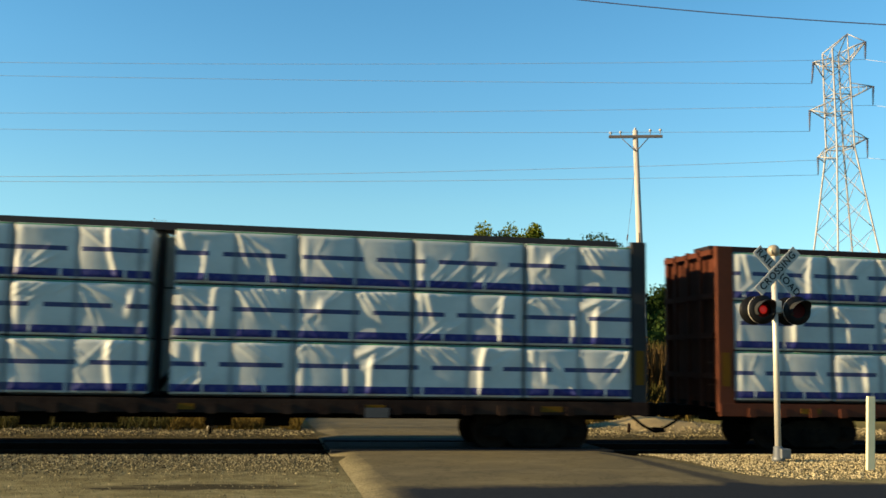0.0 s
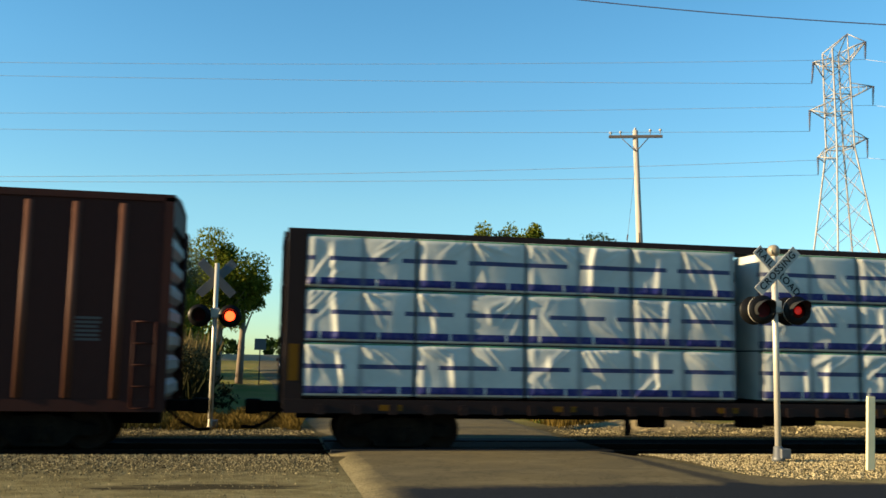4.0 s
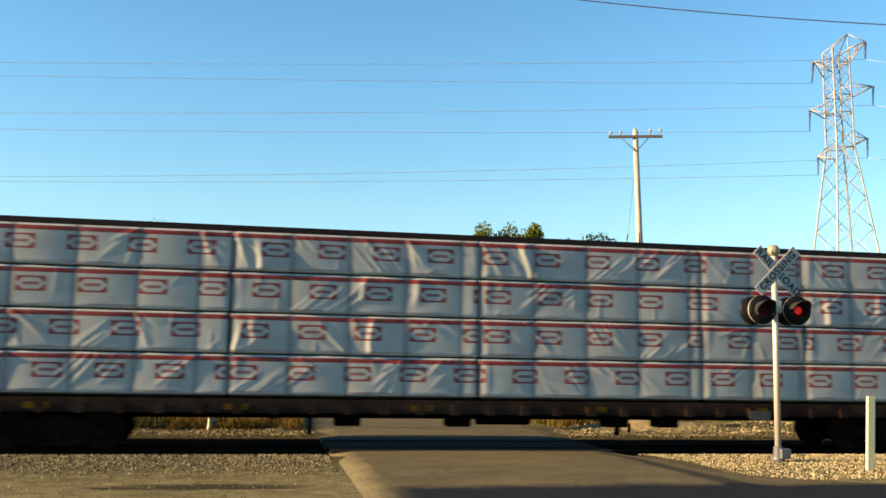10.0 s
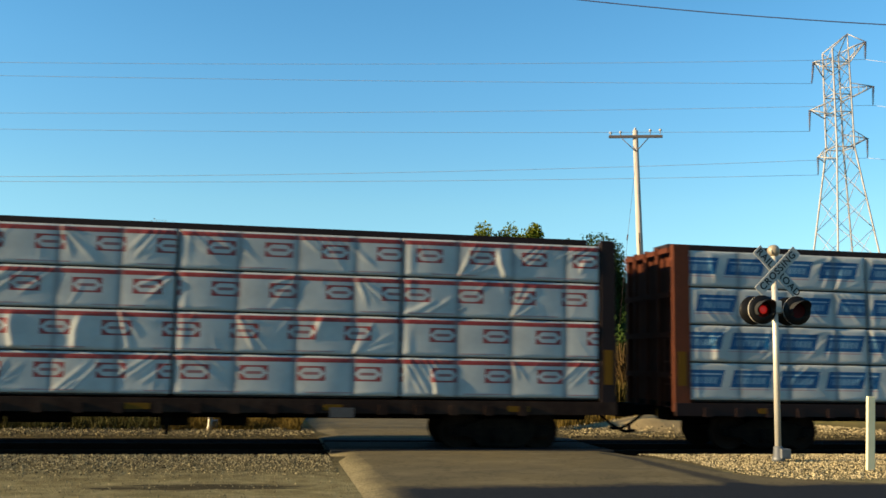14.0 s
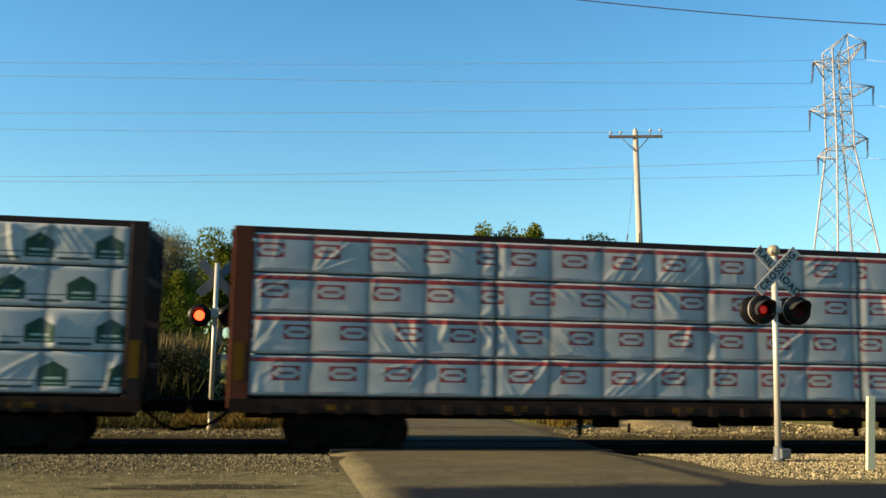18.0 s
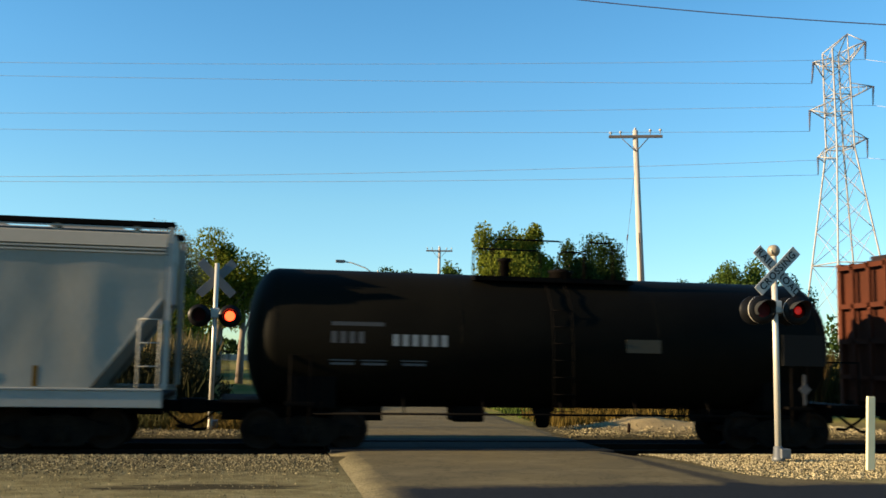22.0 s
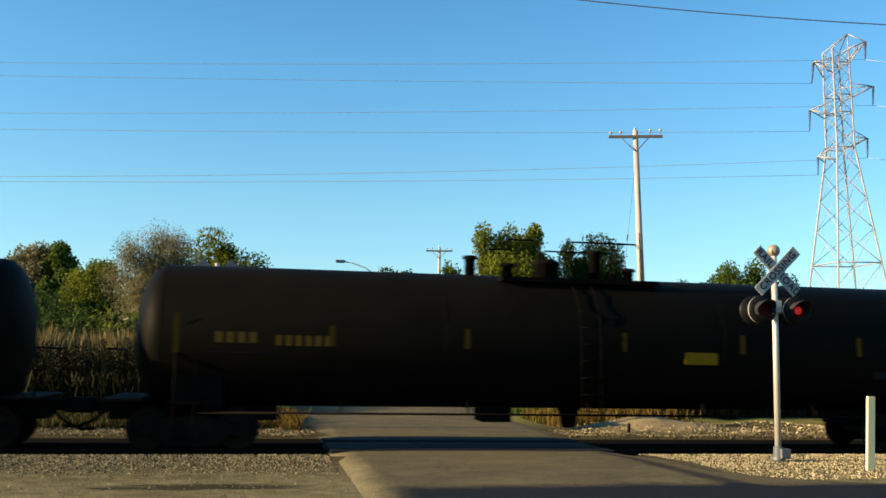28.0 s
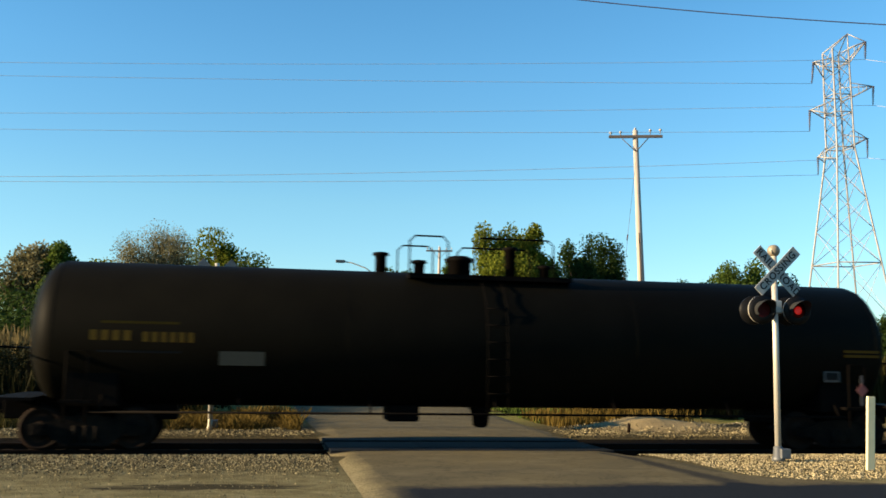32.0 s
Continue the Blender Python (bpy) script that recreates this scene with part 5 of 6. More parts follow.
def bundle_mesh(length, height, kind, variant, near=True):
    key = (round(length, 2), height, kind, variant if near else -1)
    if key in BUNDLES:
        return BUNDLES[key]
    length = key[0]
    r = random.Random(int(key[0] * 100) * 31 + int(height * 1000) + 977 * variant)
    n, mz = (max(8, int(length / 0.03)), max(9, int(height / 0.034))) if near else (8, 4)
    depth = 1.26
    fans, pleats, lift = {"stripe": (1.0, 0.55, 1.45), "red": (0.6, 0.14, 0.9), "blue": (0.6, 0.12, 0.85), "green": (0.6, 0.22, 0.95)}[kind]
    gx_, gz_ = np.meshgrid(np.linspace(0, length, n + 1), np.linspace(0, height, mz + 1))
    # film drawn tight over the straps, a little slack between them
    disp = 0.013 * np.abs(np.sin(np.pi * gx_ / 1.2)) ** 0.5

    def fold(cx, cz, ang, run, w, h_, spread):
        """One straight tension fold from a pinned point, at ang from the upright, growing wider away from it."""
        dx, dz = gx_ - cx, gz_ - cz
        al = dx * math.sin(ang) + dz * math.cos(ang)
        ac = dx * math.cos(ang) - dz * math.sin(ang)
        wide = w * (1 + spread * np.clip(al, 0, 1.5))
        return h_ * np.exp(-(ac / wide) ** 2) * np.clip(al / 0.08, 0, 1) * np.clip((run - al) / (0.35 * run), 0, 1)

    def pleat(cx, w, h_, lean, z0, z1):
        """A broad slack billow that leans and dies away up and down, steep on one side and easing away on the other."""
        q = gx_ - cx - lean * (gz_ / height - 0.5) - 0.03 * np.sin(5 * gz_ / height + cx)
        up_ = np.clip((gz_ / height - z0) / 0.3, 0, 1) * np.clip((z1 - gz_ / height) / 0.3, 0, 1)
        return h_ * up_ * np.where(q < 0, np.exp(-(q / (0.6 * w)) ** 2), np.exp(-(q / (1.5 * w)) ** 2))

    for k in range(int(math.ceil(length / 1.2))):
        x0 = 1.2 * k
        # each cell between straps sags outward by a different amount
        u = np.clip((gx_ - x0) / 1.2, 0, 1)
        sag = r.uniform(0.015, 0.055) if kind == "stripe" else r.uniform(0.0, 0.02)
        disp += sag * np.sin(np.pi * u ** r.uniform(0.6, 1.0)) * (0.8 + 0.2 * np.sin(4 * gz_ / height + r.uniform(0, 6)))
        if r.random() < fans:
            side, up = r.choice((0, 1)), r.random() < 0.7
            sx_, sz_ = (1 if side == 0 else -1), (-1 if up else 1)
            many = r.randint(3, 7)
            tilt = r.uniform(35, 62)
            side_by_side = r.random() < 0.55
            for i in range(many):
                if side_by_side:
                    px, pz, ang = x0 + (0.16 * i if side == 0 else 1.2 - 0.16 * i), (height if up else 0.0), tilt + r.uniform(-5, 5)
                else:
                    px, pz, ang = x0 + (0.0 if side == 0 else 1.2) + r.uniform(-0.04, 0.04), (height if up else 0.0), 14 + 64 * (i + r.uniform(0.1, 0.9)) / many
                way = math.atan2(sx_ * math.sin(radians(ang)), sz_ * math.cos(radians(ang)))
                disp += fold(px, pz, way, r.uniform(0.45, 1.15), r.uniform(0.018, 0.036) * (1.25 if kind == "stripe" else 1.0), r.uniform(0.007, 0.02) * lift, r.uniform(0.2, 0.9))
        if r.random() < pleats:
            disp += pleat(x0 + r.uniform(0.1, 1.1), r.uniform(0.06, 0.13), r.uniform(0.022, 0.05) * lift, r.uniform(-0.22, 0.22), r.uniform(-0.4, 0.35), r.uniform(0.65, 1.4))
        for _ in range(2):
            disp += fold(x0 + r.uniform(0, 1.2), r.choice((0.0, height)), r.choice((0, math.pi)) + r.uniform(-0.9, 0.9), r.uniform(0.2, 0.7), r.uniform(0.015, 0.03), r.uniform(0.003, 0.009) * lift, 0.5)
    # the slack ends of the wrap belly out at the joints
    disp += 0.013 * lift * np.exp(-((gx_ - 0.16) / 0.09) ** 2) * (0.6 + 0.4 * np.sin(5 * gz_ + variant))
    disp += 0.012 * lift * np.exp(-(gz_ / (0.1 * height)) ** 2) * (0.5 + 0.5 * np.sin(7 * gx_ + variant * 2))
    disp *= np.minimum(1.0, np.minimum(14 * gz_ / height, 14 * (1 - gz_ / height))) * np.minimum(1.0, np.minimum(gx_ / 0.08, (length - gx_) / 0.08))
    vs = np.stack([gx_, 0.05 - disp, gz_], -1).reshape(-1, 3).tolist()
    fs = []
    w = n + 1
    for j in range(mz):
        for i in range(n):
            fs.append((j * w + i, j * w + i + 1, (j + 1) * w + i + 1, (j + 1) * w + i))
    front = list(range(w)), [j * w + n for j in range(mz + 1)], [mz * w + i for i in range(n, -1, -1)], [j * w for j in range(mz, -1, -1)]
    base = len(vs)
    vs += [(0, depth, 0), (length, depth, 0), (length, depth, height), (0, depth, height)]
    fs.append((base + 1, base, base + 3, base + 2))
    for (line, a, b) in zip(front, (0, 1, 2, 3), (1, 2, 3, 0)):
        fs.append(tuple([base + a, base + b] + line[::-1]))
    me = bpy.data.meshes.new("wrapped_bundle")
    me.from_pydata(vs, [], fs)
    me.polygons.foreach_set("use_smooth", [True] * (n * mz) + [False] * (len(fs) - n * mz))
    me.materials.append(WRAPS[kind])
    BUNDLES[key] = me
    return me


BATTENS = {}


def lumber_car(left, right, paint, kind, runs, label, load_label, rows=4, sill=RUST):
    car, half = rail_car("lumber_flat_car", left, right, label, "freight car", 2.45, "lumber flat cars of the train")
    mid = (left + right) / 2
    part("deck", box(B(), -half + 0.05, half - 0.05, -1.36, 1.36, 0.86, 1.0), STEEL_DARK, car)
    for y in (-1.4, 1.4):
        bm = box(B(), -half, half, y - 0.04, y + 0.04, 0.72, 1.0)
        for i in range(int(half / 0.75) * 2 - 1):
            x = -half + 0.75 * (i + 1)
            box(bm, x - 0.09, x + 0.09, y - 0.07, y + 0.07, 0.7, 0.9)
        part("side_sill", bm, sill, car)
    part("centre_sill", box(B(), -half + 0.3, half - 0.3, -0.3, 0.3, 0.55, 0.88), STEEL_DARK, car)
    for x in (-3.4, -1.0, 2.6, 3.8):
        part("brake_gear", box(B(), x - 0.28, x + 0.28, -0.9, -0.5, 0.42, 0.78, 0.04), STEEL_DARK, car)
    part("brake_cylinder", tube(B(), (-0.6, -0.75, 0.62), (0.6, -0.75, 0.62), 0.16, 0.16, 12), STEEL_DARK, car)
    for x in (-half * 0.36, half * 0.21):
        part("cut_lever", box(B(), x - 0.05, x + 0.05, -1.3, -1.2, 0.28, 0.72), STEEL_DARK, car)
    # centre beam: top chord, posts and diagonals
    bm = box(B(), -half + 0.3, half - 0.3, -0.42, 0.42, 4.5, 4.66)
    part("top_chord", bm, DARK_RED if paint is RUST else paint, car)
    n = 9
    for i in range(n + 1):
        x = -half + 0.6 + (2 * half - 1.2) * i / n
        part("beam_post", box(B(), x - 0.07, x + 0.07, -0.1, 0.1, 1.0, 4.5), paint, car)
        if i < n:
            x2 = x + (2 * half - 1.2) / n
            zs = (1.1, 4.4) if i % 2 else (4.4, 1.1)
            part("beam_diagonal", tube(B(), (x, 0, zs[0]), (x2, 0, zs[1]), 0.07, 0.07, 6), paint, car)
    # bulkheads with ribs on the outer face
    for s in (-1, 1):
        x = s * (half - 0.16)
        # right-hand ends are coloured dark red for facing away from the sun
        end = DARK_RED if s > 0 and paint is RUST else paint
        face = RUST_SHADED if end is RUST else end
        bh = part("bulkhead", box(B(), x - 0.05, x + 0.05, -1.33, 1.33, 0.86, 4.5), face, car)
        for y in (-1.33, 1.33):
            part("bulkhead_post", box(B(), s * half - 0.19 - 0.16 * s, s * half + 0.19 - 0.16 * s - 0.03 * s, y - 0.07, y + 0.07, 0.8, 4.53, 0.02), end, bh)
        for y in (-0.66, 0, 0.66):
            part("bulkhead_rib", box(B(), s * half - 0.1, s * half - 0.02, y - 0.06, y + 0.06, 0.9, 4.5), face, bh)
        for z in (1.6, 2.5, 3.4, 4.4):
            part("bulkhead_rib", box(B(), s * half - 0.1, s * half - 0.04, -1.28, 1.28, z - 0.06, z + 0.06), face, bh)
        flag(car, s * (half - 0.17), 1.75, -1.405, 0.2, 0.75)
        ladder(car, s * (half + 0.03), -1.1, 0.9, 2.4, end, 0.4, "y")
    for i in range(6):
        x = -half + 2.2 + i * (2 * half - 4.4) / 5
        part("reflector", box(B(), x - 0.24, x + 0.24, -1.452, -1.444, 0.78, 0.9), YELLOW, car, "yellow reflector strip")
    part("stencil", box(B(), half - 6.2, half - 5.7, -1.476, -1.47, 0.64, 0.84), STENCIL_DIM, car, "faded white stencilled panel")
    # the load
    hgt = 3.36 / rows
    half_runs, shift = 0, 0.0
    if kind == "stripe":   # far-side packs are shifted to close the gap in the camera's view
        half_runs = 1 + max(range(len(runs) - 1), key=lambda i: runs[i + 1][0] - runs[i][1])
        shift = runs[half_runs][0] - runs[half_runs - 1][1]
    gap = 0.035
    for j in range(rows):
        for q, (a, b) in enumerate(runs):
            rj = random.Random(int(a * 10) + j * 7)
            aa, bb = a + rj.uniform(0, 0.02), b
            ln = math.floor((bb - aa) * 20) / 20
            for side in (0, 1):
                me = bundle_mesh(ln, round(hgt - gap, 3), kind, (j * 3 + q * 2 + int(-left)) % 7, side == 0)
                z = 1.04 + j * hgt + gap
                m = pose(aa, -1.43, z) if side == 0 else pose(aa + ln + (shift if q < half_runs else 0), 1.43, z, 0, 0, 180)
                bd = tagged(new("wrapped_pack", me), load_label, "lumber bundle", "wrapped lumber on the flat cars")
                bd.matrix_basis = m
                MOVERS.append((bd, m))
                k = (ln, rows)
                if k not in BATTENS:
                    # one full-length strip fills the gap and carries its shade as colour
                    BATTENS[k] = to_mesh("batten", box(B(), 0.05, ln - 0.05, 0.08, 1.2, -gap, 0.0), TIMBER)
                part("batten", BATTENS[k], TIMBER, bd)


def runs_of(*cuts):
    return [(a, b) for a, b in zip(cuts, cuts[1:])]


STR_L = "white plastic lumber bundle with dark blue stripes"
RED_L = "white plastic lumber bundle with red printed boxes"
BLU_L = "white plastic lumber bundle with blue printed panels"
GRN_L = "white plastic lumber bundle with dark green printed marks"
lumber_car(9.99, 33.3, RUST, "stripe", runs_of(10.35, 12.8, 15.2, 17.7, 20.1, 22.5) + runs_of(22.9, 25.4, 27.8, 30.3, 32.9), "oxide red centre-beam flat car with wrapped lumber", STR_L, 3)
lumber_car(-15.25, 8.28, DARK_END, "stripe", runs_of(-14.9, -12.33, -9.93, -7.42, -4.94, -2.28) + runs_of(-1.86, 0.6, 3.05, 5.5, 7.93), "dark grey centre-beam flat car with wrapped lumber", STR_L, 3, SILL_BROWN)
lumber_car(-40.1, -16.81, DARK_RED, "stripe", runs_of(-39.75, -37.4, -35.0, -32.58, -30.1) + runs_of(-29.45, -27.0, -24.5, -22.05, -19.6, -17.15), "dark red centre-beam flat car with wrapped lumber", STR_L, 3, DARK_RED)
lumber_car(-107.8, -84.42, DARK_RED, "red", runs_of(-107.45, -102.0, -96.8, -91.72, -89.19, -84.75), "dark red centre-beam flat car with wrapped lumber", RED_L, 4, SILL_BROWN)
lumber_car(-132.87, -109.49, RUST, "blue", runs_of(-132.52, -128.08, -123.51, -119.21) + runs_of(-118.6, -114.2, -109.85), "dark red centre-beam flat car with wrapped lumber", BLU_L, 4, DARK_RED)
lumber_car(-158.1, -134.25, RUST, "red", runs_of(-157.7, -153.0, -148.3, -143.6, -139.0, -134.6), "rusty red centre-beam flat car with wrapped lumber", RED_L, 4, SILL_BROWN)
lumber_car(-183.0, -159.68, RUST, "red", runs_of(-182.62, -177.47, -172.6, -168.8, -164.9, -162.57, -160.03), "dark red centre-beam flat car with wrapped lumber", RED_L, 4, SILL_BROWN)
lumber_car(-208.0, -184.7, RUST, "green", runs_of(-207.69, -203.83, -200.07, -195.21, -190.2, -185.05), "red-brown centre-beam flat car with wrapped lumber", GRN_L, 4, SILL_BROWN)


# ---- box cars ----
def hat(x, half, y, depth, z0, z1):
    """A pressed rib with a rounded back."""
    bm = B()
    ends = []
    prof = [(-half, 0), (-half * 0.72, -depth * 0.75), (-half * 0.3, -depth), (half * 0.3, -depth), (half * 0.72, -depth * 0.75), (half, 0)]
    for z in (z0, z1):
        ends.append([bm.verts.new((x + a, y + b, z)) for a, b in prof])
    for i in range(5):
        f = bm.faces.new((ends[0][i], ends[0][i + 1], ends[1][i + 1], ends[1][i]))
        f.smooth = True
    bm.faces.new(ends[0])
    bm.faces.new(ends[1])
    return bm


def box_car(left, right, paint, rib_paint, label, spray, door0, door1, ribs, roof0, roof1):
    car, half = rail_car("box_car", left, right, label, "freight car", 2.4, "box cars of the train")
    mid = (left + right) / 2
    L = lambda s0: s0 - mid
    W, top = 1.44, 5.08
    body = part("body", box(B(), -half + 0.12, half - 0.12, -W, W, 0.86, top - 0.02, 0.01), paint, car)
    for y in (-W, W):
        part("side_sill", box(B(), -half, half, y - 0.03, y + 0.03, 0.72, 0.95), paint, car)
        part("top_rail", box(B(), -half, half, y - 0.04, y + 0.04, top - 0.14, top), paint, car)
    part("side_skirt", prism(B(), [(L(door0) - 2.6, 0.74), (L(door0) - 1.6, 0.58), (L(door1) + 1.6, 0.58), (L(door1) + 2.6, 0.74)], -W - 0.02, -W + 0.03), paint, car)
    part("centre_sill", box(B(), -half + 0.2, half - 0.2, -0.3, 0.3, 0.42, 0.86), STEEL_DARK, car)
    for x in (-3.6, -1.2, 2.4, 4.4):
        part("cross_bearer", box(B(), x - 0.08, x + 0.08, -1.2, 1.2, 0.56, 0.85, 0.02), STEEL_DARK, car)
    part("brake_cylinder", tube(B(), (-2.4, -0.7, 0.55), (-1.5, -0.7, 0.55), 0.17, 0.17, 12), STEEL_DARK, car)
    part("air_reservoir", tube(B(), (0.6, -0.75, 0.58), (1.9, -0.75, 0.58), 0.2, 0.2, 12), STEEL_DARK, car)
    part("brake_rod", tube(B(), (-half + 2.6, -0.6, 0.5), (half - 2.6, -0.6, 0.46), 0.025, 0.025, 6), STEEL_DARK, car)
    roof = prism(B(), [(-W - 0.03, top), (0, top + 0.11), (W + 0.03, top), (W + 0.03, top - 0.03), (-W - 0.03, top - 0.03)], -half, half)
    roof.transform(Matrix.Rotation(radians(90), 4, "Z"))
    part("roof", roof, paint, car)
    part("roof_edge", box(B(), L(roof0), L(roof1), -W - 0.07, -W + 0.1, top - 0.02, top + 0.025), paint, car)
    for x in ribs:
        x = L(x)
        part("side_rib", hat(x, 0.09, -W, 0.055, 0.98, top - 0.22), rib_paint, car)
    # corrugated ends; the top panel is bare sheet
    for s in (-1, 1):
        for k in range(7):
            z = 1.15 + 0.5 * k
            x = s * (half - 0.12)
            bm = prism(B(), [(x, z - 0.2), (x + s * 0.1, z - 0.09), (x + s * 0.1, z + 0.09), (x, z + 0.2)], -W + 0.08, W - 0.08)
            part("end_corrugation", bm, END_SHEET if s > 0 else paint, car)
        part("end_top", box(B(), *sorted((s * (half - 0.13), s * (half - 0.02))), -W, W, 4.5, top - 0.04), GALV if s < 0 else paint, car, "bare pale sheet")
        for y in (-W, W):
            part("corner_post", box(B(), s * half - 0.09 - 0.09 * s, s * half + 0.09 - 0.09 * s, y - 0.04, y + 0.04, 0.8, top - 0.06), paint, car)
        ladder(car, s * (half - 0.45), -W - 0.05, 0.8, 2.5, paint)
        ladder(car, s * (half + 0.06), 1.1, 0.9, 4.6, paint, 0.42, "y")
    # two plug doors with bars and locking rods
    d0, d1 = L(door0), L(door1)
    dm = (d0 + d1) / 2
    for a, b in ((d0, dm), (dm, d1)):
        door = part("door", box(B(), a + 0.04, b - 0.04, -W - 0.06, -W, 1.0, top - 0.3, 0.015), paint, car)
        for z in (2.38, 3.62):
            part("door_beam", box(B(), a + 0.08, b - 0.08, -W - 0.1, -W - 0.05, z - 0.035, z + 0.035), paint, door)
        for x in [d0 + q for q in (0.37, 1.83, 2.9, 4.27) if a < d0 + q < b]:
            part("door_rib", hat(x, 0.075, -W - 0.05, 0.05, 1.05, top - 0.36), rib_paint, door)
        for x in [d0 + q for q in (-0.02, 2.22, 4.7) if a - 0.1 < d0 + q < b]:
            part("locking_rod", tube(B(), (x, -W - 0.1, 1.0), (x, -W - 0.1, top - 0.4), 0.035, 0.035, 8), rib_paint, door)
            for z in (1.2, 1.9, 2.9, 4.0):
                part("rod_bracket", box(B(), x - 0.07, x + 0.07, -W - 0.12, -W - 0.05, z - 0.04, z + 0.04, 0.008), paint, door)
        part("door_handle", box(B(), (a + b) / 2 - 0.25, (a + b) / 2 + 0.25, -W - 0.15, -W - 0.11, 2.0, 2.06), paint, door)
        part("lock_box", box(B(), (a + b) / 2 - 0.12, (a + b) / 2 + 0.1, -W - 0.1, -W - 0.05, 2.3, 2.5, 0.01), rib_paint, door)
        for x, z, w in ((a + 0.85, 2.08, 0.2), (a + 0.95, 1.66, 0.14), (a + 0.7, 2.92, 0.3)):
            part("stencil", box(B(), x - w / 2, x + w / 2, -W - 0.068, -W - 0.06, z - 0.09, z + 0.09, 0.002), STENCIL_DIM, door, "small pale door notice")
    for z in (0.98, top - 0.3):
        part("door_rail", box(B(), d0 - 0.3, d1 + 0.3, -W - 0.12, -W - 0.05, z - 0.03, z + 0.03, 0.008), paint, car)
    for x in (d0 + 1.1, d0 + 3.5):
        bars(car, x, 4.12, (0.95, 1.0, 0.95, 0.7), STENCIL_PALE if spray else STENCIL_DIM, -W - 0.062, height=0.07)
    marks(car, -half + 1.12, 2.58, 3, STENCIL_DIM, -W - 0.004, 0.2, 0.16, "faded white reporting mark")
    marks(car, -half + 1.15, 2.1, 3, STENCIL_PALE, -W - 0.004, 0.24, 0.13, "faded white reporting mark")
    marks(car, -half + 2.0, 2.1, 4, STENCIL_DIM, -W - 0.004, 0.22, 0.11, "faded white reporting mark")
    bars(car, -half + 1.35, 1.68, (0.45, 0.45), STENCIL_DIM, -W - 0.004, height=0.07)
    bars(car, -half + 2.3, 1.68, (0.45, 0.45), STENCIL_DIM, -W - 0.004, height=0.07)
    bars(car, half - 1.6, 2.55, (0.6, 0.6, 0.5, 0.6, 0.55, 0.6), STENCIL_DIM, -W - 0.004, height=0.05)
    for x in (-half + 0.35, -half + 3.1, -half + 6.6, half - 6.6, half - 3.4):
        flag(car, x, 1.55, -W - 0.012, 0.14, 0.5)
    part("reflector", box(B(), -half + 1.05, -half + 1.6, -W - 0.04, -W - 0.032, 0.86, 1.0), YELLOW, car, "yellow reflector strip")
    part("side_band", box(B(), L(ribs[3]) + 0.09, L(ribs[4]) - 0.09, -W - 0.06, -W, 4.45, 4.6), rib_paint, car)
    part("side_band", box(B(), L(ribs[3]) + 0.09, L(ribs[4]) - 0.09, -W - 0.06, -W, 1.6, 1.74), rib_paint, car)
    if spray:
        r = random.Random(4)
        x = -half + 2.5
        while x < half - 2.6:
            w = r.uniform(0.42, 0.85)
            y = -W - 0.064 if d0 - 0.7 < x < d1 + 0.7 else -W - 0.006
            zc, hh = 1.36 + r.uniform(-0.12, 0.12), r.uniform(0.36, 0.56)
            pts = []
            for i in range(22):
                a = 2 * math.pi * i / 22
                k = 1 + 0.28 * math.sin(3 * a + x * 5) * r.uniform(0.5, 1) + r.uniform(-0.12, 0.12)
                pts.append((x + w * 0.6 * k * math.cos(a), max(0.9, zc + hh * k * math.sin(a))))
            part("graffiti_fill", prism(B(), pts, y - 0.006 - r.uniform(0, 0.003), y), r.choice(SPRAY), car, "faded spray paint")
            part("graffiti_line", ribbon(B(), pts[2:18], 0.045, y - 0.012), SPRAY_LINE, car, "black spray outline")
            inner = [(x + 0.25 * w * math.cos(q * 0.9 + x), zc + 0.22 * math.sin(q * 1.3 + x)) for q in range(6)]
            part("graffiti_line", ribbon(B(), inner, 0.03, y - 0.013), SPRAY_LINE, car, "black spray outline")
            if r.random() < 0.6:
                q = x + r.uniform(-0.2, 0.3)
                part("graffiti_fill", prism(B(), [(q, zc - 0.3), (q + 0.2, zc - 0.2), (q + 0.26, zc + 0.25), (q + 0.08, zc + 0.33)], y - 0.016, y - 0.014), r.choice(SPRAY), car, "faded spray paint")
            for _ in range(4):
                cx, cz, tilt = x + r.uniform(-0.5, 0.5) * w, zc + r.uniform(-0.8, 0.8) * hh, r.uniform(0, 3.14)
                arm = [(cx + 0.24 * u * math.cos(tilt + 0.8 * u), max(0.97, cz + 0.24 * u * math.sin(tilt + 0.8 * u))) for u in (-1, -0.5, 0, 0.5, 1)]
                part("graffiti_line", ribbon(B(), arm, r.uniform(0.02, 0.05), y - 0.015 - r.uniform(0, 0.002)), r.choice((SPRAY_LINE, SPRAY_LINE, SPRAY[3], SPRAY[0])), car, "spray stroke")
            x += w * r.uniform(0.75, 1.05)
        for s0 in ribs:
            if -half + 3 < L(s0) < half - 3:
                part("graffiti_fill", box(B(), L(s0) - 0.088, L(s0) + 0.088, -W - 0.097, -W - 0.092, 1.0, 1.0 + r.uniform(0.5, 0.95)), r.choice(SPRAY[1:4]), car, "faded spray paint")
    return car


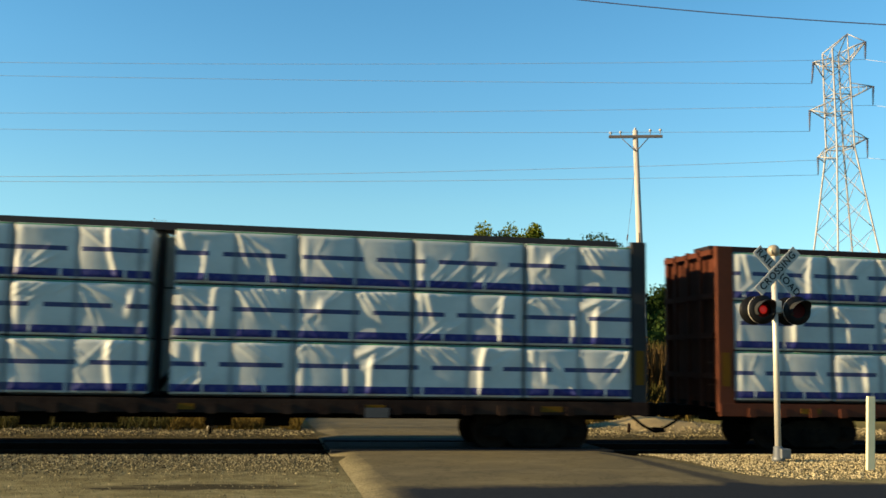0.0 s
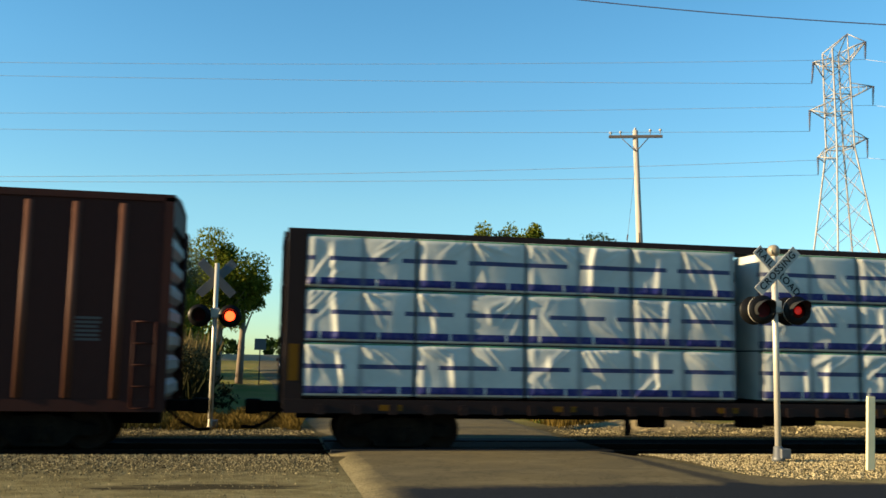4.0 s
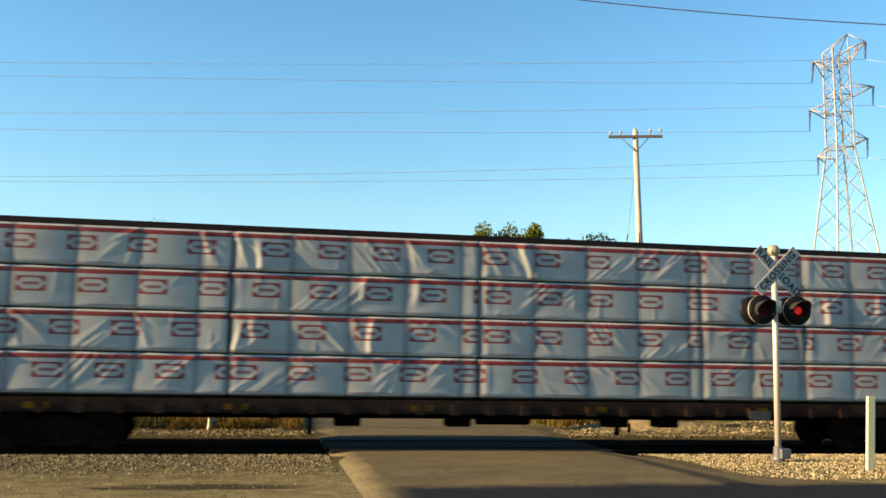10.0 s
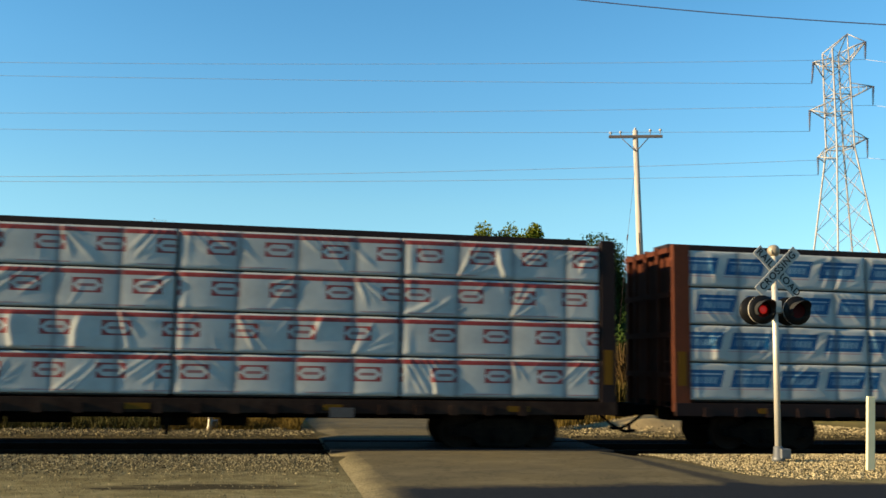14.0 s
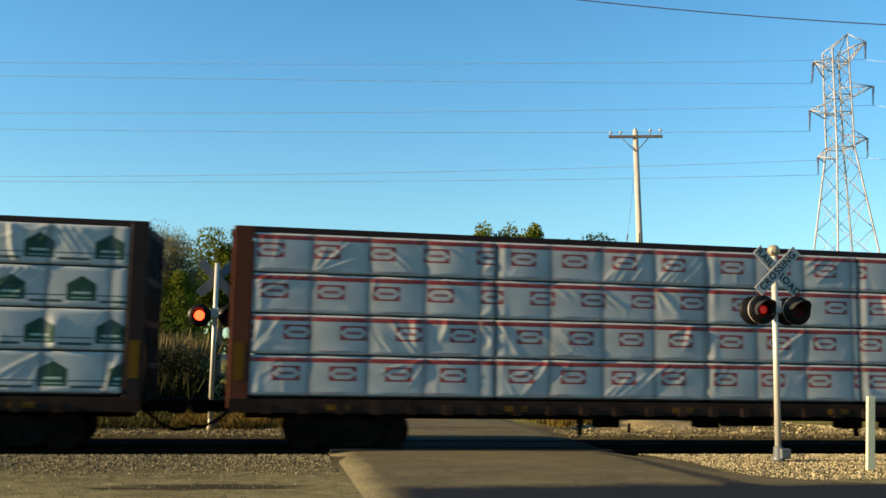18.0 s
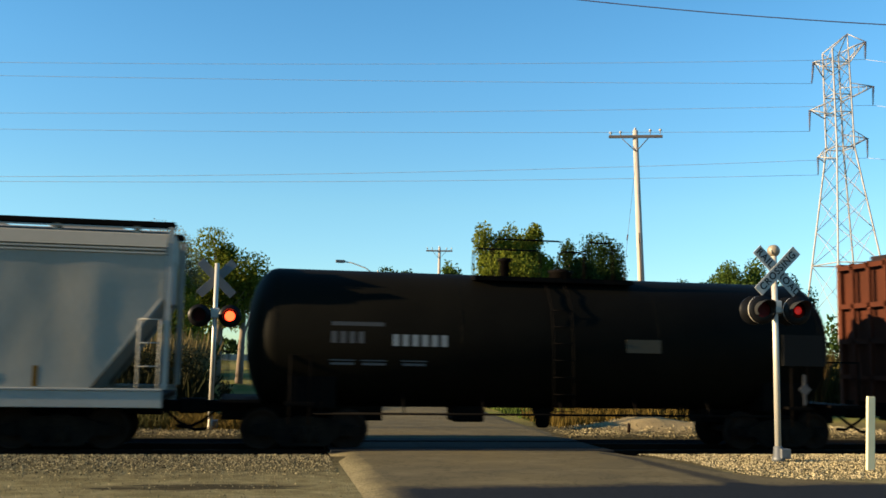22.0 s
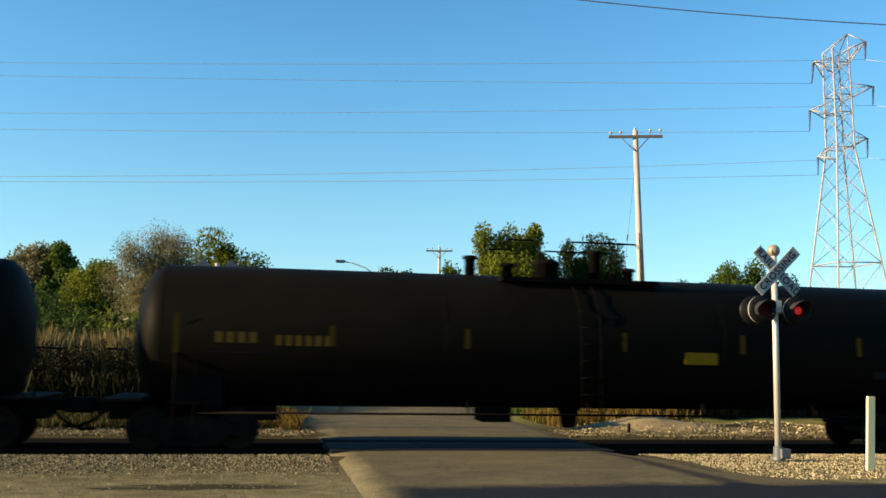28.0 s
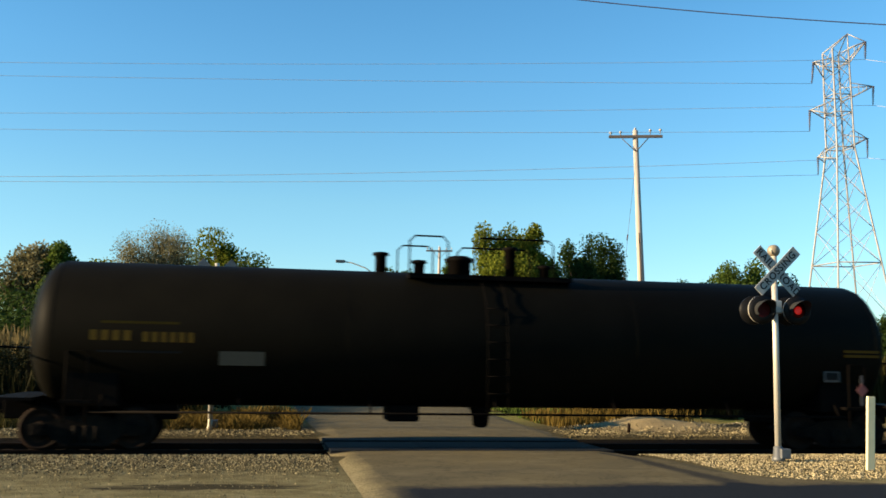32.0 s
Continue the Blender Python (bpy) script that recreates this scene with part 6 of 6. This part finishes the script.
D_RIBS = (-60.79, -59.87, -59.02, -58.04, -57.1, -56.19, -55.27, -54.54, -48.56, -47.79, -46.96, -46.1, -45.2, -44.3, -43.4)
box_car(-61.42, -42.42, BROWN, BROWN_RIB, "dark brown double-door box car with lighter side ribs", False, -54.2, -49.3, D_RIBS, -57.0, -47.0)
E_RIBS = (-81.78, -80.93, -80.1, -79.22, -78.37, -77.49, -76.62, -75.75, -69.35, -68.5, -67.68, -66.85, -66.03, -65.2, -64.33)
box_car(-82.56, -63.42, GREEN, GREEN_RIB, "dark green double-door box car with graffiti along its foot", True, -75.45, -70.5, E_RIBS, -79.8, -66.2)


# ---- tank cars ----
def tank_car(left, right, label, ink, style):
    car, half = rail_car("tank_car", left - 0.55, right + 0.55, label, "freight car", 1.85, "tank cars of the train")
    R, zc, hl = 1.5, 2.29, (right - left) / 2
    prof = []
    hd = 0.62
    for i in range(7):
        a = math.radians(90 * i / 6)
        prof.append((-hl + hd * (1 - math.sin(a)), max(0.05, R * math.cos(a)) if i else R))
    prof = prof[::-1]
    prof = [(p, r) for p, r in prof] + [(-q, r) for q, r in prof[::-1]]
    shell = lathe(B(), prof, 56, "X", (0, 0, zc))
    tk = part("tank", shell, TANK, car)
    for x in (-hl + hd, -hl * 0.33, hl * 0.33, hl - hd):
        part("weld_band", lathe(B(), [(x - 0.012, R), (x - 0.008, R + 0.003), (x + 0.008, R + 0.003), (x + 0.012, R)], 48, "X", (0, 0, zc)), TANK, car)
    for s in (-1, 1):
        part("stub_sill", box(B(), *sorted((s * (hl - 3.0), s * (half - 0.1))), -0.3, 0.3, 0.5, 0.95, 0.02), STEEL_DARK, car)
        part("saddle", box(B(), *sorted((s * (hl - 1.9), s * (hl - 0.9))), -1.25, 1.25, 0.82, 1.5), STEEL_DARK, car)
        part("end_platform", box(B(), *sorted((s * (hl - 0.35), s * (half - 0.1))), -1.45, 1.45, 0.92, 0.98), STEEL_DARK, car)
        bm = B()
        pipe(bm, [(s * (half - 0.15), -1.42, 0.98), (s * (half - 0.15), -1.42, 1.95), (s * (half - 0.15), 1.42, 1.95), (s * (half - 0.15), 1.42, 0.98)], 0.022)
        part("end_rail", bm, STEEL_DARK, car)
        bm = B()
        pipe(bm, [(s * (hl - 1.35), -1.5, 0.5), (s * (hl - 1.35), -1.5, 1.9), (s * (hl - 0.95), -1.5, 1.9), (s * (hl - 0.95), -1.5, 0.5)], 0.02)
        part("grab_rail", bm, STEEL_DARK, car)
        part("bolster_step", box(B(), s * (hl - 1.15) - 0.3, s * (hl - 1.15) + 0.3, -1.52, -1.3, 0.88, 0.94), STEEL_DARK, car)
        part("placard_holder", box(B(), s * (hl - 1.05) - 0.02, s * (hl - 1.05) + 0.02, -1.53, -1.5, 0.95, 1.5), STEEL_DARK, car)
    # red diamond placard on its right-hand end
    pl = prism(B(), [(hl - 1.05 - 0.15, 1.33), (hl - 1.05, 1.18), (hl - 1.05 + 0.15, 1.33), (hl - 1.05, 1.48)], -1.55, -1.54)
    part("placard_strip", box(B(), hl - 1.085, hl - 1.015, -1.539, -1.532, 0.98, 1.66), STENCIL_DIM, car, "pale placard backing strip")
    part("placard", pl, RED_SIGN if style != "white" else STENCIL_DIM, car, "diamond-shaped hazard placard")
    # walkway handrail low along the side
    bm = B()
    pipe(bm, [(-hl + 1.4, -1.48, 0.72), (hl - 1.4, -1.48, 0.72)], 0.024)
    for i in range(7):
        x = -hl + 1.6 + i * (2 * hl - 3.2) / 6
        tube(bm, (x, -1.48, 0.72), (x, -1.2, 1.1), 0.02, 0.02, 6)
    part("side_rail", bm, STEEL_DARK, car)
    part("bottom_outlet", lathe(B(), [(0.35, 0.1), (0.4, 0.18), (0.62, 0.2), (0.85, 0.3)], 14, "Z"), STEEL_DARK, car)
    part("brake_gear", box(B(), -2.2, -1.5, -0.6, 0.2, 0.5, 0.85, 0.05), STEEL_DARK, car)
    # platform, manway, valves, rails on top
    top = zc + R
    part("top_platform", box(B(), -1.85, 1.85, -0.95, 0.95, top - 0.18, top - 0.08), STEEL_DARK, car)
    short = style == "white"
    if short:
        part("manway", lathe(B(), [(top - 0.05, 0.27), (top + 0.1, 0.27), (top + 0.12, 0.3), (top + 0.17, 0.3), (top + 0.2, 0.18)], 20, "Z", (0.42, 0, 0)), STEEL_DARK, car)
    else:
        part("manway", lathe(B(), [(top - 0.05, 0.27), (top + 0.27, 0.27), (top + 0.29, 0.33), (top + 0.36, 0.33), (top + 0.42, 0.2)], 20, "Z", (-0.55, 0, 0)), STEEL_DARK, car)
    for x, h in ((-0.9, 0.42),) if short else ((-2.35, 0.45), (-1.47, 0.3), (0.68, 0.68), (1.5, 0.28)):
        part("valve", lathe(B(), [(top - 0.05, 0.13), (top + h - 0.08, 0.13), (top + h - 0.06, 0.19), (top + h, 0.17), (top + h + 0.02, 0.05)], 14, "Z", (x, 0.1, 0)), STEEL_DARK, car)
    for y in (-0.95, 0.95):
        bm = B()
        for a, b in ((-1.46, 0.22), (0.66, 1.35)) if short else ((-1.85, -1.0), (-0.4, 1.4)):
            pipe(bm, [(a, y, top - 0.1), (a, y, top + 0.62), (a + 0.12, y, top + 0.74), (b - 0.12, y, top + 0.74), (b, y, top + 0.62), (b, y, top - 0.1)], 0.02)
        part("top_rail", bm, STEEL_DARK, car)
    bm = B()
    for x in (-0.22, 0.22):
        pts = [(x, -R * math.sin(math.radians(a)) - 0.07, zc + R * math.cos(math.radians(a)) + 0.04) for a in (25, 45, 65, 90)] + [(x, -R - 0.12, 0.75)]
        pipe(bm, pts, 0.014)
    for i in range(7):
        z = 0.8 + i * 0.36
        a = math.asin(min(1, max(-1, (z - zc) / R)))
        y = -R * math.cos(a) - 0.1 if z > zc else -R - 0.12
        tube(bm, (-0.22, y, z), (0.22, y, z), 0.01, 0.01, 6)
    part("ladder", bm, STEEL_DARK, car)

    def on_side(z):
        return -math.sqrt(max(0.01, R * R - (z - zc) ** 2)) - 0.004

    if style == "white":
        marks(car, -hl + 1.75, 2.16, 4, STENCIL_DIM, on_side(2.2), 0.24, 0.15, "white reporting mark")
        marks(car, -hl + 3.03, 2.12, 6, STENCIL_PALE, on_side(2.2), 0.24, 0.165, "white reporting mark")
        bars(car, -hl + 2.3, 2.56, (1.1,), STENCIL_DIM, on_side(2.5), height=0.08)
        for x in (-hl + 2.0, -hl + 2.65, -hl + 3.5):
            bars(car, x, 1.82, (0.55, 0.5), STENCIL_DIM, on_side(1.8), height=0.05)
        part("label_panel", box(B(), hl - 5.27, hl - 4.47, on_side(2.22) - 0.006, on_side(2.1), 2.07, 2.36), LABEL_TAN, car, "dull tan label panel")
        part("label_panel", box(B(), hl - 1.55, hl - 0.5, -R - 0.02, -R + 0.06, 1.85, 2.55), PLATE_DIM, car, "grey label panel")
    elif style == "faded":
        marks(car, -hl + 1.35, 2.12, 4, ink, on_side(2.2), 0.2, 0.17, "worn yellow reporting mark")
        marks(car, -hl + 2.35, 2.1, 6, ink, on_side(2.2), 0.2, 0.14, "worn yellow reporting mark")
        bars(car, -hl + 2.3, 2.48, (1.5,), YELLOW_DIM, on_side(2.45), height=0.05)
        bars(car, -hl + 2.3, 1.9, (1.6,), PLATE_DIM, on_side(1.95), height=0.04)
        part("label_panel", box(B(), -hl + 3.85, -hl + 4.75, on_side(1.95) - 0.012, on_side(1.8), 1.66, 1.94), LABEL_TAN, car, "dull tan label panel")
        part("label_panel", box(B(), hl - 1.9, hl - 1.5, on_side(1.7) - 0.012, on_side(1.7), 1.5, 1.76), STENCIL_DIM, car, "white framed label")
        part("label_inset", box(B(), hl - 1.85, hl - 1.55, on_side(1.7) - 0.018, on_side(1.7) - 0.012, 1.55, 1.71), STENCIL_BLK, car)
        bars(car, hl - 1.0, 2.2, (0.9, 0.9), YELLOW_DIM, on_side(2.2), height=0.06)
    else:
        marks(car, -hl + 1.7, 2.12, 4, ink, on_side(2.2), 0.22, 0.18, "worn yellow reporting mark")
        marks(car, -hl + 2.9, 2.08, 6, ink, on_side(2.2), 0.21, 0.16, "worn yellow reporting mark")
        bars(car, -hl + 2.35, 1.93, (1.5,), PLATE_DIM, on_side(1.95), height=0.03)
        part("label_panel", box(B(), -hl + 11.83, -hl + 12.6, on_side(2.0) - 0.012, on_side(1.85), 1.84, 2.14), LABEL_YEL, car, "yellow label panel")
        part("label_panel", box(B(), hl - 2.75, hl - 2.2, on_side(1.7) - 0.012, on_side(1.7), 1.58, 1.86), PLATE_DIM, car, "white framed label")
        part("label_inset", box(B(), hl - 2.69, hl - 2.26, on_side(1.7) - 0.018, on_side(1.7) - 0.012, 1.63, 1.81), STENCIL_BLK, car)
        part("label_panel", box(B(), hl - 1.85, hl - 0.75, on_side(2.1) - 0.012, on_side(2.1), 1.8, 2.28), PLATE_DIM, car, "dim grey label panel")
        for i, x in enumerate((0.94, 4.05, 6.9, 10.41, 13.2, 16.1, 18.6)):
            flag(car, x - hl, 2.3, on_side(2.3) - 0.004, 0.11, 0.42 if i not in (0, 6) else 0.8, YELLOW_DIM)
    return car


tank_car(-223.25, -209.8, "short black tank car with white lettering", WHITE, "white")
tank_car(-286.3, -267.05, "long black tank car with yellow lettering", STENCIL_YEL, "yellow")
tank_car(-307.57, -288.38, "long black tank car with yellow lettering", STENCIL_YEL, "yellow")
tank_car(-328.87, -309.66, "long black tank car with faded lettering", STENCIL_YEL, "faded")


# ---- covered hoppers ----
def hopper_car(left, right, paint, sill_paint, label, ink, outlets, dents, tags):
    car, half = rail_car("hopper_car", left, right, label, "freight car", 2.0, "covered hoppers of the train")
    mid = (left + right) / 2
    W = 1.47
    # side sheet with a sloped foot at both ends, shallow dents between the inner ribs
    slope = 1.35
    n, mz = 130, 16
    vs, fs = [], []
    zt = 3.86
    tan = paint is HOP_TAN

    def dent(x, z):
        k = (z - 1.15) / (zt - 1.15)
        q = (x + half) / 2.05
        soft = 0.5 * abs(math.sin(math.pi * q)) ** 0.5 + 1.2 * max(0, noise.noise((x * 0.55, z * 0.5, left))) + 0.35 * noise.noise((x * 1.7, z * 0.8, left + 5))
        return dents * soft * max(0.0, min(1, 4 * k, 4 * (1 - k)))

    for j in range(mz + 1):
        z = 1.15 + (zt - 1.15) * j / mz
        cut = 0.06 + slope * max(0.0, 1 - (z - 1.15) / 1.8)
        for i in range(n + 1):
            x = -half + cut + (2 * half - 2 * cut) * i / n
            d = dent(x, z)
            vs.append((x, -W + d, z))
    w = n + 1
    for j in range(mz):
        for i in range(n):
            fs.append((j * w + i, j * w + i + 1, (j + 1) * w + i + 1, (j + 1) * w + i))
    me = bpy.data.meshes.new("side_sheet")
    me.from_pydata(vs, [], fs)
    me.polygons.foreach_set("use_smooth", [True] * len(fs))
    me.materials.append(paint)
    part("side_sheet", me, paint, car)
    part("side_sheet", me, paint, car, at=pose(0, 0, 0, 0, 0, 180))
    # inner bin, slope sheets, roof
    core = prism(B(), [(-half + 1.55, 1.1), (half - 1.55, 1.1), (half - 0.12, 3.0), (half - 0.12, 4.0), (-half + 0.12, 4.0), (-half + 0.12, 3.0)], -W + 0.09, W - 0.09)
    part("inner_bin", core, paint, car)
    roof = prism(B(), [(-W + 0.03, zt), (-W + 0.03, zt + 0.13), (-W - 0.03, zt + 0.14), (-W + 0.06, zt + 0.4), (-0.6, 4.44), (0.6, 4.44), (W - 0.06, zt + 0.4), (W + 0.03, zt + 0.14), (W - 0.03, zt + 0.13), (W - 0.03, zt)], -half + 0.05, half - 0.05)
    roof.transform(Matrix.Rotation(radians(90), 4, "Z"))
    part("roof", roof, ROOF_TAN if tan else paint, car)
    # the tan car's rails are coloured dark for the shadow under its flange
    for z in (zt + 0.01, zt + 0.085):
        part("side_rail", box(B(), -half + 0.08, half - 0.08, -W - 0.03, -W + 0.04, z - 0.018, z + 0.018, 0.006), HOP_BOT if tan else sill_paint, car)
    for y in (-1.02, 1.02):
        board = B()
        box(board, -half - 0.42, half + 0.06, y - 0.2, y + 0.2, 4.49, 4.53)
        for e in (-0.22, 0.2):
            box(board, -half - 0.42, half + 0.06, y + e, y + e + 0.02, 4.45, 4.55)
        part("running_board", board, STEEL_DARK, car)
    for i in range(11 if tan else 13):
        x = -half + 0.7 + i * (2 * half - 1.4) / (10 if tan else 12)
        hw = 0.2 if tan else 0.06
        part("board_support", prism(B(), [(x - hw, 4.28), (x + hw, 4.28), (x + hw * 0.8, 4.47), (x - hw * 0.8, 4.47)], -1.2, -0.86), HOP_BOT if tan else paint, car)
    if not tan:   # handrail pipe under the board's edge
        part("hand_rail", pipe(B(), [(-half + 0.1, -1.26, 4.4), (half - 0.1, -1.26, 4.4)], 0.018, 6), sill_paint, car)
    for i in range(8):
        x = -half + 1.8 + i * (2 * half - 3.6) / 7
        part("roof_hatch", box(B(), x - 0.75, x + 0.75, -0.45, 0.45, 4.42, 4.5, 0.03), paint, car)
    for y in (-W, W):
        part("side_sill", box(B(), -half, half, y - 0.04, y + 0.05, 0.8, 1.13, 0.012), sill_paint, car)
        part("sill_lip", box(B(), -half, half, y - 0.07, y + 0.05, 1.132, 1.175, 0.008), LIP_TAN if tan else sill_paint, car)
    part("centre_sill", box(B(), -half + 0.1, half - 0.1, -0.28, 0.28, 0.6, 0.95), STEEL_DARK, car)
    for o in outlets:
        x = o - mid
        bm = B()
        v0 = [bm.verts.new(p) for p in ((x - 1.05, -1.2, 0.86), (x + 1.05, -1.2, 0.86), (x + 1.05, 1.2, 0.86), (x - 1.05, 1.2, 0.86))]
        v1 = [bm.verts.new(p) for p in ((x - 0.32, -0.8, 0.16), (x + 0.32, -0.8, 0.16), (x + 0.32, 0.8, 0.16), (x - 0.32, 0.8, 0.16))]
        for i in range(4):
            bm.faces.new((v0[i], v0[(i + 1) % 4], v1[(i + 1) % 4], v1[i]))
        bm.faces.new(v1[::-1])
        part("hopper_outlet", bm, HOP_BOT, car)
        part("outlet_gate", box(B(), x - 0.27, x + 0.27, -0.85, 0.85, 0.06, 0.17, 0.02), HOP_BOT, car)
    # end frames, braces, ladders
    for s in (-1, 1):
        for y in (-W + 0.06, W - 0.06):
            # the tan car's left-hand posts are coloured paler for the sun on them
            part("corner_post", box(B(), s * half - 0.055 + 0.02 * s, s * half + 0.055 + 0.02 * s, y - 0.05, y + 0.05, 1.176, 4.42), sill_paint if paint is HOP_GREY else (LIP_TAN if s < 0 else HOP_BOT), car)
            part("slope_brace", tube(B(), (s * (half - 1.42), y, 1.15), (s * (half - 0.1), y, 2.95), 0.045, 0.045, 6), paint, car)
        ladder(car, s * (half - 0.3), -W, 1.15, 2.55, sill_paint if paint is HOP_GREY else HOP_BOT, 0.4)
        part("end_deck", box(B(), *sorted((s * (half - 2.0), s * half)), -1.4, 1.4, 0.95, 1.05), STEEL_DARK, car)
        part("end_sheet", box(B(), *sorted((s * (half - 0.12), s * (half - 0.07))), -W + 0.02, W - 0.02, 2.95, 3.95), paint, car)
        part("side_post", box(B(), s * (half - 1.45) - 0.06, s * (half - 1.45) + 0.06, -W + 0.01, -W + 0.1, 1.15, 2.0), HOP_BOT, car)
    for i in range(6):
        flag(car, -half + 2.6 + i * (2 * half - 5.0) / 5, 1.4, -W - 0.005, 0.1, 0.4)
    marks(car, -half + 2.3, 2.28, 4, ink, -W - 0.006, 0.2, 0.18, "dark reporting mark")
    marks(car, -half + 2.3, 1.85, 4, ink, -W - 0.006, 0.2, 0.17, "dark reporting mark")
    part("label_panel", box(B(), -half + 3.55, -half + 3.9, -W - 0.012, -W - 0.006, 1.9, 2.14), ink, car)
    for x, wd in ((-half + 3.2, 2.0), (-half + 8.0, 0.7), (half - 7.0, 1.9)):
        for k in range(int(wd / 0.32)):
            bars(car, x - wd / 2 + 0.32 * k + 0.16, 1.5, (0.26, 0.2), ink, -W - 0.006, height=0.025)
    for ob in car.children:   # paint and reflectors lie on the dented sheet
        if ob.name.split(".")[0] in ("stencil", "reflector"):
            mid_y = -W - 0.006 - 0.0007
            for v in ob.data.vertices:
                v.co.y = -W + dent(v.co.x, v.co.z) + (-0.003 if v.co.y < mid_y else 0.012)
    part("label_frame", box(B(), half - 3.95, half - 3.4, -W - 0.014, -W - 0.006, 1.3, 1.54), STENCIL_PALE, car, "white framed label")
    part("label_inset", box(B(), half - 3.89, half - 3.46, -W - 0.02, -W - 0.014, 1.35, 1.49), STENCIL_BLK, car)
    # bubble-letter tags sprayed as outlines
    r = random.Random(9)
    for x0, widths in tags:
        x, base = x0, 1.3
        for i, w in enumerate(widths):
            hh = r.uniform(0.8, 1.05)
            lean = r.uniform(-0.06, 0.1)
            top_line = [(x + w * (0.5 - 0.5 * math.cos(a)) + lean, base + hh * (0.72 + 0.28 * math.sin(a))) for a in [math.pi * k / 10 for k in range(11)]]
            foot = [(x + w * (0.5 - 0.52 * math.cos(a)), base + 0.05 - 0.16 * math.sin(a)) for a in [math.pi * k / 8 for k in range(9)]]
            lines = [([(x, base + 0.05), (x - 0.03, base + hh * 0.3)] + top_line, 0.022), (foot, 0.022)]
            if i == len(widths) - 1:
                lines.append(([top_line[-1], (x + w + 0.04, base + hh * 0.35), foot[-1]], 0.024))
            cx, cz = x + w * 0.52, base + hh * r.uniform(0.38, 0.62)
            turn = r.uniform(0, 6)
            lines.append(([(cx + w * 0.2 * math.cos(a + turn), cz + 0.13 * math.sin(a + turn)) for a in [0.8 * k for k in range(r.choice((5, 7, 8)))]], 0.017))
            if r.random() < 0.6:
                lines.append(([(cx - w * 0.2, base + 0.12), (cx - w * 0.1, base + 0.26), (cx + w * 0.15, base + 0.22)], 0.015))
            for pts, hw in lines:
                part("graffiti_line", on_sheet(ribbon(B(), pts, hw, 0), dent, W), SPRAY_LINE, car, "black spray-painted outline")
            x += w * 0.93
    if tags:
        for x, z, w, h in ((-5.6, 1.75, 0.5, 0.35), (-5.0, 1.62, 0.3, 0.25), (-1.35, 1.82, 0.9, 0.05), (-6.9, 3.1, 0.28, 0.3)):
            bm = B()
            for k in range(5):
                q = x + w * (k - 2) / 4
                ribbon(bm, [(q + 0.04 * math.sin(5 * z + m + k), z + h * (m / 4 - 0.5)) for m in range(5)], 0.022, 0)
            part("graffiti_smear", on_sheet(bm, dent, W), SPRAY_FADED, car, "washed-out pink spray paint")
    return car


hopper_car(-244.62, -224.8, HOP_GREY, SILL_GREY, "pale grey covered hopper with sprayed outlines", STENCIL_GREY, (-240.9, -236.85, -232.95, -229.0), 0.038, ((-4.7, (0.75, 0.6, 0.65, 0.7, 0.5)), (-0.55, (0.6, 0.75, 0.55, 0.75, 0.6, 0.9))))
hopper_car(-265.35, -245.95, HOP_TAN, SILL_TAN, "tan covered hopper streaked with rust", STENCIL_BLK, (-261.95, -257.68, -253.69, -249.8), 0.012, ())


# ---- what moves ----
def motions():
    for ob, m in MOVERS:
        walk(ob, [(0.0, m), (32.0, Matrix.Translation((SPEED * 32, 0, 0)) @ m)])
    step = 0.05
    for ws, at, mid in SPINS:
        t0, t1 = max(0.0, (-20 - mid) / SPEED), min(32.0, (32 - mid) / SPEED)
        k0, k1 = int(t0 / step), int(math.ceil(t1 / step))
        if k1 * step > 32.0:
            k1 = int(32.0 / step)
        rows = [(k * step, pose(*at, 0, math.degrees(SPEED * (k - k0) * step / RR), 0)) for k in range(k0, k1 + 1)]
        if rows[0][0] > 0.01:
            rows.insert(0, (0.0, rows[0][1]))
        if rows[-1][0] < 31.99:
            rows.append((32.0, rows[-1][1]))
        walk(ws, rows)
    # the added discs turn half round each time to imitate flashing lamps
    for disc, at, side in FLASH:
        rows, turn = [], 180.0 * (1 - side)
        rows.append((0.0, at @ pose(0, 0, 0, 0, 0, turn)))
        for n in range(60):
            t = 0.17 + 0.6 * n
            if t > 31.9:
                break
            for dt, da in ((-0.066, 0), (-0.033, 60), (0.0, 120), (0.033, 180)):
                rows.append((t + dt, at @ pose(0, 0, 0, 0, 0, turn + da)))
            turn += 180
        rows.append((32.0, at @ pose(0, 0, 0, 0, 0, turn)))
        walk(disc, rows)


motions()
